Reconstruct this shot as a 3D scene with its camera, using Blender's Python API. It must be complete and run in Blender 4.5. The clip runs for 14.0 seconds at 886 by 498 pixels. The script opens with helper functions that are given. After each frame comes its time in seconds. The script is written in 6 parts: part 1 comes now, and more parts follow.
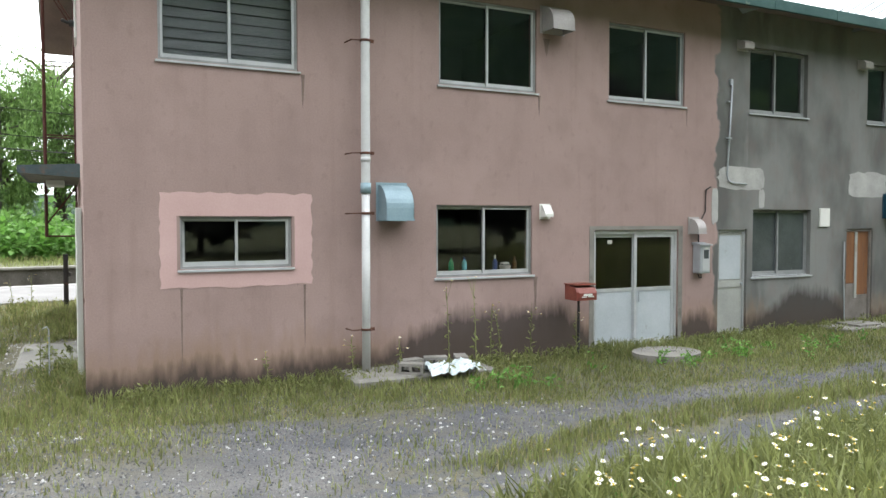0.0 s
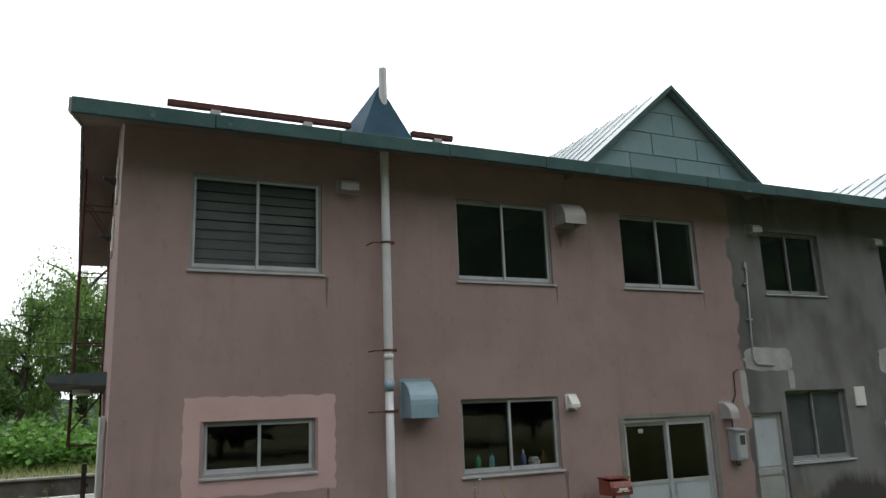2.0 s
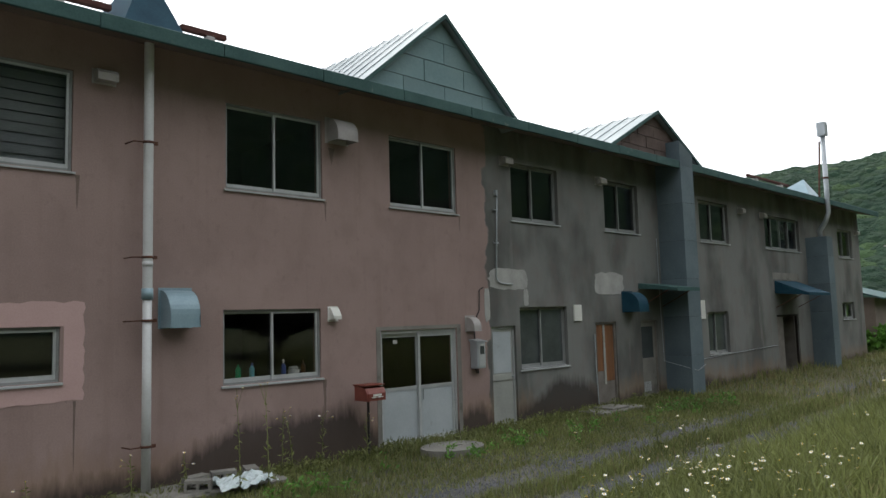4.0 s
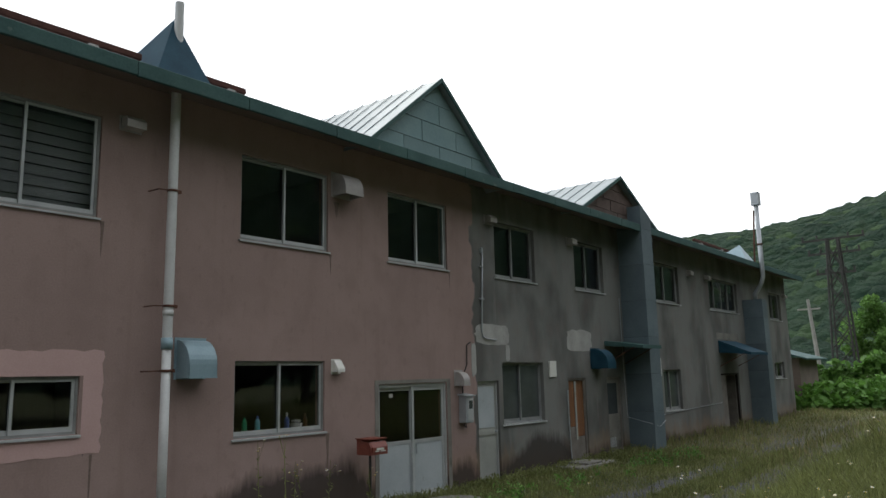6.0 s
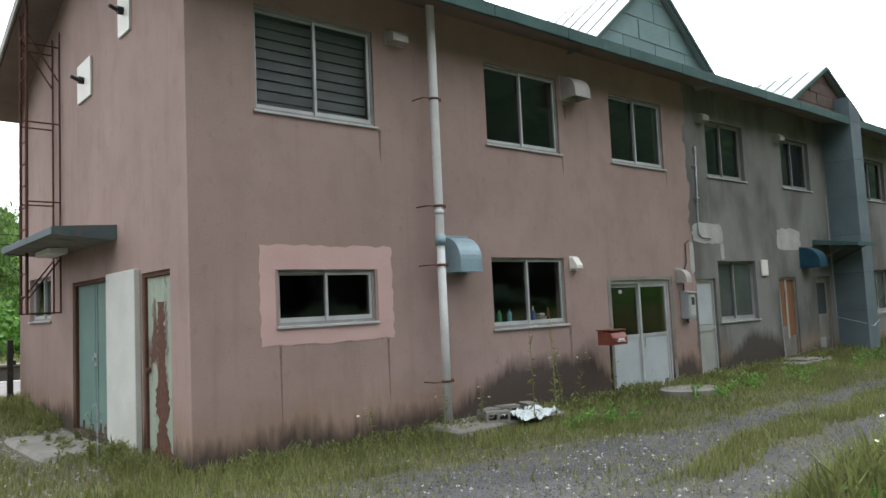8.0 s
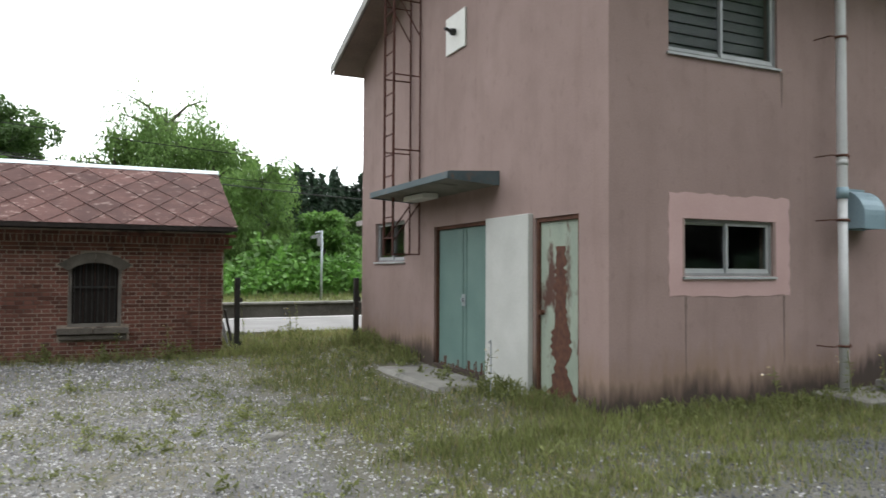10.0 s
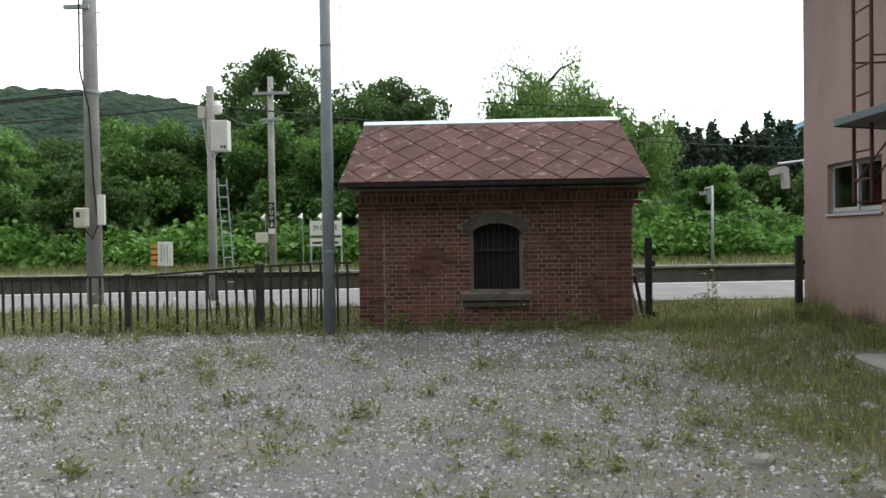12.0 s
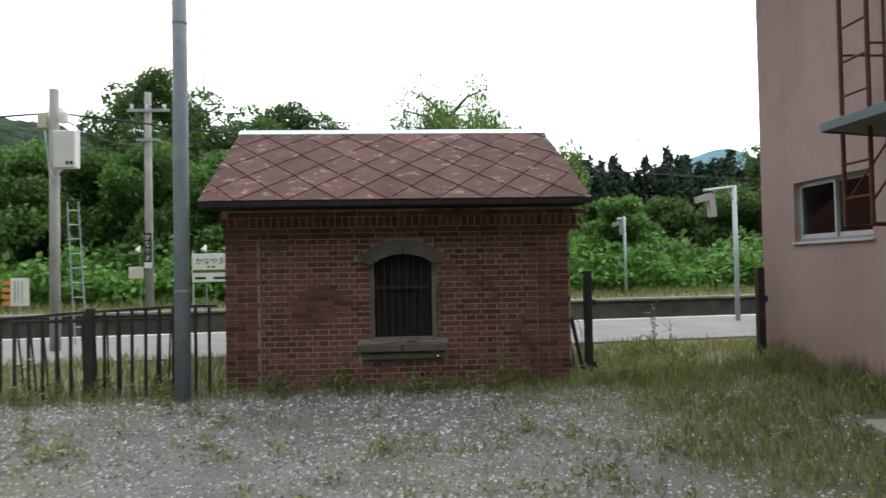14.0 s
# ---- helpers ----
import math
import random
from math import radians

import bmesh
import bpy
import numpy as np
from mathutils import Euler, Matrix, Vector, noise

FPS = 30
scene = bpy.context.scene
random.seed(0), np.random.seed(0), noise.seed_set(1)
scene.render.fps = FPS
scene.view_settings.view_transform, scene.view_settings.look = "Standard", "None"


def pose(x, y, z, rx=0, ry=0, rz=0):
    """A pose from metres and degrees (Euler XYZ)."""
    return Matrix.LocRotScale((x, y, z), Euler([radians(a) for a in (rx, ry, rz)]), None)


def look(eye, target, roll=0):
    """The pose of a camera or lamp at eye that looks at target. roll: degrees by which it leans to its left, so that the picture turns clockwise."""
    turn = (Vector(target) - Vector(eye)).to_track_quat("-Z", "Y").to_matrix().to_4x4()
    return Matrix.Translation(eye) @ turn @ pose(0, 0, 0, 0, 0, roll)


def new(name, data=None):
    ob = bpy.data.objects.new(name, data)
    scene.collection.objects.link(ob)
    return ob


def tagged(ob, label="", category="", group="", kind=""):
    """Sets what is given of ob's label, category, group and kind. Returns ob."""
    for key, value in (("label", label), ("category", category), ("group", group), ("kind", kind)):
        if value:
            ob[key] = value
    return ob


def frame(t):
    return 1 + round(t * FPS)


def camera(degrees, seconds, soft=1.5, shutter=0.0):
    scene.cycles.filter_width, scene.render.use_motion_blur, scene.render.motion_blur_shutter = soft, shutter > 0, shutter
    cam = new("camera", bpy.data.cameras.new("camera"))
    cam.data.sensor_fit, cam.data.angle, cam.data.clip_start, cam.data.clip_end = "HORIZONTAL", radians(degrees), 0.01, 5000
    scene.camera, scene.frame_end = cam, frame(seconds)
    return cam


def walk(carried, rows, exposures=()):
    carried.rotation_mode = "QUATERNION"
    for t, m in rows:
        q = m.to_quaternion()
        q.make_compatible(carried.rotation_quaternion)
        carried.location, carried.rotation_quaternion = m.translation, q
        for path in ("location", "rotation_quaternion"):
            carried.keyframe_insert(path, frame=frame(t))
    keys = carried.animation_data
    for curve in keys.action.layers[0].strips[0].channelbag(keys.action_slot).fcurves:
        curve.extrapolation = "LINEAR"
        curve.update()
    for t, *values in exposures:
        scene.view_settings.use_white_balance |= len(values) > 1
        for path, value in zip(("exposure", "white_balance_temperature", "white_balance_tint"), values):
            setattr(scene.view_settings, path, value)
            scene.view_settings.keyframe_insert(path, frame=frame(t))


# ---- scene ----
cam = camera(61.4, 14.0, shutter=0.15)
PATH = [
    (0, (-0.139, -8.994, 1.943), (0.755, -7.207, 1.868), 0.0),
    (0.5, (-0.157, -8.989, 1.955), (0.738, -7.2, 1.969), -0.1),
    (1, (-0.178, -9.009, 1.985), (0.71, -7.236, 2.247), -0.6),
    (1.5, (-0.191, -9.032, 1.992), (0.667, -7.264, 2.368), -1.6),
    (2, (-0.189, -9.049, 2.01), (0.646, -7.282, 2.436), -2.2),
    (2.5, (-0.154, -9.128, 2.076), (0.856, -7.429, 2.384), -1.9),
    (2.7, (-0.135, -9.146, 2.038), (1.056, -7.564, 2.319), -2.2),
    (3, (-0.116, -9.133, 1.968), (1.186, -7.632, 2.195), -2.2),
    (3.2, (-0.14, -9.122, 1.954), (1.195, -7.648, 2.169), -2.0),
    (5.3, (-1.256, -8.53, 1.958), (0.244, -7.222, 2.156), -2.1),
    (5.5, (-1.324, -8.451, 1.937), (0.219, -7.201, 2.176), -1.9),
    (6, (-1.547, -8.228, 1.889), (-0.018, -6.983, 2.228), -1.4),
    (6.5, (-1.882, -8.23, 1.862), (-0.328, -6.999, 2.126), -2.1),
    (7, (-2.137, -7.966, 1.594), (-0.598, -6.705, 1.799), -2.7),
    (7.2, (-2.289, -7.84, 1.542), (-0.964, -6.362, 1.783), -1.3),
    (9.3, (-4.103, -6.621, 1.466), (-2.808, -5.099, 1.546), -5.0),
    (9.5, (-4.293, -6.489, 1.445), (-3.075, -4.905, 1.538), -6.9),
    (10, (-4.654, -6.132, 1.415), (-3.82, -4.315, 1.476), 0.3),
    (10.2, (-4.766, -5.964, 1.4), (-4.039, -4.11, 1.577), -1.3),
    (10.5, (-4.836, -5.632, 1.376), (-4.359, -3.693, 1.491), 0.4),
    (11, (-4.942, -5.076, 1.359), (-4.829, -3.079, 1.324), 1.1),
    (11.5, (-4.941, -4.517, 1.334), (-4.966, -2.518, 1.287), -0.6),
    (12, (-4.946, -3.928, 1.344), (-5.05, -1.931, 1.311), -0.8),
    (12.5, (-4.95, -3.374, 1.34), (-5.077, -1.378, 1.345), -0.1),
    (13, (-4.961, -2.761, 1.355), (-5.1, -0.768, 1.282), -1.0),
    (13.5, (-5.006, -2.223, 1.373), (-5.111, -0.226, 1.397), -0.7),
    (14, (-4.917, -1.631, 1.351), (-4.766, 0.362, 1.403), -1.1),
]
walk(cam, [(t, look(e, a, r)) for t, e, a, r in PATH], [(0, 0.72), (0.5, 0.74), (1, 0.55), (1.5, -0.02), (2, -0.55), (3, -0.7), (5.5, -0.52), (6, -1.0), (6.5, -1.42), (7, -0.6), (7.2, -0.4), (9.3, 0.35), (9.5, 0.27), (10, -0.1), (10.5, -0.95), (11, -1.0), (11.5, -0.5), (12, -0.5), (13, -0.45), (13.5, -0.28), (14, -0.45)])

# ---- light ----
world = bpy.data.worlds.new("overcast_sky")
scene.world = world
world.use_nodes = True
wn, wl = world.node_tree.nodes, world.node_tree.links
wn.clear()
sky = wn.new("ShaderNodeTexSky")
sky.sky_type, sky.sun_disc = "NISHITA", False
sky.sun_elevation, sky.sun_rotation = radians(50), radians(31)
sky.air_density, sky.dust_density = 1.0, 4.0
wco = wn.new("ShaderNodeTexCoord")
cloud = wn.new("ShaderNodeTexNoise")
cloud.inputs["Scale"].default_value, cloud.inputs["Detail"].default_value = 1.6, 5
wl.new(wco.outputs["Generated"], cloud.inputs["Vector"])
cover = wn.new("ShaderNodeMapRange")
cover.inputs["From Min"].default_value, cover.inputs["From Max"].default_value = 0.25, 0.5
cover.inputs["To Min"].default_value, cover.inputs["To Max"].default_value = 0.72, 0.96
wl.new(cloud.outputs["Fac"], cover.inputs["Value"])
wmix = wn.new("ShaderNodeMix")
wmix.data_type = "RGBA"
wmix.inputs["B"].default_value = (11.0, 11.3, 11.8, 1)
# cloud is brightest round the veiled sun
toward = wn.new("ShaderNodeVectorMath")
toward.operation = "DOT_PRODUCT"
toward.inputs[1].default_value = Vector((0.33, 0.55, 0.77)).normalized()
wl.new(wco.outputs["Generated"], toward.inputs[0])
glow = wn.new("ShaderNodeMapRange")
glow.inputs["From Min"].default_value, glow.inputs["From Max"].default_value = -0.8, 1.0
glow.inputs["To Min"].default_value, glow.inputs["To Max"].default_value = 9.0, 44.0
wl.new(toward.outputs["Value"], glow.inputs["Value"])
tone = wn.new("ShaderNodeVectorMath")
tone.operation = "SCALE"
tone.inputs[0].default_value = (0.97, 1.0, 1.04)
wl.new(glow.outputs["Result"], tone.inputs["Scale"])
wl.new(tone.outputs["Vector"], wmix.inputs["B"])
wl.new(cover.outputs["Result"], wmix.inputs["Factor"])
wl.new(sky.outputs["Color"], wmix.inputs["A"])
back = wn.new("ShaderNodeBackground")
back.inputs["Strength"].default_value = 0.085
wl.new(wmix.outputs["Result"], back.inputs["Color"])
wout = wn.new("ShaderNodeOutputWorld")
wl.new(back.outputs["Background"], wout.inputs["Surface"])
sun = new("sun", bpy.data.lights.new("sun", "SUN"))
sun.data.energy, sun.data.angle, sun.data.color = 0.9, radians(14), (1.0, 0.96, 0.9)
sun.matrix_world = look((4.5, 7.5, 10.5), (0, 0, 0))

# ---- materials ----


def material(name, a, b, rough=0.8, scale=3.0, fine=40.0, bump=0.15, metal=0.0, detail=6.0, spots=None, spot_scale=1.5, spot_at=0.6, per_object=0.0, stretch=(1, 1, 1), bump_dist=0.01):
    """A surface that wanders between the colours a and b, with fine grain, relief and, where given, worn spots."""
    m = bpy.data.materials.new(name)
    m.use_nodes = True
    n, l = m.node_tree.nodes, m.node_tree.links
    p = n["Principled BSDF"]
    co = n.new("ShaderNodeTexCoord")
    mp = n.new("ShaderNodeMapping")
    mp.inputs["Scale"].default_value = stretch
    l.new(co.outputs["Object"], mp.inputs["Vector"])
    n1 = n.new("ShaderNodeTexNoise")
    n1.inputs["Scale"].default_value, n1.inputs["Detail"].default_value = scale, detail
    l.new(mp.outputs["Vector"], n1.inputs["Vector"])
    n2 = n.new("ShaderNodeTexNoise")
    n2.inputs["Scale"].default_value, n2.inputs["Detail"].default_value = fine, 4
    l.new(mp.outputs["Vector"], n2.inputs["Vector"])
    add = n.new("ShaderNodeMath")
    add.operation = "MULTIPLY_ADD"
    l.new(n2.outputs["Fac"], add.inputs[0])
    add.inputs[1].default_value = 0.55
    l.new(n1.outputs["Fac"], add.inputs[2])
    r = n.new("ShaderNodeMapRange")
    r.inputs["From Min"].default_value, r.inputs["From Max"].default_value = 0.55, 1.0
    l.new(add.outputs["Value"], r.inputs["Value"])
    mx = n.new("ShaderNodeMix")
    mx.data_type = "RGBA"
    mx.inputs["A"].default_value, mx.inputs["B"].default_value = (*a, 1), (*b, 1)
    l.new(r.outputs["Result"], mx.inputs["Factor"])
    out = mx.outputs["Result"]
    if spots:
        n3 = n.new("ShaderNodeTexNoise")
        n3.inputs["Scale"].default_value, n3.inputs["Detail"].default_value = spot_scale, 8
        n3.inputs["Roughness"].default_value = 0.65
        l.new(mp.outputs["Vector"], n3.inputs["Vector"])
        r3 = n.new("ShaderNodeMapRange")
        r3.inputs["From Min"].default_value, r3.inputs["From Max"].default_value = spot_at - 0.03, spot_at + 0.05
        l.new(n3.outputs["Fac"], r3.inputs["Value"])
        m3 = n.new("ShaderNodeMix")
        m3.data_type = "RGBA"
        m3.inputs["B"].default_value = (*spots, 1)
        l.new(r3.outputs["Result"], m3.inputs["Factor"])
        l.new(out, m3.inputs["A"])
        out = m3.outputs["Result"]
    if per_object:
        oi = n.new("ShaderNodeObjectInfo")
        isl = n.new("ShaderNodeNewGeometry")
        s = n.new("ShaderNodeMath")
        s.operation = "ADD"
        l.new(oi.outputs["Random"], s.inputs[0])
        l.new(isl.outputs["Random Per Island"], s.inputs[1])
        fr = n.new("ShaderNodeMath")
        fr.operation = "FRACT"
        l.new(s.outputs["Value"], fr.inputs[0])
        rr = n.new("ShaderNodeMapRange")
        rr.inputs["To Min"].default_value, rr.inputs["To Max"].default_value = 1 - per_object, 1 + per_object
        l.new(fr.outputs["Value"], rr.inputs["Value"])
        hs = n.new("ShaderNodeHueSaturation")
        l.new(rr.outputs["Result"], hs.inputs["Value"])
        l.new(out, hs.inputs["Color"])
        out = hs.outputs["Color"]
    l.new(out, p.inputs["Base Color"])
    p.inputs["Roughness"].default_value, p.inputs["Metallic"].default_value = rough, metal
    bp = n.new("ShaderNodeBump")
    bp.inputs["Strength"].default_value, bp.inputs["Distance"].default_value = bump, bump_dist
    l.new(add.outputs["Value"], bp.inputs["Height"])
    l.new(bp.outputs["Normal"], p.inputs["Normal"])
    return m


def mixed(m, fac, colour):
    """Lays a colour over what the material has so far, by the socket fac."""
    n, l = m.node_tree.nodes, m.node_tree.links
    p = n["Principled BSDF"]
    old = p.inputs["Base Color"].links[0].from_socket
    mx = n.new("ShaderNodeMix")
    mx.data_type = "RGBA"
    l.new(fac, mx.inputs["Factor"])
    l.new(old, mx.inputs["A"])
    mx.inputs["B"].default_value = (*colour, 1)
    l.new(mx.outputs["Result"], p.inputs["Base Color"])


def node_math(m, op, a, b=None, clamp=False):
    n, l = m.node_tree.nodes, m.node_tree.links
    q = n.new("ShaderNodeMath")
    q.operation, q.use_clamp = op, clamp
    for i, v in enumerate((a, b)):
        if v is None:
            continue
        if isinstance(v, (int, float)):
            q.inputs[i].default_value = v
        else:
            l.new(v, q.inputs[i])
    return q.outputs[0]


def noise_of(m, scale, stretch=(1, 1, 1), detail=6):
    n, l = m.node_tree.nodes, m.node_tree.links
    co, mp, t = n.new("ShaderNodeTexCoord"), n.new("ShaderNodeMapping"), n.new("ShaderNodeTexNoise")
    mp.inputs["Scale"].default_value = stretch
    l.new(co.outputs["Object"], mp.inputs["Vector"])
    l.new(mp.outputs["Vector"], t.inputs["Vector"])
    t.inputs["Scale"].default_value, t.inputs["Detail"].default_value = scale, detail
    return t.outputs["Fac"]


def axes_of(m):
    n, l = m.node_tree.nodes, m.node_tree.links
    co, s = n.new("ShaderNodeTexCoord"), n.new("ShaderNodeSeparateXYZ")
    l.new(co.outputs["Object"], s.inputs["Vector"])
    return s.outputs["X"], s.outputs["Y"], s.outputs["Z"]


def step_of(m, v, lo, hi):
    n, l = m.node_tree.nodes, m.node_tree.links
    r = n.new("ShaderNodeMapRange")
    l.new(v, r.inputs["Value"])
    r.inputs["From Min"].default_value, r.inputs["From Max"].default_value = lo, hi
    return r.outputs["Result"]


STUCCO = material("pink_and_bare_stucco", (0.285, 0.207, 0.188), (0.36, 0.264, 0.243), 0.9, 0.7, 55, 0.25)


def dress_stucco(m):
    x, y, z = axes_of(m)
    wob = noise_of(m, 2.2)
    # bare cement beyond the ragged edge of the pink paint
    grey_n = noise_of(m, 0.9, (1, 1, 0.55), 8)
    edge = node_math(m, "ADD", x, node_math(m, "MULTIPLY", wob, 0.5))
    bare = step_of(m, edge, 9.62, 9.66)
    mixed(m, bare, (0.197, 0.202, 0.192))
    dark = node_math(m, "MULTIPLY", bare, step_of(m, grey_n, 0.44, 0.62))
    mixed(m, dark, (0.11, 0.113, 0.107))
    pale = node_math(m, "MULTIPLY", bare, step_of(m, noise_of(m, 1.6, (1.6, 1, 0.3), 8), 0.6, 0.72))
    mixed(m, pale, (0.22, 0.225, 0.215))
    # blotches of old and newer coats
    blot = step_of(m, noise_of(m, 2.4, (1, 1, 0.8), 10), 0.48, 0.66)
    mixed(m, node_math(m, "MULTIPLY", blot, 0.22), (0.19, 0.14, 0.125))
    grime = step_of(m, noise_of(m, 9, (1, 1, 0.7), 6), 0.58, 0.75)
    mixed(m, node_math(m, "MULTIPLY", grime, 0.22), (0.15, 0.11, 0.095))
    # long faint water runs
    runs = step_of(m, noise_of(m, 3.0, (2.2, 2.2, 0.12), 5), 0.56, 0.78)
    mixed(m, node_math(m, "MULTIPLY", runs, 0.2), (0.17, 0.115, 0.095))
    # ochre splash and ragged black mould growing from the damp foot
    rag = node_math(m, "ADD", node_math(m, "MULTIPLY", noise_of(m, 1.3, (1.0, 1.0, 0.55), 12), 0.55), node_math(m, "MULTIPLY", noise_of(m, 9, (1.3, 1.3, 0.3), 10), 0.45))
    ochre = step_of(m, node_math(m, "SUBTRACT", node_math(m, "MULTIPLY", rag, 1.3), z), 0.02, 0.45)
    mixed(m, node_math(m, "MULTIPLY", ochre, 0.55), (0.25, 0.165, 0.10))
    strong = step_of(m, noise_of(m, 0.33, (1, 1, 0.1), 2), 0.4, 0.56)
    damp = node_math(m, "MULTIPLY", step_of(m, x, 3.4, 4.6), step_of(m, node_math(m, "MULTIPLY", x, -1), -6.9, -6.2))
    damp = node_math(m, "MAXIMUM", damp, node_math(m, "MULTIPLY", step_of(m, x, 10.3, 11.2), step_of(m, node_math(m, "MULTIPLY", x, -1), -12.9, -12.2)))
    damp = node_math(m, "MAXIMUM", damp, node_math(m, "MULTIPLY", step_of(m, x, 8.6, 9.4), step_of(m, node_math(m, "MULTIPLY", x, -1), -9.4, -8.9)))
    reach = node_math(m, "ADD", node_math(m, "MULTIPLY", rag, 0.75), node_math(m, "MULTIPLY", strong, 0.08))
    reach = node_math(m, "ADD", reach, node_math(m, "MULTIPLY", damp, 0.46))
    mould = step_of(m, node_math(m, "SUBTRACT", reach, z), 0.08, 0.32)
    mixed(m, node_math(m, "MULTIPLY", mould, 0.85), (0.042, 0.037, 0.034))


dress_stucco(STUCCO)
PINK = material("fresh_pink_paint", (0.47, 0.315, 0.295), (0.54, 0.375, 0.355), 0.75, 1.6, 60, 0.2)
CEMENT = material("patched_cement", (0.30, 0.30, 0.285), (0.44, 0.44, 0.42), 0.9, 3, 50, 0.3)
CONCRETE = material("worn_concrete", (0.16, 0.155, 0.14), (0.26, 0.25, 0.225), 0.9, 2, 45, 0.4, spots=(0.12, 0.115, 0.10))
ALU = material("dull_aluminium", (0.42, 0.44, 0.45), (0.55, 0.57, 0.58), 0.42, 4, 60, 0.05, metal=0.35)
# Darker aluminium for outer frames, far sashes and one lamp hood.
DARKALU = material("darker_aluminium", (0.20, 0.21, 0.21), (0.33, 0.34, 0.34), 0.55, 4, 60, 0.05, metal=0.2)
DOORGREY = material("grey_door_panel", (0.36, 0.40, 0.42), (0.44, 0.48, 0.50), 0.6, 2, 40, 0.05, spots=(0.27, 0.28, 0.27), spot_at=0.68)
CREAM = material("dirty_cream_door", (0.28, 0.29, 0.27), (0.38, 0.39, 0.36), 0.6, 2, 40, 0.06, spots=(0.26, 0.25, 0.2), spot_at=0.6)
GREENMETAL = material("green_painted_sheet", (0.036, 0.082, 0.08), (0.066, 0.128, 0.122), 0.6, 2, 35, 0.1, metal=0.0, spots=(0.16, 0.2, 0.185), spot_at=0.66, spot_scale=5)
CANOPYEDGE = material("dull_blue_grey_sheet", (0.055, 0.085, 0.095), (0.09, 0.125, 0.135), 0.6, 2, 35, 0.1, spots=(0.13, 0.1, 0.085), spot_at=0.62, spot_scale=4)
GABLE = material("pale_teal_sheet", (0.16, 0.25, 0.265), (0.225, 0.32, 0.33), 0.6, 1.4, 30, 0.1, metal=0.0, per_object=0.12)
RUSTGABLE = material("rusty_brown_sheet", (0.085, 0.062, 0.055), (0.15, 0.11, 0.1), 0.8, 2.5, 30, 0.2, per_object=0.25)
ROOFPALE = material("weathered_roof_sheet", (0.22, 0.265, 0.28), (0.33, 0.37, 0.38), 0.5, 1.5, 30, 0.1, metal=0.35)
SHAFT = material("blue_grey_sheet", (0.10, 0.135, 0.155), (0.145, 0.185, 0.205), 0.55, 1.5, 30, 0.1, metal=0.1, per_object=0.12)
SOFFIT = material("stained_soffit", (0.16, 0.125, 0.11), (0.24, 0.19, 0.165), 0.9, 1.5, 30, 0.15)
WHITEPIPE = material("grey_white_plastic_pipe", (0.48, 0.49, 0.49), (0.60, 0.61, 0.61), 0.45, 3, 40, 0.03)
RUST = material("rusted_iron", (0.06, 0.024, 0.016), (0.125, 0.052, 0.03), 0.9, 14, 90, 0.3)
DARKIRON = material("black_painted_iron", (0.012, 0.012, 0.013), (0.035, 0.03, 0.028), 0.55, 5, 60, 0.2, spots=(0.09, 0.04, 0.025), spot_at=0.66, spot_scale=6)
LADDER = material("rust_brown_paint", (0.07, 0.032, 0.027), (0.12, 0.055, 0.045), 0.8, 8, 60, 0.2)
BLUEHOOD = material("blue_painted_hood", (0.20, 0.30, 0.35), (0.27, 0.38, 0.43), 0.45, 3, 40, 0.06, metal=0.1)
DEEPBLUE = material("deep_blue_sheet", (0.01, 0.042, 0.07), (0.019, 0.068, 0.1), 0.65, 3, 40, 0.08, metal=0.0)
PALEHOOD = material("pale_grey_hood", (0.33, 0.31, 0.30), (0.42, 0.40, 0.385), 0.55, 4, 40, 0.06, metal=0.1)
STEEL = material("galvanised_steel", (0.36, 0.39, 0.42), (0.46, 0.49, 0.52), 0.45, 4, 50, 0.05, metal=0.4)
POLEGREY = material("grey_painted_pole", (0.20, 0.235, 0.265), (0.27, 0.305, 0.335), 0.5, 4, 40, 0.05)
POLECON = material("concrete_pole", (0.27, 0.265, 0.25), (0.37, 0.36, 0.34), 0.85, 3, 50, 0.2)
REDBOX = material("faded_red_enamel", (0.16, 0.035, 0.025), (0.23, 0.065, 0.045), 0.5, 6, 40, 0.08)
MINT = material("mint_green_paint", (0.125, 0.212, 0.194), (0.165, 0.262, 0.238), 0.55, 2, 40, 0.08, spots=(0.10, 0.15, 0.13), spot_at=0.72, spot_scale=4)
RUSTDOOR = material("peeling_pale_green_paint", (0.24, 0.29, 0.235), (0.33, 0.375, 0.305), 0.65, 3, 40, 0.12, spots=(0.08, 0.032, 0.02), spot_at=0.56, spot_scale=2.2, stretch=(1, 1.3, 0.55))
WHITEWALL = material("white_painted_board", (0.47, 0.48, 0.45), (0.57, 0.575, 0.545), 0.7, 2, 40, 0.08)
ORANGEWOOD = material("orange_stained_plywood", (0.12, 0.05, 0.02), (0.24, 0.105, 0.04), 0.7, 3, 40, 0.15, stretch=(4, 4, 0.4), spots=(0.06, 0.05, 0.045), spot_at=0.6)
WHITE = material("off_white_enamel", (0.62, 0.62, 0.58), (0.72, 0.72, 0.68), 0.5, 3, 30, 0.03)
BEIGE = material("beige_plastic", (0.50, 0.48, 0.38), (0.58, 0.56, 0.46), 0.5, 3, 30, 0.03)
BLACK = material("black_plastic", (0.012, 0.012, 0.013), (0.022, 0.022, 0.023), 0.6, 3, 30, 0.03)
# Room plaster darkened in colour so the windows read dark.
INSIDE = material("darkened_room_plaster", (0.075, 0.077, 0.08), (0.115, 0.116, 0.118), 0.9, 2, 30, 0.05)
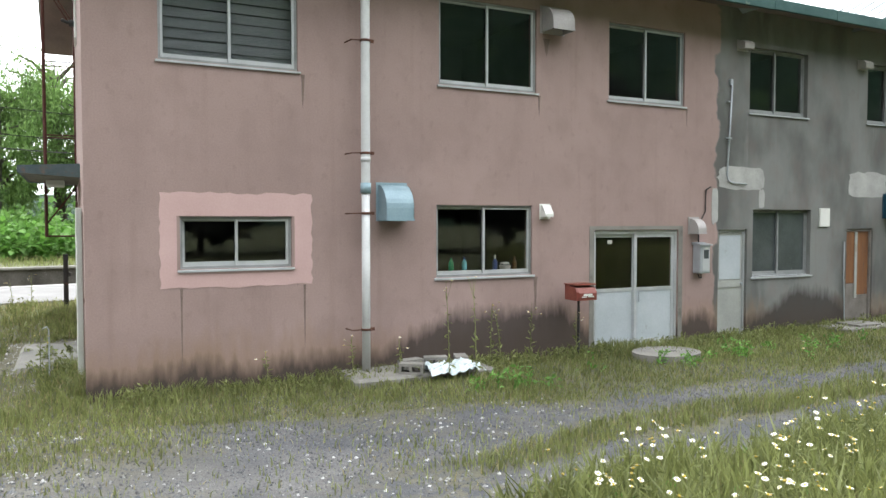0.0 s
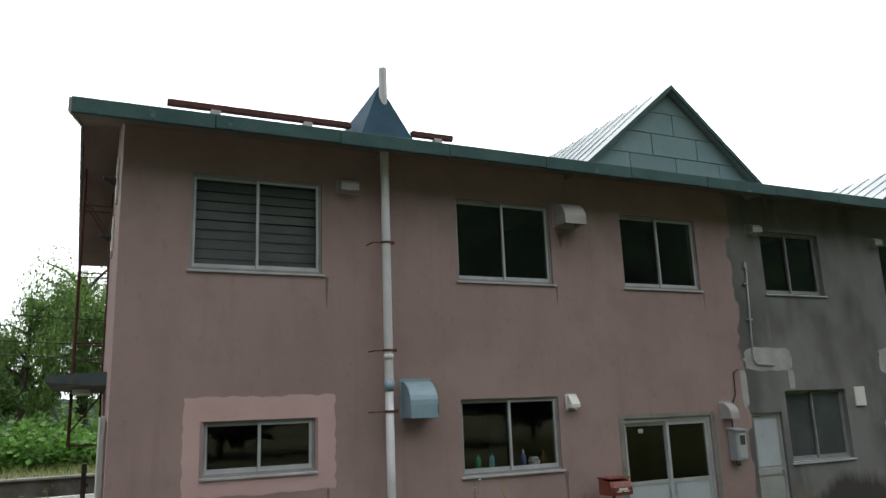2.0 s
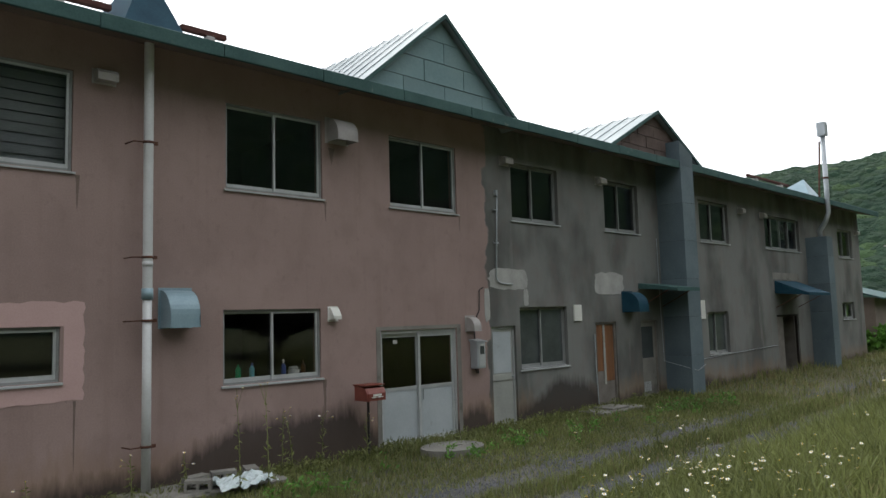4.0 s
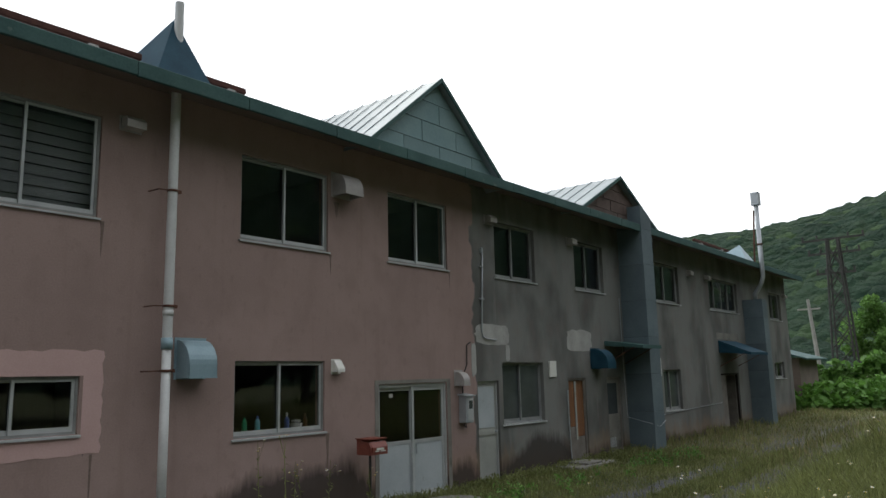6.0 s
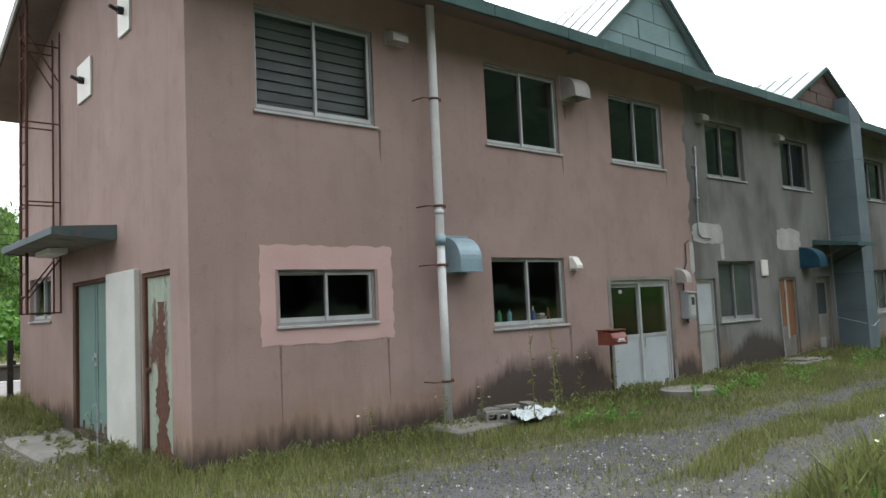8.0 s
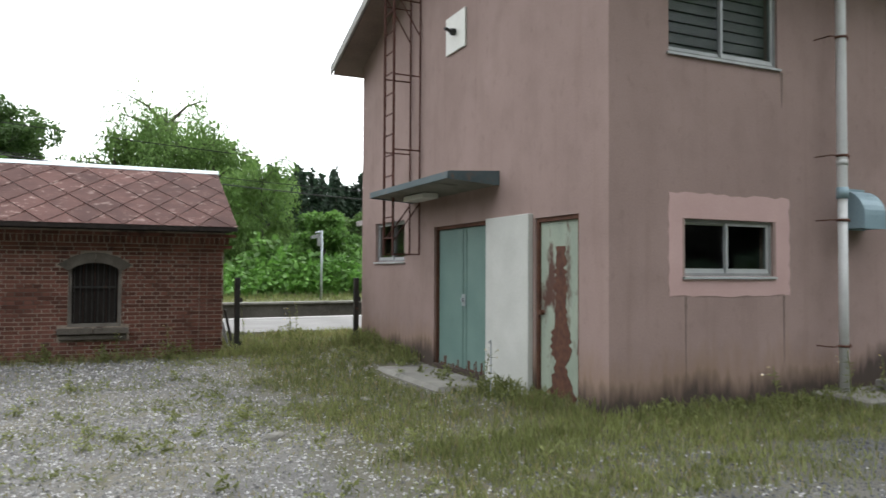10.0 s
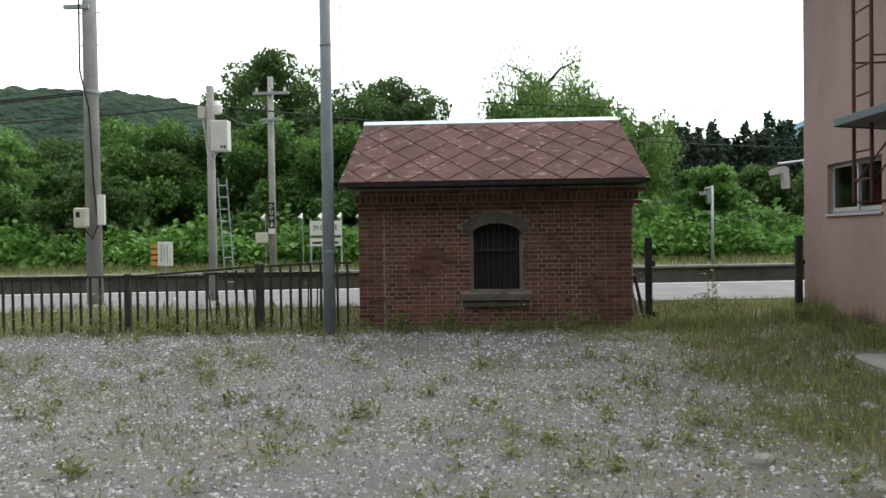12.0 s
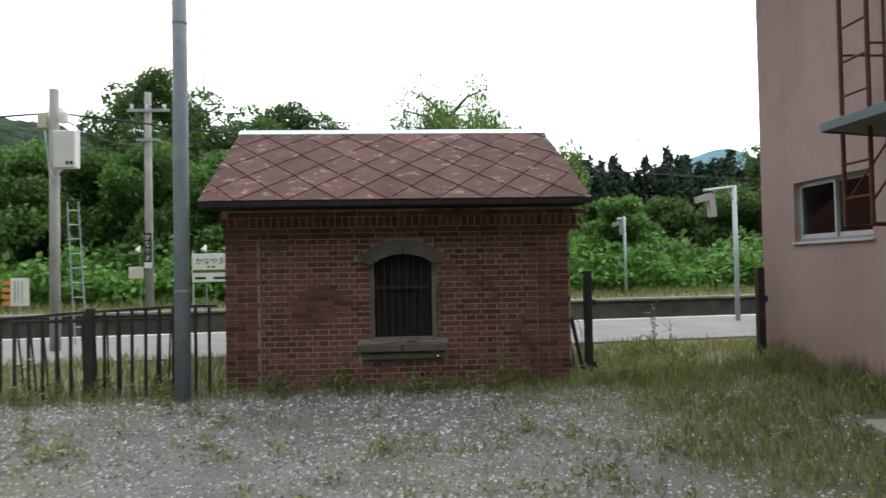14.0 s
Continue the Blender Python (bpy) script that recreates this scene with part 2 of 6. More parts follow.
SLAT = material("grey_window_boards", (0.20, 0.215, 0.22), (0.27, 0.285, 0.29), 0.6, 3, 40, 0.05)
BRICK = material("dark_red_brick", (0.105, 0.047, 0.037), (0.185, 0.079, 0.059), 0.88, 9, 70, 0.35, spots=(0.065, 0.032, 0.028), spot_at=0.62, spot_scale=3, per_object=0.38)
MORTAR = material("grey_mortar", (0.27, 0.225, 0.185), (0.385, 0.325, 0.275), 0.95, 8, 70, 0.4, spots=(0.11, 0.085, 0.072), spot_at=0.58, spot_scale=1.6)
STONE = material("dark_weathered_stone", (0.085, 0.075, 0.065), (0.16, 0.14, 0.12), 0.9, 5, 50, 0.35)
SHINGLE = material("brown_red_shingle", (0.066, 0.031, 0.027), (0.11, 0.054, 0.046), 0.8, 3, 45, 0.15, spots=(0.25, 0.18, 0.16), spot_at=0.6, spot_scale=6, per_object=0.22)
RIDGE = material("pale_ridge_sheet", (0.40, 0.47, 0.51), (0.52, 0.58, 0.61), 0.4, 3, 40, 0.05, metal=0.3)
DARKWOOD = material("blackened_wood", (0.018, 0.015, 0.014), (0.04, 0.033, 0.03), 0.8, 4, 50, 0.2, stretch=(4, 4, 0.5))
OLDWOOD = material("grey_old_wood", (0.13, 0.115, 0.10), (0.21, 0.19, 0.17), 0.85, 4, 50, 0.2)
WIRE = material("black_cable", (0.012, 0.012, 0.012), (0.02, 0.02, 0.02), 0.7, 3, 30, 0.0)
PAVE = material("pale_platform_paving", (0.14, 0.137, 0.132), (0.20, 0.195, 0.188), 0.9, 1, 40, 0.2)
PLATWALL = material("dark_platform_wall", (0.05, 0.046, 0.04), (0.12, 0.11, 0.10), 0.9, 1.2, 20, 0.3, spots=(0.30, 0.29, 0.27), spot_at=0.68, spot_scale=0.9)
SHEET = material("crumpled_white_sheeting", (0.42, 0.50, 0.51), (0.60, 0.67, 0.68), 0.35, 6, 30, 0.3)
ORANGE = material("orange_bands", (0.55, 0.2, 0.04), (0.65, 0.27, 0.06), 0.6, 3, 30, 0.02)
PETAL = material("white_petals", (0.70, 0.70, 0.68), (0.8, 0.8, 0.78), 0.7, 5, 30, 0.0)
YOLK = material("yellow_flower_heart", (0.6, 0.42, 0.04), (0.7, 0.5, 0.06), 0.8, 5, 30, 0.0)
PYLON = material("dull_dark_steel", (0.03, 0.031, 0.031), (0.06, 0.058, 0.055), 0.8, 2, 20, 0.1)
BARK = material("dark_bark", (0.05, 0.042, 0.034), (0.10, 0.085, 0.07), 0.9, 4, 30, 0.4)


def leaf_material(name, a, b, rough=0.6):
    m = material(name, a, b, rough, 0.35, 3.0, 0.0, per_object=0.35)
    n, l = m.node_tree.nodes, m.node_tree.links
    p = n["Principled BSDF"]
    tr, mx = n.new("ShaderNodeBsdfTranslucent"), n.new("ShaderNodeMixShader")
    l.new(p.inputs["Base Color"].links[0].from_socket, tr.inputs["Color"])
    mx.inputs["Fac"].default_value = 0.4
    l.new(p.outputs["BSDF"], mx.inputs[1])
    l.new(tr.outputs["BSDF"], mx.inputs[2])
    l.new(mx.outputs["Shader"], n["Material Output"].inputs["Surface"])
    return m


LEAFDARK = leaf_material("dark_leaf", (0.06, 0.118, 0.032), (0.12, 0.21, 0.056))
LEAFMID = leaf_material("mid_green_leaf", (0.085, 0.18, 0.04), (0.155, 0.30, 0.068))
LEAFBRIGHT = leaf_material("bright_green_leaf", (0.085, 0.20, 0.034), (0.165, 0.34, 0.066))
# Leaf colour darkened for the unseen trees mirrored in the windows.
LEAFDEEP = leaf_material("darkened_leaf", (0.024, 0.029, 0.024), (0.042, 0.049, 0.04))
WILLOW = leaf_material("willow_leaf", (0.13, 0.23, 0.06), (0.22, 0.36, 0.10))
CONIFER = leaf_material("conifer_needle", (0.028, 0.054, 0.034), (0.052, 0.09, 0.052))
GRASS = leaf_material("green_grass", (0.13, 0.15, 0.048), (0.225, 0.25, 0.088))
DRYGRASS = leaf_material("dry_grass", (0.21, 0.185, 0.085), (0.33, 0.29, 0.145))
HILL = material("wooded_hillside", (0.02, 0.042, 0.028), (0.052, 0.088, 0.052), 0.95, 0.03, 0.5, 0.0)


def dress_hill(m):
    """Round tree crowns, each with a tint of its own."""
    n, l = m.node_tree.nodes, m.node_tree.links
    co, bend, v = n.new("ShaderNodeTexCoord"), n.new("ShaderNodeTexNoise"), n.new("ShaderNodeTexVoronoi")
    bend.inputs["Scale"].default_value, bend.inputs["Detail"].default_value = 0.5, 4
    l.new(co.outputs["Object"], bend.inputs["Vector"])
    mv = n.new("ShaderNodeVectorMath")
    mv.operation = "MULTIPLY_ADD"
    mv.inputs[1].default_value = (3.0, 3.0, 3.0)
    l.new(bend.outputs["Color"], mv.inputs[0])
    l.new(co.outputs["Object"], mv.inputs[2])
    l.new(mv.outputs["Vector"], v.inputs["Vector"])
    v.inputs["Scale"].default_value = 0.2
    own = n.new("ShaderNodeSeparateColor")
    l.new(v.outputs["Color"], own.inputs["Color"])
    mixed(m, node_math(m, "MULTIPLY", step_of(m, own.outputs["Red"], 0.35, 1.0), 0.6), (0.028, 0.06, 0.04))
    mixed(m, node_math(m, "MULTIPLY", step_of(m, own.outputs["Green"], 0.75, 1.0), 0.7), (0.075, 0.125, 0.05))
    bp = n.new("ShaderNodeBump")
    bp.invert = True
    bp.inputs["Strength"].default_value, bp.inputs["Distance"].default_value = 1.0, 6.0
    l.new(node_math(m, "ADD", v.outputs["Distance"], node_math(m, "MULTIPLY", bend.outputs["Fac"], 0.5)), bp.inputs["Height"])
    l.new(bp.outputs["Normal"], n["Principled BSDF"].inputs["Normal"])


dress_hill(HILL)
# Distance haze is put into the mountain's blue colour.
FARHILL = material("haze_tinted_mountain", (0.14, 0.27, 0.33), (0.18, 0.33, 0.38), 1.0, 0.004, 0.03, 0.2, bump_dist=4.0)


def glass_material():
    m = bpy.data.materials.new("window_glass")
    m.use_nodes = True
    p = m.node_tree.nodes["Principled BSDF"]
    p.inputs["Base Color"].default_value = (0.78, 0.79, 0.80, 1)
    p.inputs["Roughness"].default_value, p.inputs["IOR"].default_value = 0.02, 1.45
    p.inputs["Transmission Weight"].default_value = 1.0
    return m


GLASS = glass_material()
FROST = material("frosted_dark_glass", (0.05, 0.06, 0.062), (0.075, 0.085, 0.088), 0.22, 3, 40, 0.02)

for m in (STUCCO, BRICK, MORTAR, SHINGLE, GREENMETAL, DEEPBLUE, HILL, CONCRETE, CEMENT, SHAFT, GABLE, RUSTGABLE, PLATWALL, STONE, LADDER, DARKWOOD):
    m.node_tree.nodes["Principled BSDF"].inputs["Specular IOR Level"].default_value = 0.15

# ---- ground ----


def smooth(a, b, v):
    q = min(1.0, max(0.0, (v - a) / (b - a)))
    return q * q * (3 - 2 * q)


EDGE_TURN = math.tan(radians(6.5))


def ground_z(x, y):
    z = -0.2 + 0.16 * smooth(3.5, 7.0, y) + 0.14 * smooth(-3, 0, x) + 0.006 * min(max(0, x), 45)
    z += 0.32 * smooth(3.5, 10, -y) * smooth(-4.8, 0.5, x)
    v = y - EDGE_TURN * (x + 5)
    if y > 8:
        z = z * (1 - smooth(8, 11, y)) - 0.05 * smooth(8, 11, y)
    if y > 11:
        z -= 0.95 * smooth(16.2, 17.0, v) * (1 - smooth(24.3, 24.9, v))
        z += 0.09 * smooth(24.3, 24.9, v)
    return z + 0.018 * noise.noise((x * 0.7, y * 0.7, 0)) * (1 if y < 11 else 0)


GROUND = material("gravel_and_dry_turf", (0.075, 0.072, 0.067), (0.145, 0.139, 0.129), 0.95, 2.5, 38, 0.8, bump_dist=0.03)


def dress_ground(m):
    x, y, z = axes_of(m)
    grit = step_of(m, noise_of(m, 60, (1, 1, 1), 3), 0.45, 0.6)
    mixed(m, node_math(m, "MULTIPLY", grit, 0.5), (0.065, 0.062, 0.06))
    # dark wet-looking gravel of the drive
    drive = node_math(m, "MULTIPLY", step_of(m, node_math(m, "SUBTRACT", x, node_math(m, "MULTIPLY", y, 0.6)), 0.5, 3.5), step_of(m, noise_of(m, 0.5), 0.35, 0.5))
    mixed(m, node_math(m, "MULTIPLY", drive, 0.85), (0.045, 0.048, 0.054))
    # turf over most of the far ground, patches in the yard
    dist = node_math(m, "SUBTRACT", node_math(m, "MULTIPLY", noise_of(m, 0.55, (1, 1, 1), 9), 1.0), 0.0)
    patch = node_math(m, "MULTIPLY", step_of(m, dist, 0.46, 0.6), step_of(m, noise_of(m, 9, (1, 1, 1), 6), 0.42, 0.56))
    mixed(m, node_math(m, "MULTIPLY", patch, 0.6), (0.115, 0.103, 0.056))
    chip = step_of(m, noise_of(m, 85, (1, 1, 1), 2), 0.58, 0.66)
    chip = node_math(m, "MULTIPLY", chip, node_math(m, "SUBTRACT", 1.0, node_math(m, "MULTIPLY", drive, 0.7)))
    mixed(m, node_math(m, "MULTIPLY", chip, 0.55), (0.27, 0.268, 0.26))
    # turf along the wall, between the wheel tracks and beyond them
    wav = node_math(m, "MULTIPLY", node_math(m, "SUBTRACT", noise_of(m, 1.1, (1, 1, 1), 8), 0.5), 1.3)
    yy = node_math(m, "ADD", y, wav)
    foot = step_of(m, node_math(m, "ADD", yy, node_math(m, "MULTIPLY", step_of(m, x, 0.0, 5.0), 1.1)), -1.55, -1.2)
    crown = node_math(m, "ADD", yy, node_math(m, "SUBTRACT", 3.85, node_math(m, "MULTIPLY", step_of(m, x, 2.5, 5.0), 0.4)))
    crown = node_math(m, "MULTIPLY", step_of(m, node_math(m, "ABSOLUTE", crown), 0.42, 0.24), step_of(m, x, 2.0, 3.4))
    rim = node_math(m, "MULTIPLY", step_of(m, node_math(m, "MULTIPLY", yy, -1), 4.6, 5.0), step_of(m, x, 1.6, 3.0))
    turf = node_math(m, "MAXIMUM", foot, node_math(m, "MAXIMUM", crown, rim))
    turf = node_math(m, "MULTIPLY", turf, step_of(m, node_math(m, "MULTIPLY", y, -1), -0.3, -0.1))
    turf = node_math(m, "MULTIPLY", turf, step_of(m, x, -1.5, -0.5))
    mixed(m, node_math(m, "MULTIPLY", turf, 0.9), (0.08, 0.076, 0.036))
    # trodden turf beside the end wall, its colour darkened with the block's shade
    lawn = node_math(m, "MULTIPLY", step_of(m, node_math(m, "ADD", x, node_math(m, "MULTIPLY", noise_of(m, 0.9, (1, 1, 1), 8), 1.6)), -2.4, -1.5), step_of(m, node_math(m, "MULTIPLY", x, -1), -1.2, -0.2))
    lawn = node_math(m, "MULTIPLY", lawn, step_of(m, y, -3.2, -1.8))
    mixed(m, node_math(m, "MULTIPLY", lawn, 0.9), (0.074, 0.068, 0.033))
    meadow = node_math(m, "MAXIMUM", step_of(m, x, 24.0, 30.0), step_of(m, y, 19.0, 22.0))
    meadow = node_math(m, "MAXIMUM", meadow, step_of(m, node_math(m, "MULTIPLY", y, -1), 10.5, 13.0))
    meadow = node_math(m, "MAXIMUM", meadow, step_of(m, node_math(m, "MULTIPLY", x, -1), 12.0, 15.0))
    strip = node_math(m, "MULTIPLY", step_of(m, y, 7.0, 7.8), step_of(m, node_math(m, "MULTIPLY", y, -1), -12.0, -11.0))
    meadow = node_math(m, "MAXIMUM", meadow, strip)
    ragged = node_math(m, "MULTIPLY", meadow, step_of(m, noise_of(m, 1.3, (1, 1, 1), 9), 0.3, 0.5))
    mixed(m, ragged, (0.10, 0.112, 0.045))


dress_ground(GROUND)


def mesh_object(name, verts, faces, mat, parent=None, smooth_shade=False):
    me = bpy.data.meshes.new(name)
    me.from_pydata(verts, [], faces)
    me.materials.append(mat)
    if smooth_shade:
        me.polygons.foreach_set("use_smooth", [True] * len(me.polygons))
    ob = new(name, me)
    if parent:
        ob.parent = parent
    return ob


def spaced(lo, hi, step, far, n):
    mid = np.arange(lo, hi + step / 2, step)
    grow = [(far) * (i / n) ** 2.5 for i in range(1, n + 1)]
    return [lo - g for g in reversed(grow)] + list(mid) + [hi + g for g in grow]


gx = spaced(-16, 34, 0.5, 900, 14)
gy = sorted(set(spaced(-14, 36, 0.5, 900, 14)))
gv = [(x, y, ground_z(x, y)) for y in gy for x in gx]
nx = len(gx)
gf = [(j * nx + i, j * nx + i + 1, (j + 1) * nx + i + 1, (j + 1) * nx + i) for j in range(len(gy) - 1) for i in range(nx - 1)]
tagged(mesh_object("ground", gv, gf, GROUND, smooth_shade=True), "grey gravel yard with patches of dry turf and weeds", "ground", kind="structure")

# ---- building blocks ----


class Geo:
    """Collects corners and faces of one mesh."""

    def __init__(self, m=None):
        self.v, self.f, self.m = [], [], m

    def add(self, verts, faces):
        o = len(self.v)
        self.v += [tuple(self.m @ Vector(p)) if self.m else tuple(p) for p in verts]
        self.f += [tuple(o + i for i in f) for f in faces]
        return self

    def box(self, x0, x1, y0, y1, z0, z1, c=0.0):
        if c <= 0:
            self.add([(x, y, z) for z in (z0, z1) for y in (y0, y1) for x in (x0, x1)],
                     [(0, 2, 3, 1), (4, 5, 7, 6), (0, 1, 5, 4), (2, 6, 7, 3), (0, 4, 6, 2), (1, 3, 7, 5)])
            return self
        b = bmesh.new()
        bmesh.ops.create_cube(b, size=1, matrix=Matrix.LocRotScale(((x0 + x1) / 2, (y0 + y1) / 2, (z0 + z1) / 2), None, (x1 - x0, y1 - y0, z1 - z0)))
        bmesh.ops.bevel(b, geom=b.edges[:], offset=c, segments=1, affect="EDGES")
        b.verts.index_update()
        self.add([v.co[:] for v in b.verts], [[v.index for v in f.verts] for f in b.faces])
        b.free()
        return self

    def tube(self, pts, r, seg=10, caps=True):
        pts = [Vector(p) for p in pts]
        rs = r if isinstance(r, (list, tuple)) else [r] * len(pts)
        ring, verts, faces = None, [], []
        for i, p in enumerate(pts):
            d = (pts[min(i + 1, len(pts) - 1)] - pts[max(i - 1, 0)]).normalized()
            u = d.orthogonal().normalized() if ring is None else (ring - d * ring.dot(d)).normalized()
            ring = u
            w = d.cross(u)
            verts += [p + (u * math.cos(a) + w * math.sin(a)) * rs[i] for a in [2 * math.pi * k / seg for k in range(seg)]]
        for i in range(len(pts) - 1):
            faces += [(i * seg + k, i * seg + (k + 1) % seg, (i + 1) * seg + (k + 1) % seg, (i + 1) * seg + k) for k in range(seg)]
        if caps:
            faces += [tuple(range(seg))[::-1], tuple((len(pts) - 1) * seg + k for k in range(seg))]
        return self.add(verts, faces)

    def prism(self, poly, axis, lo, hi):
        """A polygon of (a, b) pushed out along axis; a, b are the other two axes in order."""
        def at(a, b, c):
            return {"x": (c, a, b), "y": (a, c, b), "z": (a, b, c)}[axis]
        n = len(poly)
        return self.add([at(a, b, lo) for a, b in poly] + [at(a, b, hi) for a, b in poly],
                        [tuple(range(n))[::-1], tuple(range(n, 2 * n))] + [(i, (i + 1) % n, n + (i + 1) % n, n + i) for i in range(n)])


def thing(name, at, label, category, group="", kind=""):
    ob = new(name)
    ob.empty_display_size = 0.1
    ob.location = at
    return tagged(ob, label, category, group, kind)


def under(ob, parent):
    ob.parent = parent
    if parent.type == "EMPTY":
        ob.matrix_parent_inverse = Matrix.Translation(parent.location).inverted()
    return ob


def part(name, geo, mat, parent, label="", round_shade=False):
    """One mesh, in world places, under a thing or under a part."""
    ob = mesh_object(name, geo.v, geo.f, mat)
    b = bmesh.new()
    b.from_mesh(ob.data)
    bmesh.ops.recalc_face_normals(b, faces=b.faces)
    b.to_mesh(ob.data)
    b.free()
    if round_shade:
        ob.data.polygons.foreach_set("use_smooth", [len(p.vertices) == 4 for p in ob.data.polygons])
    if parent:
        under(ob, parent)
    if label:
        ob["label"] = label
    return ob


def single(name, geo, mat, label, category, group="", kind="", round_shade=False):
    return tagged(part(name, geo, mat, None, round_shade=round_shade), label, category, group, kind)


FRONT = Matrix.Identity(4)                       # u along x, depth along y
SIDE = Matrix(((0, 1, 0, 0), (1, 0, 0, 0), (0, 0, 1, 0), (0, 0, 0, 1)))   # u along y, depth along x


def pierced(m, u0, u1, z0, z1, holes, thick=0.2):
    """A wall with openings through it."""
    us = sorted({u0, u1, *[h[0] for h in holes], *[h[1] for h in holes]})
    zs = sorted({z0, z1, *[h[2] for h in holes], *[h[3] for h in holes]})
    solid = {}
    for i in range(len(us) - 1):
        for j in range(len(zs) - 1):
            cu, cz = (us[i] + us[i + 1]) / 2, (zs[j] + zs[j + 1]) / 2
            solid[i, j] = not any(h[0] < cu < h[1] and h[2] < cz < h[3] for h in holes)
    g = Geo(m)
    for (i, j), s in solid.items():
        if not s:
            continue
        a, b, c, d = us[i], us[i + 1], zs[j], zs[j + 1]
        g.add([(a, 0, c), (b, 0, c), (b, 0, d), (a, 0, d)], [(0, 1, 2, 3)])
        g.add([(a, thick, c), (b, thick, c), (b, thick, d), (a, thick, d)], [(3, 2, 1, 0)])
        for (k, e, p, q) in ((-1, 0, (a, c), (a, d)), (1, 0, (b, c), (b, d)), (0, -1, (a, c), (b, c)), (0, 1, (a, d), (b, d))):
            if not solid.get((i + k, j + e), False):
                g.add([(p[0], 0, p[1]), (q[0], 0, q[1]), (q[0], thick, q[1]), (p[0], thick, p[1])], [(0, 1, 2, 3)])
    # join the cells, so that the wall is one closed body
    key, verts, remap = {}, [], []
    for v in g.v:
        k = tuple(round(c, 4) for c in v)
        if k not in key:
            key[k] = len(verts)
            verts.append(v)
        remap.append(key[k])
    g.v, g.f = verts, [tuple(remap[i] for i in f) for f in g.f]
    return g


def sliding_window(m, parent, u0, u1, z0, z1, panes=2, sill=True, glass=None, inset=0.035, alu=None):
    glass, alu = glass or GLASS, alu or ALU
    t = 0.03
    g = Geo(m)
    for a, b, c, d in ((u0, u1, z1 - t, z1), (u0, u1, z0, z0 + t), (u0, u0 + t, z0 + t, z1 - t), (u1 - t, u1, z0 + t, z1 - t)):
        g.box(a, b, inset, inset + 0.09, c, d)
    w = part("window", g, DARKALU, parent)
    step = (u1 - u0 - 2 * t) / panes
    for i in range(panes):
        a, b = u0 + t + step * i - (0.02 if i else 0), u0 + t + step * (i + 1) + (0.02 if i < panes - 1 else 0)
        d0 = inset + 0.012 + 0.035 * (i % 2 == 0)
        s = Geo(m)
        for p, q, c, d in ((a, b, z1 - t - 0.026, z1 - t), (a, b, z0 + t, z0 + t + 0.05), (a, a + 0.03, z0 + t + 0.05, z1 - t - 0.026), (b - 0.03, b, z0 + t + 0.05, z1 - t - 0.026)):
            s.box(p, q, d0, d0 + 0.03, c, d)
        part("sash", s, alu, w)
        pane = part("pane", Geo(m).box(a + 0.025, b - 0.025, d0 + 0.012, d0 + 0.017, z0 + t + 0.045, z1 - t - 0.02), glass, w)
        pane.visible_shadow = False
    if sill:
        part("sill", Geo(m).prism([(-0.03, z0 - 0.035), (-0.03, z0 - 0.012), (inset + 0.06, z0 + 0.012), (inset + 0.06, z0 - 0.035)], "x", u0 - 0.03, u1 + 0.03), ALU, w)
    return w


# ---- the apartment building ----
WALL_TOP, END_X, DEPTH = 5.49, 30.1, 7.8
UPPER = [(0.78, 2.38, 3.77, 4.96, 2), (4.30, 5.85, 3.77, 4.94, 2), (7.15, 8.67, 3.77, 4.93, 2), (10.13, 11.57, 3.77, 4.87, 2), (13.22, 14.6, 3.77, 4.87, 2),
         (17.55, 19.2, 3.77, 4.84, 2), (21.6, 24.25, 3.77, 4.76, 4), (27.8, 29.3, 3.74, 4.74, 2)]
LOWER = [(0.99, 2.29, 1.385, 1.995, 2), (4.26, 5.79, 1.18, 2.16, 2), (10.25, 11.71, 0.99, 2.14, 2), (17.7, 18.88, 0.87, 1.95, 2), (27.8, 29.05, 1.56, 2.15, 2)]
DOORS = {"sliding": (6.90, 8.57, 0.0, 1.80), "cream": (9.45, 10.12, 0.0, 1.80), "orange": (12.70, 13.46, 0.0, 1.80), "plain": (14.46, 15.2, 0.0, 1.80), "far": (22.05, 23.7, 0.06, 1.80)}
building = thing("apartment_building", (0, 0, 0), "long two-storey apartment block in pink and bare grey stucco", "building")
part("wall", pierced(FRONT, 0, END_X, -0.6, WALL_TOP, [h[:4] for h in UPPER + LOWER] + list(DOORS.values())), STUCCO, building, "stained pink stucco wall, bare grey cement further along")
GWIN, GDOOR, RDOOR = (5.57, 7.02, 1.59, 2.29), (2.55, 4.33, 0.03, 2.10), (0.52, 1.40, -0.06, 2.05)
part("wall", pierced(SIDE, 0.2, DEPTH - 0.2, -0.6, WALL_TOP, [GWIN, GDOOR, RDOOR]), STUCCO, building, "pink stucco end wall")
part("wall", Geo().box(0, END_X, DEPTH - 0.2, DEPTH, -0.6, WALL_TOP), STUCCO, building)
part("wall", Geo().box(END_X - 0.2, END_X, 0.2, DEPTH - 0.2, -0.6, WALL_TOP), STUCCO, building)
RIDGE_Y, RIDGE_Z, EAVE_Z = 3.75, 6.92, 5.46
for x0 in (0.0, END_X - 0.2):
    part("gable", Geo().prism([(0, WALL_TOP), (DEPTH, WALL_TOP), (RIDGE_Y, RIDGE_Z - 0.09)], "x", x0, x0 + 0.2), STUCCO, building)
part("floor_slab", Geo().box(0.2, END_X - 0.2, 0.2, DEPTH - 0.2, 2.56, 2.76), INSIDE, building)
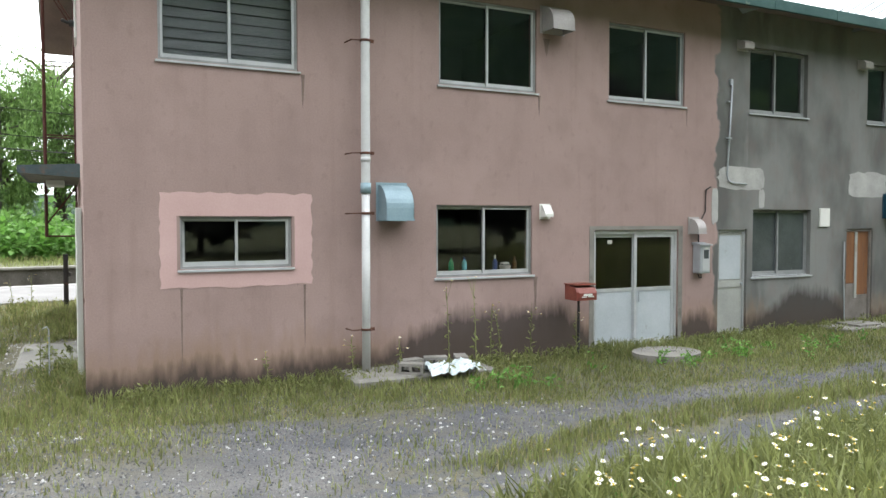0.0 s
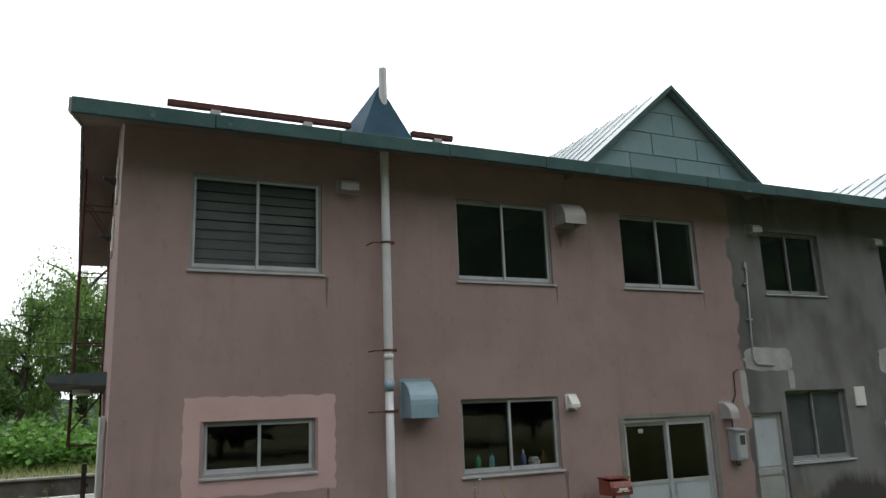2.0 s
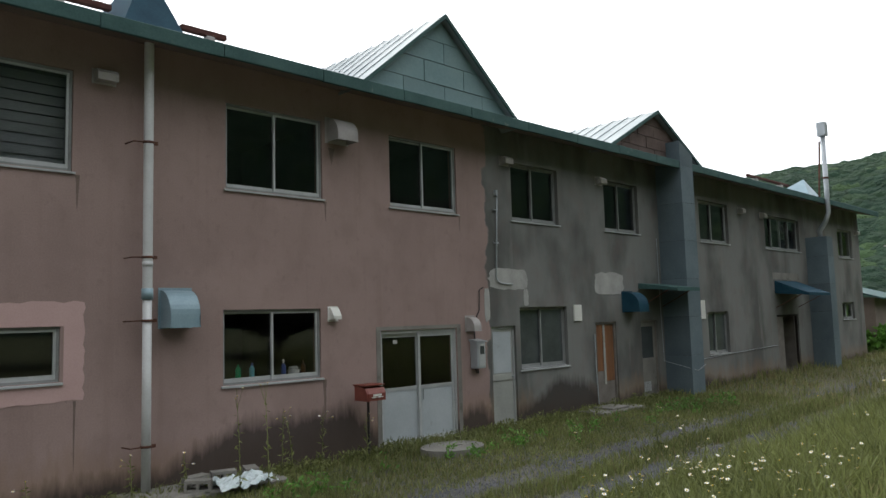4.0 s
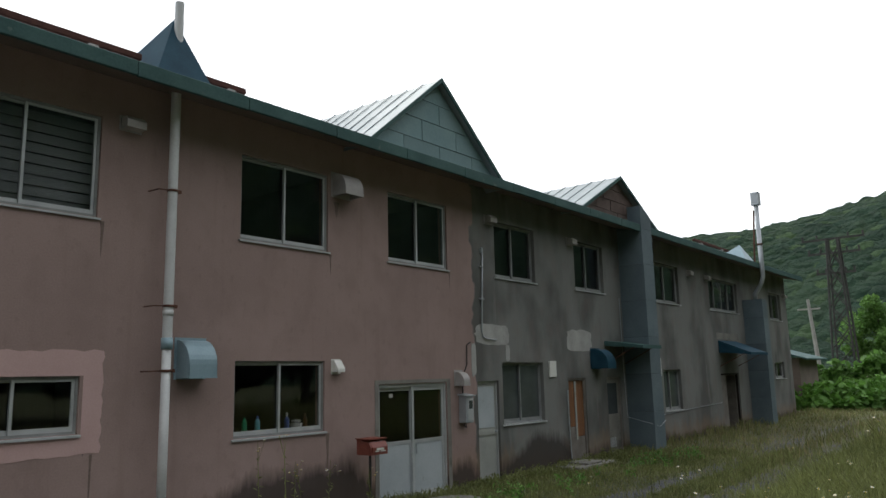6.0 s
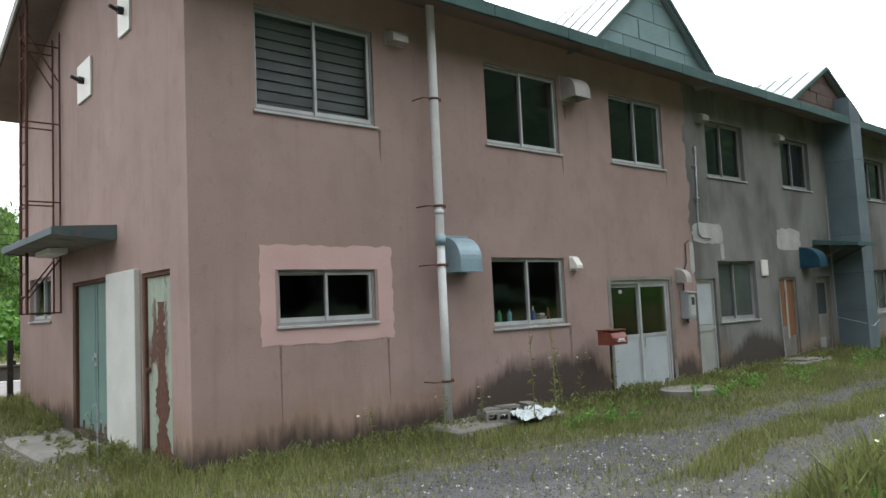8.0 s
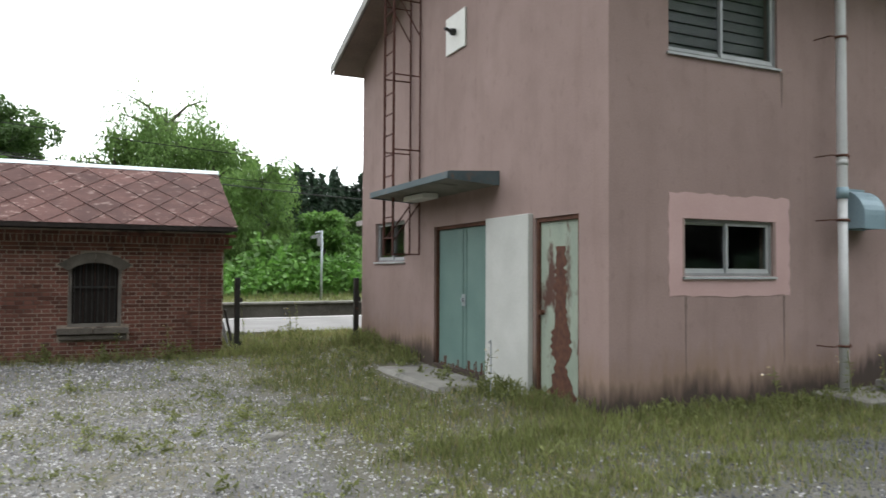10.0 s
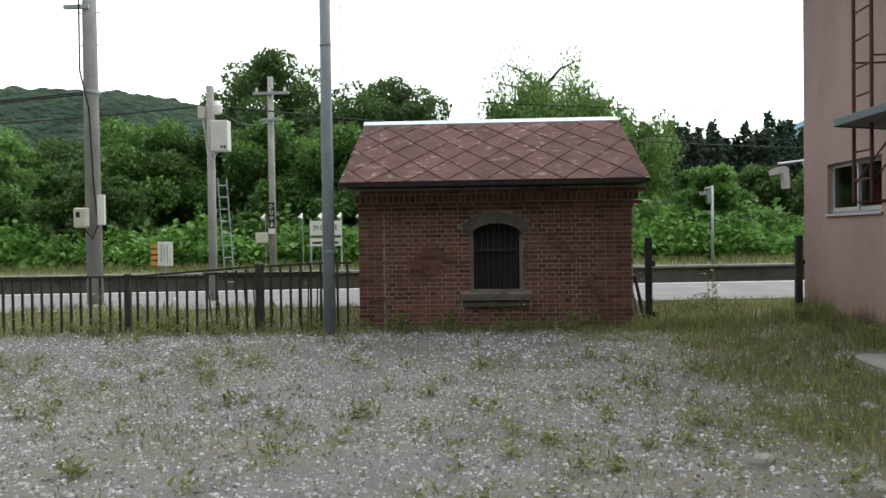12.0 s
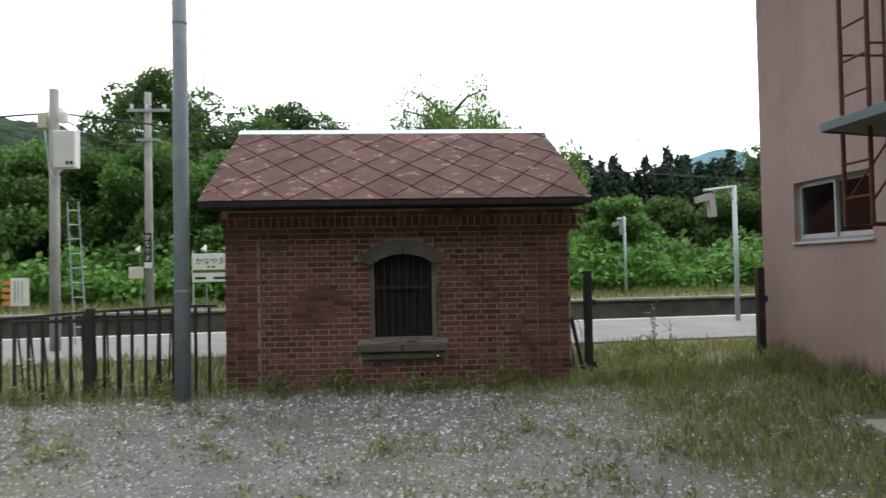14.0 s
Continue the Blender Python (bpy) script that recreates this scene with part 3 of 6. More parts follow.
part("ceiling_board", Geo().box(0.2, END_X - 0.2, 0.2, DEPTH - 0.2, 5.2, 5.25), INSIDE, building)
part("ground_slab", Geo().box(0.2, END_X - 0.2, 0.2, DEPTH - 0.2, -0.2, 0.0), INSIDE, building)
# Unseen inner walls added to keep the rooms dark.
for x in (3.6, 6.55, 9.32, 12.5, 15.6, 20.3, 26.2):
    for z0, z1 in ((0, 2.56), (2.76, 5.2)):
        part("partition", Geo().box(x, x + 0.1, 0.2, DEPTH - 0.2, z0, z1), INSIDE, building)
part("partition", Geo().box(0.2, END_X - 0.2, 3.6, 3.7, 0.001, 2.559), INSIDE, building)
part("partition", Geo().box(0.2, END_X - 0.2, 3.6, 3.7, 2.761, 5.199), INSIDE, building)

RX0, RX1 = -0.55, END_X + 0.35
slope = (RIDGE_Z - EAVE_Z) / (RIDGE_Y + 0.6)
BACK_Z = RIDGE_Z - slope * (8.15 - RIDGE_Y)
part("roof", Geo().prism([(-0.6, EAVE_Z), (RIDGE_Y, RIDGE_Z), (RIDGE_Y, RIDGE_Z - 0.06), (-0.6, EAVE_Z - 0.06)], "x", RX0, RX1), ROOFPALE, building, "weathered pale sheet-metal roof")
part("roof", Geo().prism([(RIDGE_Y, RIDGE_Z), (8.15, BACK_Z), (8.15, BACK_Z - 0.06), (RIDGE_Y, RIDGE_Z - 0.06)], "x", RX0, RX1), ROOFPALE, building)
part("soffit", Geo().prism([(-0.58, 5.33), (0.0, 5.47), (0.0, 5.492), (-0.58, 5.352)], "x", RX0 + 0.03, RX1 - 0.03), SOFFIT, building, "brown-stained eave soffit")
part("soffit", Geo().prism([(DEPTH, 5.46), (8.13, BACK_Z - 0.14), (8.13, BACK_Z - 0.12), (DEPTH, 5.48)], "x", RX0 + 0.03, RX1 - 0.03), SOFFIT, building)
part("soffit", Geo().prism([(-0.55, EAVE_Z - 0.12), (RIDGE_Y, RIDGE_Z - 0.12), (8.1, BACK_Z - 0.12), (8.1, BACK_Z - 0.10), (RIDGE_Y, RIDGE_Z - 0.10), (-0.55, EAVE_Z - 0.10)], "x", RX0 + 0.03, -0.002), SOFFIT, building)
x, i = RX0, 0
while x < RX1 - 0.1:
    x2 = min(x + 1.5, RX1)
    part("fascia", Geo().box(x, x2 - 0.006, -0.635, -0.585, 5.30 + 0.008 * (i % 2), EAVE_Z + 0.02, 0.006), GREENMETAL, building)
    x, i = x2, i + 1
for sgn, ya, yb, za, zb in ((1, -0.6, RIDGE_Y, EAVE_Z, RIDGE_Z), (-1, RIDGE_Y, 8.15, RIDGE_Z, BACK_Z)):
    part("rake_board", Geo().prism([(ya, za + 0.02), (yb, zb + 0.02), (yb, zb - 0.15), (ya, za - 0.15)], "x", RX0 - 0.03, RX0), CEMENT, building)


def clip(poly, a, b, c):
    """Keeps the side of the polygon where a*x + b*y <= c."""
    out = []
    for i, p in enumerate(poly):
        q = poly[(i + 1) % len(poly)]
        dp, dq = a * p[0] + b * p[1] - c, a * q[0] + b * q[1] - c
        if dp <= 0:
            out.append(p)
        if dp * dq < 0:
            s = dp / (dp - dq)
            out.append((p[0] + s * (q[0] - p[0]), p[1] + s * (q[1] - p[1])))
    return out


def dormer(cx, y, half, z0, z1, mat, panel_w, label):
    k = (z1 - z0) / half
    part("dormer_gable", Geo().prism([(cx - half, z0), (cx + half, z0), (cx, z1)], "y", y, y + 0.04), DARKIRON, building, label)
    rows = 4
    h = (z1 - z0) / rows
    for r in range(rows):
        off = (r % 2) * panel_w / 2
        u = cx - half - off
        while u < cx + half:
            rect = [(u + 0.006, z0 + r * h + 0.006), (u + panel_w - 0.006, z0 + r * h + 0.006), (u + panel_w - 0.006, z0 + (r + 1) * h - 0.006), (u + 0.006, z0 + (r + 1) * h - 0.006)]
            p = clip(clip(rect, -k, 1, z0 + k * (half - cx)), k, 1, z0 + k * (half + cx))
            if len(p) > 2:
                part("panel", Geo().prism(p, "y", y - 0.012 - 0.004 * ((r + int(u * 3)) % 3), y), mat, building)
            u += panel_w
    back = RIDGE_Y + 1.4
    for sgn in (-1, 1):
        ov = half + 0.1
        e = (cx + sgn * ov, z1 + 0.05 - k * ov)
        part("dormer_roof", Geo().prism([(cx, z1 + 0.09), e, (e[0], e[1] - 0.05), (cx, z1 + 0.04)], "y", y - 0.13, back), ROOFPALE, building, "pale seamed metal dormer roof")
        part("barge_board", Geo().prism([(cx, z1 + 0.10), (e[0], e[1] + 0.01), (e[0], e[1] - 0.07), (cx, z1 + 0.02)], "y", y - 0.16, y - 0.131), GREENMETAL, building)
        d = Vector((e[0] - cx, 0, e[1] - z1 - 0.09))
        for s in range(13):
            yy = y + 0.25 + 0.38 * s
            part("seam", Geo().prism([(cx + sgn * 0.02, z1 + 0.088), (e[0], e[1] - 0.002), (e[0], e[1] + 0.014), (cx + sgn * 0.02, z1 + 0.104)], "y", yy, yy + 0.025), ROOFPALE, building)


dormer(8.05, -0.33, 1.78, 5.47, 6.94, GABLE, 0.92, "dormer gable clad in pale teal sheet panels")
dormer(14.97, -0.29, 2.12, 5.45, 6.54, RUSTGABLE, 0.7, "dormer gable clad in rusty brown sheet")

for a, b, c, d, n in UPPER + LOWER:
    sliding_window(FRONT, building, a, b, c, d, n, glass=FROST if a in (10.25, 17.7) else None, inset=0.035 if a < 9 else 0.08, alu=ALU if a < 9 else DARKALU)
sliding_window(SIDE, building, *GWIN, 2, inset=0.05)


def slatted(u0, u1, z0, z1):
    """Grey boards that close a window from inside."""
    z = z0 + 0.05
    while z < z1 - 0.06:
        part("board", Geo().prism([(0.20, z), (0.212, z + 0.004), (0.235, z + 0.118), (0.222, z + 0.114)], "x", u0 - 0.05, u1 + 0.05), SLAT, building)
        z += 0.122


slatted(*UPPER[0][:4])


def paint_band(x0, x1, z0, z1, a, b, c, d):
    """A brushed border: straight towards the window, uneven outside."""
    rnd = random.Random(17)
    n = 16
    def wob(r):
        return r * (rnd.random() - 0.5)
    outer = [(x0 + (x1 - x0) * k / n, z0 + wob(0.03)) for k in range(n)] + [(x1 + wob(0.03), z0 + (z1 - z0) * k / n) for k in range(n)]
    outer += [(x1 + (x0 - x1) * k / n, z1 + wob(0.03)) for k in range(n)] + [(x0 + wob(0.03), z1 + (z0 - z1) * k / n) for k in range(n)]
    inner = [(a + (b - a) * k / n, c) for k in range(n)] + [(b, c + (d - c) * k / n) for k in range(n)] + [(b + (a - b) * k / n, d) for k in range(n)] + [(a, d + (c - d) * k / n) for k in range(n)]
    m, g = 4 * n, Geo()
    g.add([(u, y, z) for y in (-0.004, 0.0) for u, z in outer + inner],
          [(k, (k + 1) % m, m + (k + 1) % m, m + k) for k in range(m)] + [(k, 2 * m + k, 2 * m + (k + 1) % m, (k + 1) % m) for k in range(m)])
    part("fresh_paint_band", g, PINK, building, "fresh lighter pink paint round a window")


paint_band(0.77, 2.54, 1.165, 2.27, 0.955, 2.325, 1.345, 2.0)


def ragged_patch(cx, cz, hw, hh, seed, mat=CEMENT, m=FRONT, d=0.005, rough=0.16):
    rnd = random.Random(seed)
    pts = []
    for k in range(28):
        a = 2 * math.pi * k / 28
        s = max(abs(math.cos(a)), abs(math.sin(a))) ** 0.75
        w = 1 + rough * (rnd.random() - 0.5)
        pts.append((cx + hw * math.cos(a) / s * w, cz + hh * math.sin(a) / s * w))
    part("cement_patch", Geo(m).prism(pts, "y", -d, 0), mat, building, "pale patch of fresh cement")


for cx, cz, hw, hh in ((9.98, 2.66, 0.55, 0.19), (13.27, 2.62, 0.54, 0.23), (9.36, 2.2, 0.07, 0.3), (10.45, 2.32, 0.07, 0.16)):
    ragged_patch(cx, cz, hw, hh, int(cx * 10))
DRIP = material("black_drip_stain", (0.13, 0.095, 0.08), (0.2, 0.15, 0.13), 0.9, 6, 50, 0.2)
for x, z, h, w in ((2.44, 3.73, 0.42, 0.05), (5.9, 3.73, 0.3, 0.045), (5.85, 1.14, 0.55, 0.07), (8.72, 3.73, 0.28, 0.04), (2.36, 1.36, 0.22, 0.06), (1.0, 1.16, 0.95, 0.03), (2.45, 1.16, 0.8, 0.03), (6.02, 4.55, 0.25, 0.12)):
    rnd = random.Random(int(x * 100))
    pts = [(x - w * 0.5, z), (x + w * 0.5, z)]
    side = [(x + w * (0.5 - 0.42 * s) * rnd.uniform(0.6, 1.1), z - h * s) for s in (0.25, 0.5, 0.75)]
    other = [(x - w * (0.5 - 0.42 * s) * rnd.uniform(0.6, 1.1), z - h * s) for s in (0.75, 0.5, 0.25)]
    part("drip_stain", Geo().prism(pts + side + [(x, z - h)] + other, "y", -0.002, 0), DRIP, building, "dark drip stain below a corner")
# cement run round the sliding door
part("door_surround", Geo().box(6.81, 6.895, -0.006, 0, -0.1, 1.81).box(8.575, 8.66, -0.006, 0, -0.1, 1.81).box(6.81, 8.66, -0.006, 0, 1.81, 1.865), CONCRETE, building, "bare cement band round a doorway")


def sliding_door(a, b, z0, z1):
    d = part("door", Geo().box(a, b, 0.03, 0.13, z1 - 0.05, z1).box(a, a + 0.045, 0.03, 0.13, z0, z1 - 0.05).box(b - 0.045, b, 0.03, 0.13, z0, z1 - 0.05).box(a + 0.045, b - 0.045, 0.02, 0.13, z0 - 0.03, z0 + 0.02), ALU, building, "two-leaf aluminium sliding door")
    mid, w = z0 + 0.88, (b - a - 0.09) / 2
    for i in range(2):
        p, q = a + 0.045 + i * w - 0.02 * i, a + 0.045 + (i + 1) * w + 0.02 * (1 - i)
        y = 0.05 + 0.035 * (1 - i)
        leaf = Geo()
        for u0, u1, c, e in ((p, q, z1 - 0.11, z1 - 0.052), (p, q, z0 + 0.022, z0 + 0.09), (p, q, mid - 0.025, mid + 0.025), (p, p + 0.05, z0 + 0.09, mid - 0.025), (q - 0.05, q, z0 + 0.09, mid - 0.025), (p, p + 0.05, mid + 0.025, z1 - 0.11), (q - 0.05, q, mid + 0.025, z1 - 0.11)):
            leaf.box(u0, u1, y, y + 0.03, c, e)
        part("door_leaf", leaf, ALU, d)
        part("door_panel", Geo().box(p + 0.045, q - 0.045, y + 0.01, y + 0.02, z0 + 0.085, mid - 0.02), DOORGREY, d, "plain grey lower panel")
        pane = part("pane", Geo().box(p + 0.045, q - 0.045, y + 0.012, y + 0.017, mid + 0.02, z1 - 0.105), GLASS, d)
        pane.visible_shadow = False
    part("handle", Geo().box(a + 0.9, a + 0.925, 0.032, 0.05, mid - 0.2, mid - 0.04, 0.004), STEEL, d)
    # small pale mark on the glass
    part("mark", Geo().box(a + 0.32, a + 0.41, 0.09, 0.094, 1.59, 1.65), CEMENT, d, "small pale mark on glass")
    return d


sliding_door(*DOORS["sliding"])
a, b, z0, z1 = DOORS["cream"]
d = part("door", Geo().box(a, b, 0.05, 0.12, z1 - 0.05, z1).box(a, a + 0.04, 0.05, 0.12, z0, z1 - 0.05).box(b - 0.04, b, 0.05, 0.12, z0, z1 - 0.05), ALU, building, "narrow cream-panelled aluminium door")
part("door_leaf", Geo().box(a + 0.042, b - 0.042, 0.07, 0.1, z0, z1 - 0.052, 0.004).box(a + 0.042, b - 0.042, 0.055, 0.069, z0 + 0.83, z0 + 0.93), CREAM, d)
part("door_panel", Geo().box(a + 0.09, b - 0.09, 0.062, 0.069, z0 + 0.96, z1 - 0.1, 0.003), DOORGREY, d, "pale upper panel")
part("door_knob", Geo().tube([(b - 0.075, 0.02, z0 + 0.88), (b - 0.075, 0.069, z0 + 0.88)], 0.022), STEEL, d)
a, b, z0, z1 = DOORS["orange"]
d = part("door", Geo().box(a, b, 0.03, 0.1, z1 - 0.05, z1).box(a, a + 0.04, 0.03, 0.1, z0, z1 - 0.05).box(b - 0.04, b, 0.03, 0.1, z0, z1 - 0.05), OLDWOOD, building, "doorway boarded with orange-stained plywood")
for k in range(2):
    w = (b - a - 0.08) / 2
    part("plank", Geo().box(a + 0.042 + k * w, a + 0.036 + (k + 1) * w, 0.05 + 0.012 * k, 0.07 + 0.012 * k, z0 + 0.78 - 0.22 * k, z1 - 0.052, 0.003), ORANGEWOOD, d)
    part("plank", Geo().box(a + 0.042 + k * w, a + 0.036 + (k + 1) * w, 0.055 + 0.012 * k, 0.075 + 0.012 * k, z0, z0 + 0.775 - 0.22 * k, 0.003), OLDWOOD, d, "bare grey lower board")
part("batten", Geo().box(a + 0.3, a + 0.37, 0.035, 0.049, z0 + 0.5, z1 - 0.06, 0.003), CREAM, d, "pale upright batten")
a, b, z0, z1 = DOORS["plain"]
d = part("door", Geo().box(a, b, 0.05, 0.1, z1 - 0.05, z1).box(a, a + 0.04, 0.05, 0.1, z0, z1 - 0.05).box(b - 0.04, b, 0.05, 0.1, z0, z1 - 0.05), OLDWOOD, building, "grey weathered door with a dark pane")
part("door_leaf", Geo().box(a + 0.042, b - 0.042, 0.07, 0.1, z0, z0 + 0.95).box(a + 0.042, a + 0.12, 0.07, 0.1, z0 + 0.95, z1 - 0.052).box(b - 0.12, b - 0.042, 0.07, 0.1, z0 + 0.95, z1 - 0.052).box(a + 0.12, b - 0.12, 0.07, 0.1, z1 - 0.14, z1 - 0.052), CONCRETE, d)
part("pane", Geo().box(a + 0.12, b - 0.12, 0.08, 0.086, z0 + 0.95, z1 - 0.14), FROST, d)
gr = Geo()
for k in range(5):
    gr.box(a + 0.14 + 0.06 * k, a + 0.175 + 0.06 * k, 0.06, 0.069, z0 + 0.2, z0 + 0.42)
part("vent_grille", gr, ALU, d, "small louvre grille")
a, b, z0, z1 = DOORS["far"]
d = part("door", Geo().box(a, b, 0.04, 0.1, z1 - 0.06, z1).box(a, a + 0.05, 0.04, 0.1, z0, z1 - 0.06).box(b - 0.05, b, 0.04, 0.1, z0, z1 - 0.06), DARKWOOD, building, "worn wooden double door standing half open")
part("door_leaf", Geo().box(a + 0.052, a + 0.6, 0.06, 0.09, z0, z1 - 0.062, 0.004), OLDWOOD, d)
part("door_leaf", Geo().box(b - 0.1, b - 0.055, 0.1, 0.65, z0, z1 - 0.062, 0.004), OLDWOOD, d)

# doors of the end wall
a, b, z0, z1 = GDOOR
d = part("door", Geo(SIDE).box(a, b, 0.03, 0.14, z1 - 0.05, z1).box(a, a + 0.045, 0.03, 0.14, z0, z1 - 0.05).box(b - 0.045, b, 0.03, 0.14, z0, z1 - 0.05), RUST, building, "mint green steel double door with rusted foot")
w = (b - a - 0.09) / 2
for k in range(2):
    p = a + 0.046 + k * (w + 0.008)
    leaf = part("door_leaf", Geo(SIDE).box(p, p + w - 0.014, 0.07, 0.1, z0, z1 - 0.052, 0.004), MINT, d)
    part("edge_strip", Geo(SIDE).box(p + (0.0 if k else w - 0.1), p + (0.09 if k else w - 0.016), 0.06, 0.069, z0 + 0.02, z1 - 0.07, 0.003), MINT, leaf)
    rnd = random.Random(5 + k)
    u = p + 0.01
    while u < p + w - 0.06:
        s = 0.02 + 0.045 * rnd.random()
        part("rust_scab", Geo(SIDE).box(u, u + s, 0.066, 0.0695, z0 + 0.002, z0 + 0.02 + 0.16 * rnd.random() ** 2), RUST, leaf)
        u += s * (1 + rnd.random())
part("door_knob", Geo(SIDE).tube([(a + w + 0.02, 0.02, 1.02), (a + w + 0.02, 0.06, 1.02)], 0.028).box(a + w - 0.03, a + w + 0.07, 0.05, 0.06, 0.93, 1.1), STEEL, d)
part("white_board", Geo(SIDE).box(1.45, 2.52, -0.07, -0.001, -0.12, 2.11, 0.006), WHITEWALL, building, "white painted board beside the doors")
a, b, z0, z1 = RDOOR
d = part("door", Geo(SIDE).box(a, b, 0.02, 0.12, z1 - 0.05, z1).box(a, a + 0.045, 0.02, 0.12, z0, z1 - 0.05).box(b - 0.045, b, 0.02, 0.12, z0, z1 - 0.05), RUST, building, "single steel door with peeling paint and heavy rust")
part("door_leaf", Geo(SIDE).box(a + 0.047, b - 0.047, 0.05, 0.08, z0, z1 - 0.052, 0.004), RUSTDOOR, d)
rnd = random.Random(8)
left, right = [], []
for k in range(44):
    s = k / 43
    w = 0.09 + 0.2 * (1 - s) ** 1.2 * abs(math.sin(9 * s + 1)) + 0.07 * rnd.random()
    left.append((0.96 - w + 0.03 * rnd.random(), z0 + 0.02 + 1.75 * s))
    right.append((0.93 + w * rnd.uniform(0.6, 1.0), z0 + 0.02 + 1.75 * s))
part("rust_run", Geo(SIDE).prism(left + right[::-1], "y", 0.046, 0.0495), RUST, d, "long ragged run of dark rust")
part("door_knob", Geo(SIDE).tube([(b - 0.1, 0.0, 0.95), (b - 0.1, 0.05, 0.95)], 0.03), RUST, d)

# tall sheet-clad flue shafts against the front
for x0, x1, zt, zt2 in ((15.48, 16.05, 5.96, 5.68), (24.75, 25.25, 4.25, 4.25)):
    sh = thing("flue_shaft", (x0, -0.65, 0.2), "tall blue-grey sheet-clad flue shaft against the wall", "flue", "flue shafts")
    part("core", Geo().prism([(x0 + 0.01, -0.1), (x1 - 0.01, -0.1), (x1 - 0.01, zt2 - 0.02), (x0 + 0.01, zt - 0.02)], "y", -0.64, -0.001), DARKIRON, sh)
    z, k = 0.1, 0
    while z < zt - 0.05:
        top = min(z + 0.88, zt)
        fr = [(x0, z), (x1, z), (x1, min(top, zt2) - 0.006), (x0, top - 0.006)]
        if z < zt2:
            part("panel", Geo().prism(fr, "y", -0.652, -0.641), SHAFT, sh)
        part("panel", Geo().box(x0 - 0.011, x0, -0.652, -0.001, z, top - 0.006), SHAFT, sh)
        part("panel", Geo().box(x1, x1 + 0.011, -0.652, -0.001, z, min(top, zt2) - 0.006), SHAFT, sh)
        z, k = z + 0.88, k + 1

# flue pipe with its blue roof saddle and rusty clamps
pipe = thing("flue_pipe", (3.18, -0.2, 0.03), "tall grey-white flue pipe clamped to the pink wall", "pipe")
part("tube", Geo().tube([(3.18, -0.2, 0.0), (3.18, -0.2, 2.32)], 0.053, 20), WHITEPIPE, pipe, round_shade=True)
part("tube", Geo().tube([(3.18, -0.2, 2.32), (3.18, -0.2, 6.62)], 0.057, 20, False), WHITEPIPE, pipe, round_shade=True)
part("sleeve", Geo().tube([(3.18, -0.2, 2.29), (3.18, -0.2, 2.42)], 0.067, 20), BLUEHOOD, pipe, "pale blue joint sleeve", True)
part("sleeve", Geo().tube([(3.18, -0.2, 2.68), (3.18, -0.2, 2.74)], 0.063, 20), WHITEPIPE, pipe, round_shade=True)
part("sleeve", Geo().tube([(3.18, -0.2, 5.62), (3.18, -0.2, 5.9)], 0.067, 20), GREENMETAL, pipe, round_shade=True)
for z in (4.18, 2.79, 2.04, 0.58):
    c = part("clamp", Geo().tube([(3.18, -0.2, z - 0.014), (3.18, -0.2, z + 0.014)], 0.066, 18), RUST, pipe, "rusty pipe clamp", True)
    part("stay", Geo().tube([(3.12, -0.21, z), (3.0, -0.2, z - 0.004), (2.98, 0.0, z - 0.004)], 0.008, 6), RUST, c)
    part("bolt", Geo().box(3.235, 3.29, -0.215, -0.195, z - 0.02, z + 0.02), RUST, c)
sad = thing("roof_saddle", (3.18, -0.3, 5.5), "dark blue pointed sheet-metal saddle on the eave", "roof flashing")
part("sheet", Geo().add([(2.74, -0.5, 5.46), (3.52, -0.5, 5.46), (3.55, 0.3, 5.76), (2.72, 0.3, 5.76), (3.16, -0.12, 6.42)], [(0, 1, 4), (1, 2, 4), (2, 3, 4), (3, 0, 4), (0, 3, 2, 1)]), DEEPBLUE, sad)
sad = thing("roof_saddle", (24.6, -0.3, 5.5), "dark blue pointed sheet-metal saddle on the eave", "roof flashing")
part("sheet", Geo().add([(24.0, -0.5, 5.46), (25.1, -0.5, 5.46), (25.15, 0.3, 5.76), (23.95, 0.3, 5.76), (24.7, -0.1, 6.15)], [(0, 1, 4), (1, 2, 4), (2, 3, 4), (3, 0, 4), (0, 3, 2, 1)]), BLUEHOOD, sad)
st = thing("chimney_stack", (25.0, -0.36, 4.25), "thin metal chimney with a square cowl on the flue shaft", "chimney")
part("elbow", Geo().tube([(25.05, -0.36, 4.25), (25.05, -0.36, 4.45), (24.97, -0.6, 4.75), (24.95, -0.7, 5.0), (24.95, -0.7, 7.6)], 0.075, 12), STEEL, st, round_shade=True)
part("cowl", Geo().box(24.82, 25.08, -0.83, -0.57, 7.5, 7.95, 0.01), STEEL, st, "square metal cowl")
part("collar", Geo().tube([(24.95, -0.7, 6.1), (24.95, -0.7, 6.16)], 0.09, 12), RUST, st, round_shade=True)
part("stay", Geo().tube([(24.68, -0.55, 5.45), (24.74, -0.66, 7.3)], 0.03, 6).tube([(24.74, -0.66, 6.13), (24.95, -0.7, 6.13)], 0.015, 6), RUST, st)
snow = thing("snow_guard", (2.2, -0.1, 5.63), "brown beam held above the eave as snow guard", "snow guard")
part("beam", Geo().box(0.45, 2.75, -0.14, -0.06, 5.73, 5.81, 0.01), LADDER, snow)
part("beam", Geo().box(3.62, 4.25, -0.14, -0.06, 5.73, 5.81, 0.01), LADDER, snow)
for x in (0.95, 2.1, 3.95):
    part("bracket", Geo().box(x, x + 0.12, -0.16, 0.02, 5.56, 5.73, 0.008), PALEHOOD, snow)
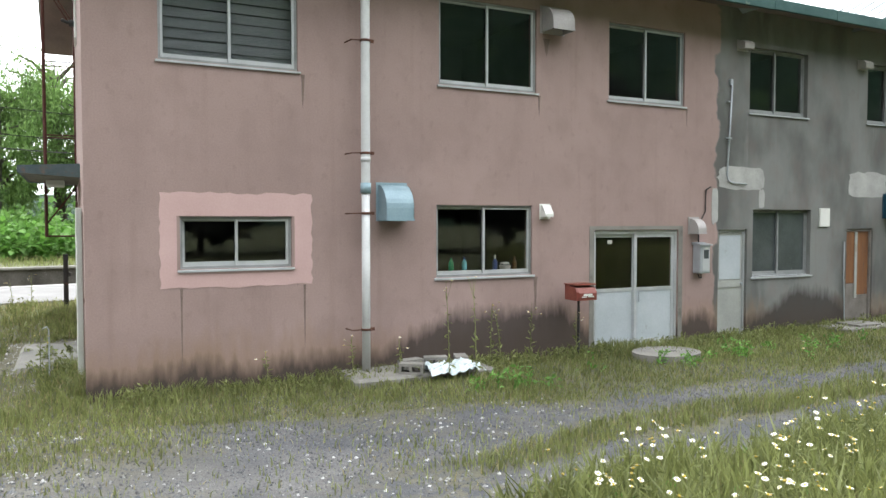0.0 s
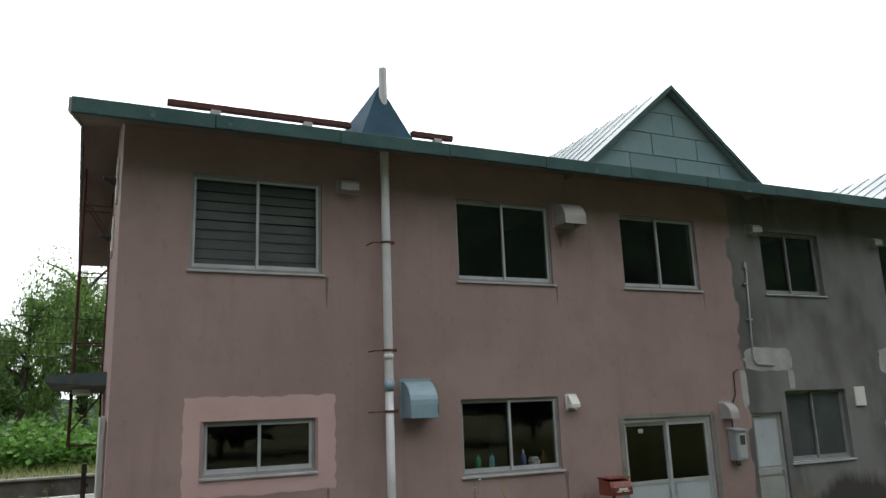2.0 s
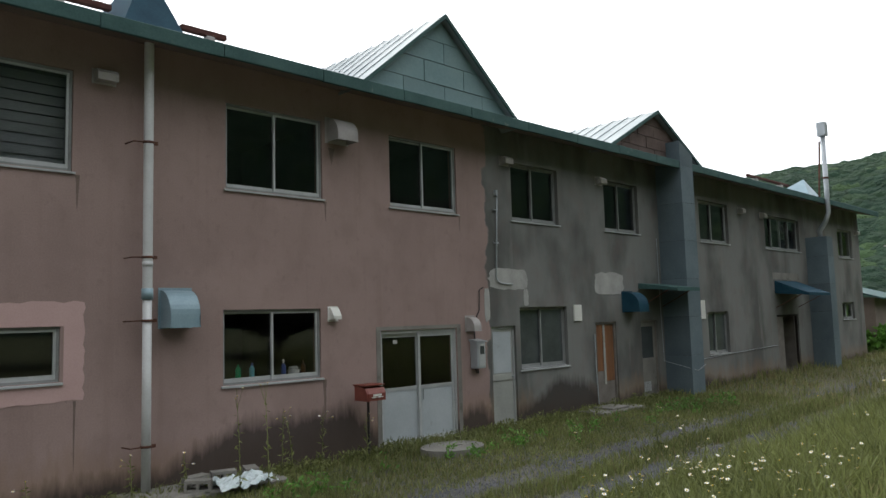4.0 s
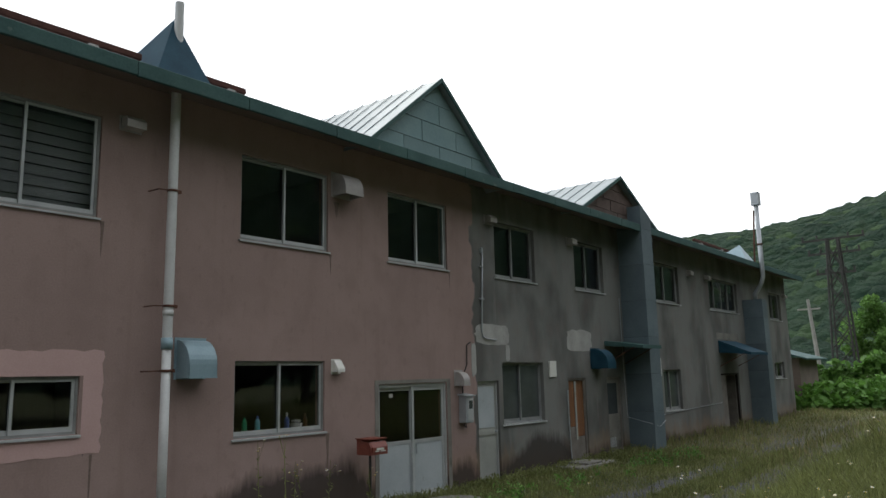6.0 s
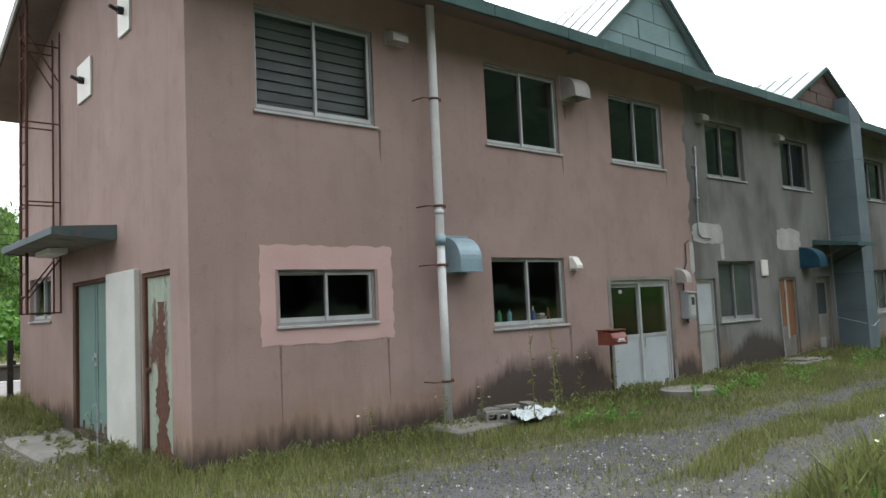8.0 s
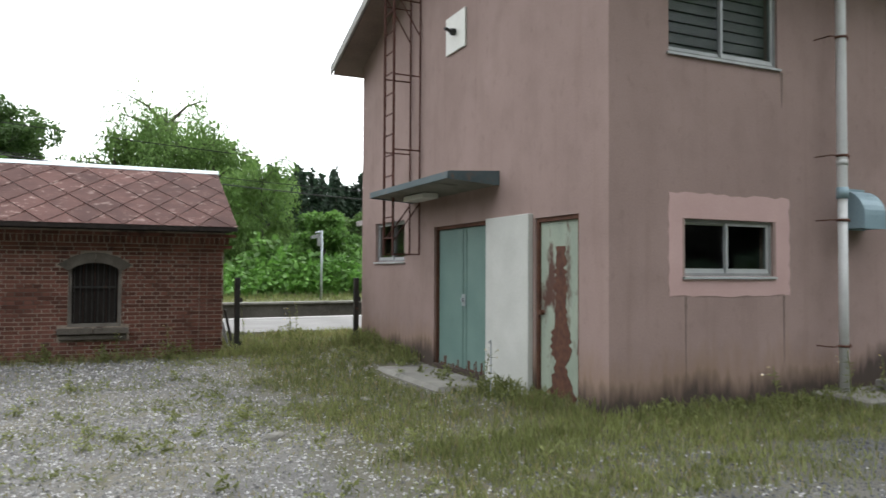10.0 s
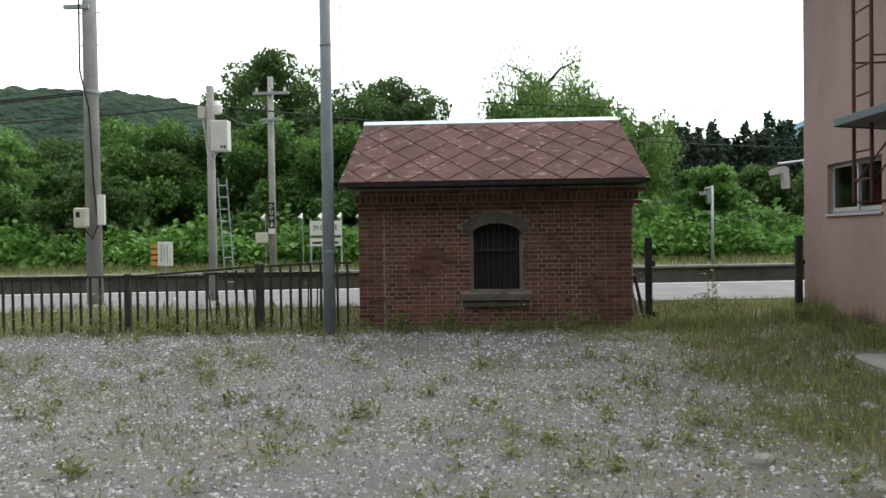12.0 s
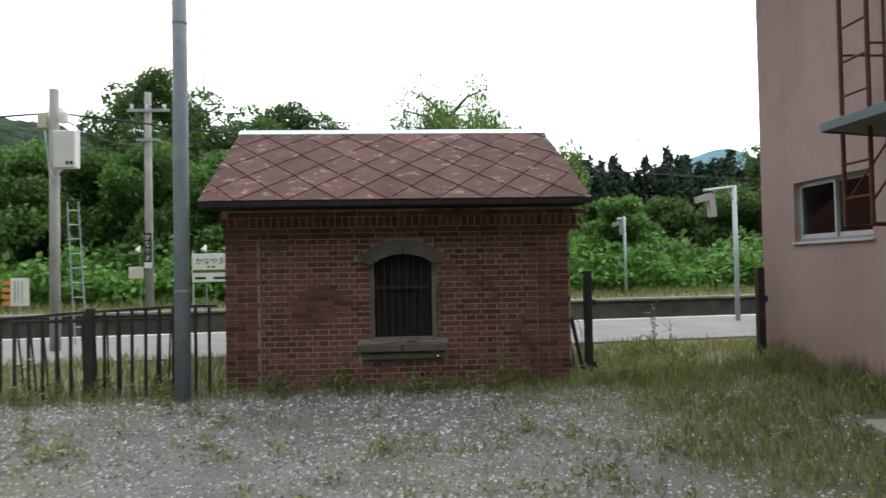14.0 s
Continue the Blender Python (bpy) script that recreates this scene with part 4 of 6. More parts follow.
snow = thing("snow_guard", (21.5, -0.1, 5.63), "brown beam held above the eave as snow guard", "snow guard")
part("beam", Geo().box(20.4, 23.4, -0.14, -0.06, 5.76, 5.83, 0.01), LADDER, snow)
for x in (20.9, 22.7):
    part("bracket", Geo().box(x, x + 0.12, -0.16, 0.02, 5.6, 5.76, 0.008), PALEHOOD, snow)


def hood(x0, x1, z0, z1, depth, mat, label, group="", m=FRONT):
    """A vent hood: flat back plate, round top that falls to a straight lip, open below."""
    t = thing("vent_hood", ((x0 + x1) / 2, 0, z0), label, "vent hood", group)
    prof = [(0.0, z1)]
    r = min(depth, (z1 - z0) * 0.75)
    for k in range(9):
        a = math.pi / 2 * k / 8
        prof.append((-(depth - r) - r * math.sin(a), z1 - r + r * math.cos(a)))
    prof.append((-depth, z0))
    inner = [(max(-depth + 0.012, p[0] + 0.012) if p[0] < 0 else 0.0, max(z0, p[1] - 0.012)) for p in prof]
    shell = Geo(m)
    for (p, q, s, w) in zip(prof, prof[1:], inner, inner[1:]):
        shell.add([(x0, *p), (x1, *p), (x1, *q), (x0, *q)], [(0, 1, 2, 3)])
    shell.prism(prof + [(0.0, z0)], "x", x0, x0 + 0.008)
    shell.prism(prof + [(0.0, z0)], "x", x1 - 0.008, x1)
    shell.box(x0 - 0.025, x1 + 0.025, -0.012, -0.001, z0 - 0.01, z1 + 0.03)
    part("shell", shell, mat, t)
    part("duct", Geo(m).tube([((x0 + x1) / 2, -0.1, (z0 + z1) / 2), ((x0 + x1) / 2, -0.002, (z0 + z1) / 2)], min(0.12, (z1 - z0) * 0.3), 14), BLACK, t)
    part("lip", Geo(m).box(x0 - 0.004, x1 + 0.004, -depth - 0.006, -depth + 0.004, z0 - 0.004, z0 + 0.02), mat, t)
    return t


hood(3.42, 3.80, 1.95, 2.41, 0.30, BLUEHOOD, "large blue-grey round-topped vent hood on pink wall")
hood(5.93, 6.30, 4.63, 4.98, 0.30, PALEHOOD, "pale grey round-topped vent hood beside a window")
hood(8.80, 8.98, 1.74, 1.98, 0.20, PALEHOOD, "small grey vent hood over a meter box")
hood(13.75, 14.14, 2.0, 2.43, 0.42, DEEPBLUE, "deep blue vent hood on bare cement wall")
for x, z, s in ((2.60, 4.86, 0.24), (9.83, 4.78, 0.22), (12.93, 4.74, 0.22), (19.85, 4.66, 0.2), (21.3, 4.64, 0.2), (29.6, 4.62, 0.2)):
    t = thing("wall_vent", (x, 0, z), "small box-shaped wall vent under the eave", "vent", "small wall vents")
    part("cover", Geo().prism([(0, z + 0.15), (-0.10, z + 0.15), (-0.155, z + 0.10), (-0.155, z + 0.01), (0, z + 0.01)], "x", x, x + s), PALEHOOD, t)
    part("flange", Geo().box(x - 0.02, x + s + 0.02, -0.01, -0.001, z - 0.01, z + 0.17), PALEHOOD, t)
t = thing("wall_vent", (5.95, 0, 1.97), "small white sloping vent beside a window", "vent", "small wall vents")
part("cover", Geo().prism([(0, 2.17), (-0.05, 2.17), (-0.13, 2.05), (-0.13, 2.0), (0, 2.0)], "x", 5.93, 6.07), WHITE, t)
part("flange", Geo().box(5.91, 6.09, -0.01, -0.001, 1.97, 2.19), WHITE, t)

mb = thing("meter_box", (9.0, -0.1, 1.1), "grey steel meter box with a small window", "meter box")
part("case", Geo().box(8.88, 9.10, -0.17, -0.001, 1.1, 1.56, 0.012), STEEL, mb)
part("hood", Geo().prism([(0, 1.6), (-0.2, 1.565), (-0.2, 1.55), (0, 1.562)], "x", 8.86, 9.12), STEEL, mb)
part("door", Geo().box(8.92, 9.08, -0.178, -0.171, 1.14, 1.52, 0.003), ALU, mb)
part("meter_window", Geo().box(8.95, 9.05, -0.183, -0.1785, 1.34, 1.48), FROST, mb)
part("label", Geo().box(8.97, 9.03, -0.1815, -0.1785, 1.49, 1.51), WHITE, mb)
part("cable", Geo().tube([(8.99, -0.02, 1.73), (8.99, -0.02, 1.6)], 0.012, 6).tube([(8.92, -0.08, 1.1), (8.95, -0.08, 1.03), (9.03, -0.05, 1.02), (9.05, -0.02, 1.09)], 0.009, 6), WIRE, mb)
cb = thing("cable_run", (9.2, -0.02, 1.98), "thin cable up the edge of the paint", "cable")
part("cable", Geo().tube([(9.05, -0.02, 1.98), (9.13, -0.02, 2.1), (9.14, -0.02, 2.45), (9.25, -0.02, 2.5)], 0.01, 6), WIRE, cb)

post = thing("mailbox", (6.37, -0.35, 0.0), "faded red mailbox on a thin steel post", "mailbox")
part("post", Geo().tube([(6.37, -0.33, -0.1), (6.37, -0.33, 0.86)], 0.02, 8), DARKIRON, post)
bx = part("box", Geo().prism([(-0.50, 0.82), (-0.50, 0.93), (-0.46, 1.0), (-0.22, 1.04), (-0.22, 0.82)], "x", 6.21, 6.56), REDBOX, post)
part("flap", Geo().prism([(-0.512, 0.86), (-0.512, 0.925), (-0.472, 0.995), (-0.462, 0.99), (-0.502, 0.92), (-0.502, 0.86)], "x", 6.24, 6.53), REDBOX, bx)
part("roof", Geo().box(6.20, 6.57, -0.48, -0.2, 1.035, 1.05), REDBOX, bx)
lb = Geo().box(6.32, 6.47, -0.517, -0.513, 0.885, 0.915).box(6.29, 6.37, -0.517, -0.513, 0.865, 0.878).box(6.40, 6.50, -0.517, -0.513, 0.865, 0.878)
part("label", lb, WHITE, bx, "worn pale sticker bars")

for x, y0, z0, z1, w in ((11.92, 0, 1.84, 2.17, 0.26), (17.25, 0, 1.78, 2.25, 0.28)):
    t = thing("notice_board", (x, 0, z0), "small blank off-white board fixed to the wall", "board", "wall boards")
    part("board", Geo().box(x, x + w, -0.035, -0.001, z0, z1, 0.005), WHITE, t)
con = thing("conduit", (9.62, -0.03, 2.6), "grey conduit bent along the cement wall", "conduit")
part("tube", Geo().tube([(9.69, -0.03, 4.2), (9.65, -0.03, 3.5), (9.60, -0.03, 2.70), (9.63, -0.03, 2.62), (9.71, -0.03, 2.58), (10.05, -0.03, 2.56)], 0.014, 8), STEEL, con, round_shade=True)
part("box", Geo().box(9.64, 9.69, -0.05, -0.001, 4.18, 4.28), STEEL, con)
for z in (3.9, 3.3):
    part("saddle", Geo().box(9.585, 9.675, -0.052, -0.001, z, z + 0.02), STEEL, con)
con = thing("conduit", (12.35, -0.03, 0.2), "thin white pipe down the cement wall", "conduit")
part("tube", Geo().tube([(12.6, -0.03, 1.56), (12.6, -0.03, 0.9), (12.63, -0.03, 0.35), (12.61, -0.05, -0.05)], 0.011, 8), STEEL, con)
con = thing("conduit", (15.2, -0.03, 0.5), "white cable drooping round the flue shaft", "cable")
part("tube", Geo().tube([(15.3, -0.03, 3.7), (15.32, -0.03, 1.9), (15.34, -0.04, 0.85), (15.44, -0.6, 0.7), (15.7, -0.68, 0.62), (16.08, -0.67, 0.74), (16.3, -0.03, 0.76), (17.8, -0.02, 0.8), (19.5, -0.02, 0.86), (21.9, -0.02, 0.92)], 0.007, 6), STEEL, con)


def awning(x0, x1, z, depth, mat, label, drop=0.22):
    t = thing("awning", ((x0 + x1) / 2, 0, z), label, "awning")
    part("sheet", Geo().prism([(0, z + drop), (-depth, z), (-depth, z - 0.025), (0, z + drop - 0.025)], "x", x0, x1), mat, t)
    part("edge", Geo().box(x0 - 0.01, x1 + 0.01, -depth - 0.012, -depth, z - 0.07, z + 0.01), mat, t)
    for x in (x0, x1):
        part("side", Geo().prism([(0, z + drop - 0.026), (-depth + 0.001, z - 0.026), (-depth + 0.001, z - 0.06), (0, z + 0.02)], "x", x - 0.006, x + 0.006), mat, t)
        part("stay", Geo().tube([(x, -0.01, z - 0.4), (x, -depth * 0.8, z - 0.03)], 0.01, 6), RUST, t)
    return t


awning(14.45, 15.44, 2.5, 0.95, GREENMETAL, "small green sheet awning over a doorway", 0.14)
awning(22.05, 23.75, 2.42, 0.95, DEEPBLUE, "blue sheet-metal awning over a far doorway", 0.4)
part("scorch", Geo().box(21.95, 23.95, -0.003, 0, 2.86, 3.06), CONCRETE, building, "dark stain over an awning")

# canopy, lamp and ladder on the end wall
can = thing("door_canopy", (-0.35, 3.7, 2.5), "thin flat canopy with a blue-green edge", "canopy")
part("slab", Geo().prism([(0.0, 2.54), (-0.72, 2.60), (-0.72, 2.66), (0.0, 2.70)], "y", 2.29, 5.19), CONCRETE, can)
part("edge", Geo().box(-0.745, -0.72, 2.27, 5.21, 2.585, 2.675, 0.004), CANOPYEDGE, can)
for y in (2.27, 5.19):
    part("edge", Geo().prism([(-0.001, 2.53), (-0.72, 2.58), (-0.72, 2.68), (-0.001, 2.72)], "y", y, y + 0.02), CANOPYEDGE, can)
lp = thing("ceiling_lamp", (-0.35, 4.1, 2.47), "plain white lamp case under the canopy", "lamp")
part("case", Geo().box(-0.45, -0.2, 3.75, 4.5, 2.48, 2.56, 0.012), WHITE, lp)
lad = thing("wall_ladder", (-0.3, 5.06, 1.68), "rust-brown iron ladder standing off the wall", "ladder")
for y in (4.86, 5.27):
    part("rail", Geo().tube([(-0.48, y, 1.68), (-0.48, y, 6.4)], 0.022, 8), LADDER, lad)
    part("wall_rail", Geo().tube([(-0.03, y, 1.68), (-0.03, y, 6.0)], 0.014, 6), LADDER, lad)
    for z in (1.69, 3.35, 4.55, 5.75):
        part("bracket", Geo().tube([(-0.48, y, z), (-0.02, y, z)], 0.011, 6), LADDER, lad)
    part("brace", Geo().tube([(-0.47, y, 1.9), (-0.03, y, 2.5)], 0.011, 6), LADDER, lad)
    part("brace", Geo().tube([(-0.47, y, 5.9), (-0.03, y, 5.2)], 0.011, 6), LADDER, lad)
z = 1.95
while z < 6.3:
    part("rung", Geo().tube([(-0.48, 4.86, z), (-0.48, 5.27, z)], 0.012, 6), LADDER, lad)
    z += 0.33
for y0, y1, z0, z1 in ((3.24, 3.88, 4.62, 5.17), (1.62, 2.05, 5.02, 5.6)):
    t = thing("wall_plate", (0, y0, z0), "white board with a round fitting on the end wall", "board", "end wall boards")
    part("board", Geo(SIDE).box(y0, y1, -0.03, -0.001, z0, z1, 0.004), WHITE, t)
    part("fitting", Geo(SIDE).tube([((y0 + y1) / 2, -0.1, (z0 + z1) / 2), ((y0 + y1) / 2, -0.031, (z0 + z1) / 2)], 0.05, 12).tube([((y0 + y1) / 2 - 0.02, -0.2, (z0 + z1) / 2 + 0.03), ((y0 + y1) / 2, -0.1, (z0 + z1) / 2)], 0.025, 10), BLACK, t)
dp = thing("door_step", (-0.5, 3.4, 0), "worn concrete step before the mint doors", "step")
part("slab", Geo().box(-0.85, -0.005, 2.3, 4.6, -0.35, -0.02, 0.05), CONCRETE, dp)
pp = thing("standpipe", (-0.45, 1.75, -0.1), "thin bent white standpipe in the grass", "pipe")
part("tube", Geo().tube([(-0.4, 1.75, -0.2), (-0.4, 1.75, 0.55), (-0.42, 1.72, 0.6), (-0.47, 1.68, 0.58)], 0.009, 6), STEEL, pp)

# ---- brick shed ----
SX0, SX1, SY, SBASE = -6.81, -2.70, 7.315, -0.12
shed = thing("brick_shed", ((SX0 + SX1) / 2, SY, SBASE), "small old red brick lamp store with diamond-shingled roof", "shed")
WX0, WX1, WZ0, WZ1 = -5.12, -4.33, 0.49, 1.60
part("core", pierced(Matrix.Translation((0, SY, 0)), SX0 + 0.01, SX1 - 0.01, SBASE - 0.3, 2.08, [(WX0, WX1, WZ0, WZ1)], 0.3), MORTAR, shed, "grey mortar joints behind the bricks")
part("side_wall", Geo().box(SX0 + 0.01, SX0 + 0.3, SY + 0.3, 11.6, SBASE - 0.3, 2.08).box(SX1 - 0.3, SX1 - 0.01, SY + 0.3, 11.6, SBASE - 0.3, 2.08).box(SX0 + 0.3, SX1 - 0.3, 11.3, 11.6, SBASE - 0.3, 2.08), BRICK, shed)
for x0 in (SX0 + 0.012, SX1 - 0.3):
    part("shed_gable", Geo().prism([(SY + 0.02, 2.08), (11.58, 2.08), (9.42, 3.22)], "x", x0, x0 + 0.288), BRICK, shed)
part("pier_mortar", Geo().box(SX0 + 0.004, SX0 + 0.386, SY - 0.027, SY - 0.0005, SBASE - 0.3, 1.83), MORTAR, shed)
part("pier_mortar", Geo().box(SX1 - 0.386, SX1 - 0.004, SY - 0.027, SY - 0.0005, SBASE - 0.3, 1.83), MORTAR, shed)
part("cornice_mortar", Geo().box(SX0 - 0.015, SX1 + 0.015, SY - 0.036, SY - 0.0005, 1.8305, 1.885).box(SX0 - 0.025, SX1 + 0.025, SY - 0.068, SY - 0.0005, 1.8855, 2.07), MORTAR, shed)
COURSE, PITCH = 0.0668, 0.2515
brick_mesh = {}


def brick_of(length, height=0.054):
    key = (round(length, 2), height)
    if key not in brick_mesh:
        g = Geo().box(-key[0] / 2, key[0] / 2, -0.005, 0.03, 0, height, 0.003)
        me = bpy.data.meshes.new("brick")
        me.from_pydata(g.v, [], g.f)
        me.materials.append(BRICK)
        brick_mesh[key] = me
    return brick_mesh[key]


brick_rnd = random.Random(11)
loose = Geo()
nearest = []


def lay(u0, u1, z, proud, height=0.054):
    """One brick between u0 and u1, kept for later in the near or the far lot."""
    w = u1 - u0 - 0.013
    if w < 0.012:
        return
    c, y = (u0 + u1) / 2, SY - proud - 0.004 * brick_rnd.random()
    if -5.95 < c < -3.25 and 0.52 < z < 1.45 and len(nearest) < 300:
        nearest.append((w, height, c, y, z))
    else:
        loose.box(c - w / 2, c + w / 2, y - 0.005, y + 0.03, z, z + height, 0.003)


def fill(a, b, z, pitch, start, proud):
    u = start
    while u < b:
        lo, hi = max(u, a), min(u + pitch, b)
        if hi - lo > 0.025:
            lay(lo, hi, z, proud)
        u += pitch


for k in range(29):
    z = SBASE - 0.02 + k * COURSE
    pitch = PITCH if k % 2 == 0 else PITCH / 2
    start = SX0 if k % 2 == 0 else SX0 + PITCH / 4 - PITCH / 2
    for a, b, proud in ((SX0, SX0 + 0.40, 0.03), (SX1 - 0.40, SX1, 0.03)):
        fill(a, b, z, PITCH if k % 2 else PITCH / 2 if k % 4 else PITCH, a - (0.126 if k % 2 else 0), proud)
    fa, fb = SX0 + 0.40, SX1 - 0.40
    zt = z + COURSE
    if zt > 0.28 and z < 0.48:
        cuts = [(fa, -5.27), (-4.21, fb)]
    elif zt > WZ0 and z < 1.42:
        cuts = [(fa, WX0), (WX1, fb)]
    elif 1.42 <= z < 1.74:
        s = 0.56 if z < 1.49 else 0.47 if z < 1.56 else 0.37 if z < 1.62 else 0.22 if z < 1.67 else 0.0
        cuts = [(fa, -4.725 - s), (-4.725 + s, fb)]
    else:
        cuts = [(fa, fb)]
    for a, b in cuts:
        fill(a, b, z, pitch, start, 0.0)
ct = SBASE - 0.02 + 29 * COURSE
u = SX0 - 0.02
while u < SX1 + 0.02:
    lay(u, u + PITCH, ct, 0.035)
    lay(u + 0.06, u + 0.06 + PITCH, ct + 0.19, 0.075)
    u += PITCH
u = SX0 - 0.03
while u < SX1 + 0.03:
    loose.box(u, u + 0.066, SY - 0.075, SY + 0.03, ct + 0.068, ct + 0.18, 0.005)
    u += 0.083
tagged(part("bricks", loose, BRICK, shed), kind="stuff")
part("eave_board", Geo().box(SX0 - 0.1, SX1 + 0.1, SY - 0.40, SY + 0.02, 2.075, 2.125), DARKWOOD, shed, "dark boards under the eave")
part("arch_stone", Geo().prism([(-5.28, 1.50), (-5.12, 1.40), (-4.98, 1.485), (-4.85, 1.525), (-4.728, 1.535), (-4.728, 1.70), (-4.86, 1.69), (-5.05, 1.64)], "y", SY - 0.05, SY + 0.12), STONE, shed)
part("arch_stone", Geo().prism([(-4.17, 1.50), (-4.33, 1.40), (-4.47, 1.485), (-4.60, 1.525), (-4.722, 1.535), (-4.722, 1.70), (-4.59, 1.69), (-4.40, 1.64)], "y", SY - 0.05, SY + 0.12), STONE, shed)
for a, b, z0, z1, p in ((-5.27, -4.75, 0.375, 0.47, 0.11), (-4.74, -4.21, 0.375, 0.47, 0.11), (-5.24, -4.24, 0.28, 0.37, 0.06)):
    part("sill_stone", Geo().box(a, b, SY - p, SY + 0.1, z0, z1, 0.012), STONE, shed)
sw = part("window", Geo().box(WX0, WX1, SY + 0.03, SY + 0.12, WZ0 - 0.02, WZ0 + 0.05).box(WX0, WX0 + 0.05, SY + 0.05, SY + 0.12, WZ0 + 0.05, 1.5).box(WX1 - 0.05, WX1, SY + 0.05, SY + 0.12, WZ0 + 0.05, 1.5), OLDWOOD, shed, "barred window with grey weathered frame")
for k in range(4):
    part("shutter_board", Geo().box(WX0 + 0.05 + 0.172 * k, WX0 + 0.217 + 0.172 * k, SY + 0.13, SY + 0.15, WZ0, WZ1, 0.003), DARKWOOD, sw)
for k in range(8):
    part("bar", Geo().tube([(WX0 + 0.09 + 0.087 * k, SY + 0.08, WZ0 + 0.05), (WX0 + 0.09 + 0.087 * k, SY + 0.08, 1.55)], 0.008, 6), DARKIRON, sw)
part("cross_bar", Geo().box(WX0 + 0.05, WX1 - 0.05, SY + 0.074, SY + 0.086, 1.12, 1.15), DARKIRON, sw)

# roof of the shed: two slopes, the front one in diamond sheets
EY, EZ, RY, RZ, RXA, RXB = 6.80, 2.13, 9.40, 3.37, -7.0, -2.55
part("roof_deck", Geo().prism([(EY + 0.02, EZ), (RY, RZ - 0.01), (2 * RY - EY, EZ), (2 * RY - EY, EZ - 0.05), (RY, RZ - 0.08), (EY + 0.02, EZ - 0.05)], "x", RXA + 0.01, RXB - 0.01), DARKIRON, shed)
run = Vector((0, RY - EY, RZ - EZ))
length = run.length
along, out = run.normalized(), Vector((0, -(RZ - EZ), RY - EY)).normalized()
DW, DH = 0.565, 0.86
for r in range(-1, 8):
    v = r * DH / 2
    u = RXA - DW + (DW / 2 if r % 2 else 0) + 0.13
    while u < RXB + DW:
        dia = [(u, v - DH / 2), (u + DW / 2 - 0.004, v), (u, v + DH / 2 - 0.008), (u - DW / 2 + 0.004, v)]
        p = clip(clip(clip(clip(dia, -1, 0, -RXA), 1, 0, RXB), 0, -1, 0), 0, 1, length)
        if len(p) > 2 and max(q[0] for q in p) - min(q[0] for q in p) > 0.05:
            def at(q, d):
                lift = 0.010 + 0.016 * (v + DH / 2 - q[1]) / DH
                return Vector((q[0], EY, EZ)) + along * q[1] + out * (lift + d)
            n = len(p)
            part("shingle", Geo().add([at(q, 0) for q in p] + [at(q, 0.005) for q in p], [tuple(range(n))[::-1], tuple(range(n, 2 * n))] + [(i, (i + 1) % n, n + (i + 1) % n, n + i) for i in range(n)]), SHINGLE, shed)
        u += DW
part("ridge_cap", Geo().prism([(RY - 0.14, RZ - 0.03), (RY, RZ + 0.05), (RY + 0.14, RZ - 0.03), (RY + 0.14, RZ - 0.06), (RY, RZ + 0.01), (RY - 0.14, RZ - 0.06)], "x", RXA - 0.02, RXB + 0.02), RIDGE, shed, "pale galvanised ridge cap")
part("eave_trim", Geo().box(RXA, RXB, EY - 0.015, EY + 0.01, EZ - 0.055, EZ + 0.006), DARKWOOD, shed)

# ---- fence, gate posts and yard pole ----
fence = thing("iron_fence", (-10, 7.08, -0.1), "black iron railing fence along the yard", "fence")


def rail_z(x):
    return 0.82 + 0.17 * smooth(-10.3, -7.3, x)


posts = [-16.6, -14.5, -12.4, -10.3, -8.26, -7.25]
for x in posts:
    part("post", Geo().box(x - 0.042, x + 0.042, 7.04, 7.12, -0.3, rail_z(x) + 0.03, 0.005), DARKIRON, fence)
for a, b in zip(posts, posts[1:] + [SX0 - 0.01]):
    part("rail", Geo().prism([(a + 0.043, rail_z(a) - 0.03), (b - 0.043, rail_z(b) - 0.03), (b - 0.043, rail_z(b)), (a + 0.043, rail_z(a))], "y", 7.06, 7.10), DARKIRON, fence)
    x = a + 0.15
    while x < b - 0.06:
        part("picket", Geo().box(x - 0.015, x + 0.015, 7.066, 7.094, -0.12, rail_z(x) - 0.032), DARKIRON, fence)
        x += 0.152
gate = thing("iron_gate", (-8.5, 7.4, -0.1), "spare black iron gate leaf leaning behind the fence", "gate")
part("rail", Geo().box(-9.25, -7.42, 7.36, 7.39, 0.80, 0.84), DARKIRON, gate)
for k in range(13):
    x = -9.2 + 0.145 * k
    part("picket", Geo().tube([(x, 7.375, 0.80), (x + 0.13 - 0.012 * k, 7.3, -0.1)], 0.012, 6), DARKIRON, gate)
for x, y in ((-2.42, 7.55), (-0.22, 7.48)):
    t = thing("gate_post", (x, y, -0.1), "black square steel gate post with hinge lugs", "post", "gate posts")
    part("post", Geo().box(x - 0.045, x + 0.045, y - 0.045, y + 0.045, -0.4, 1.29, 0.006), DARKIRON, t)
    part("hinge", Geo().box(x + 0.046, x + 0.09, y - 0.02, y + 0.02, 0.85, 0.93), DARKIRON, t)
    part("hinge", Geo().box(x + 0.046, x + 0.09, y - 0.02, y + 0.02, 0.08, 0.16), DARKIRON, t)
leaf = thing("gate_leaf", (-2.55, 7.75, -0.1), "folded black gate leaf leaning by the shed", "gate")
part("stile", Geo().tube([(-2.62, 7.62, 0.72), (-2.44, 7.66, -0.1)], 0.025, 6), DARKIRON, leaf)
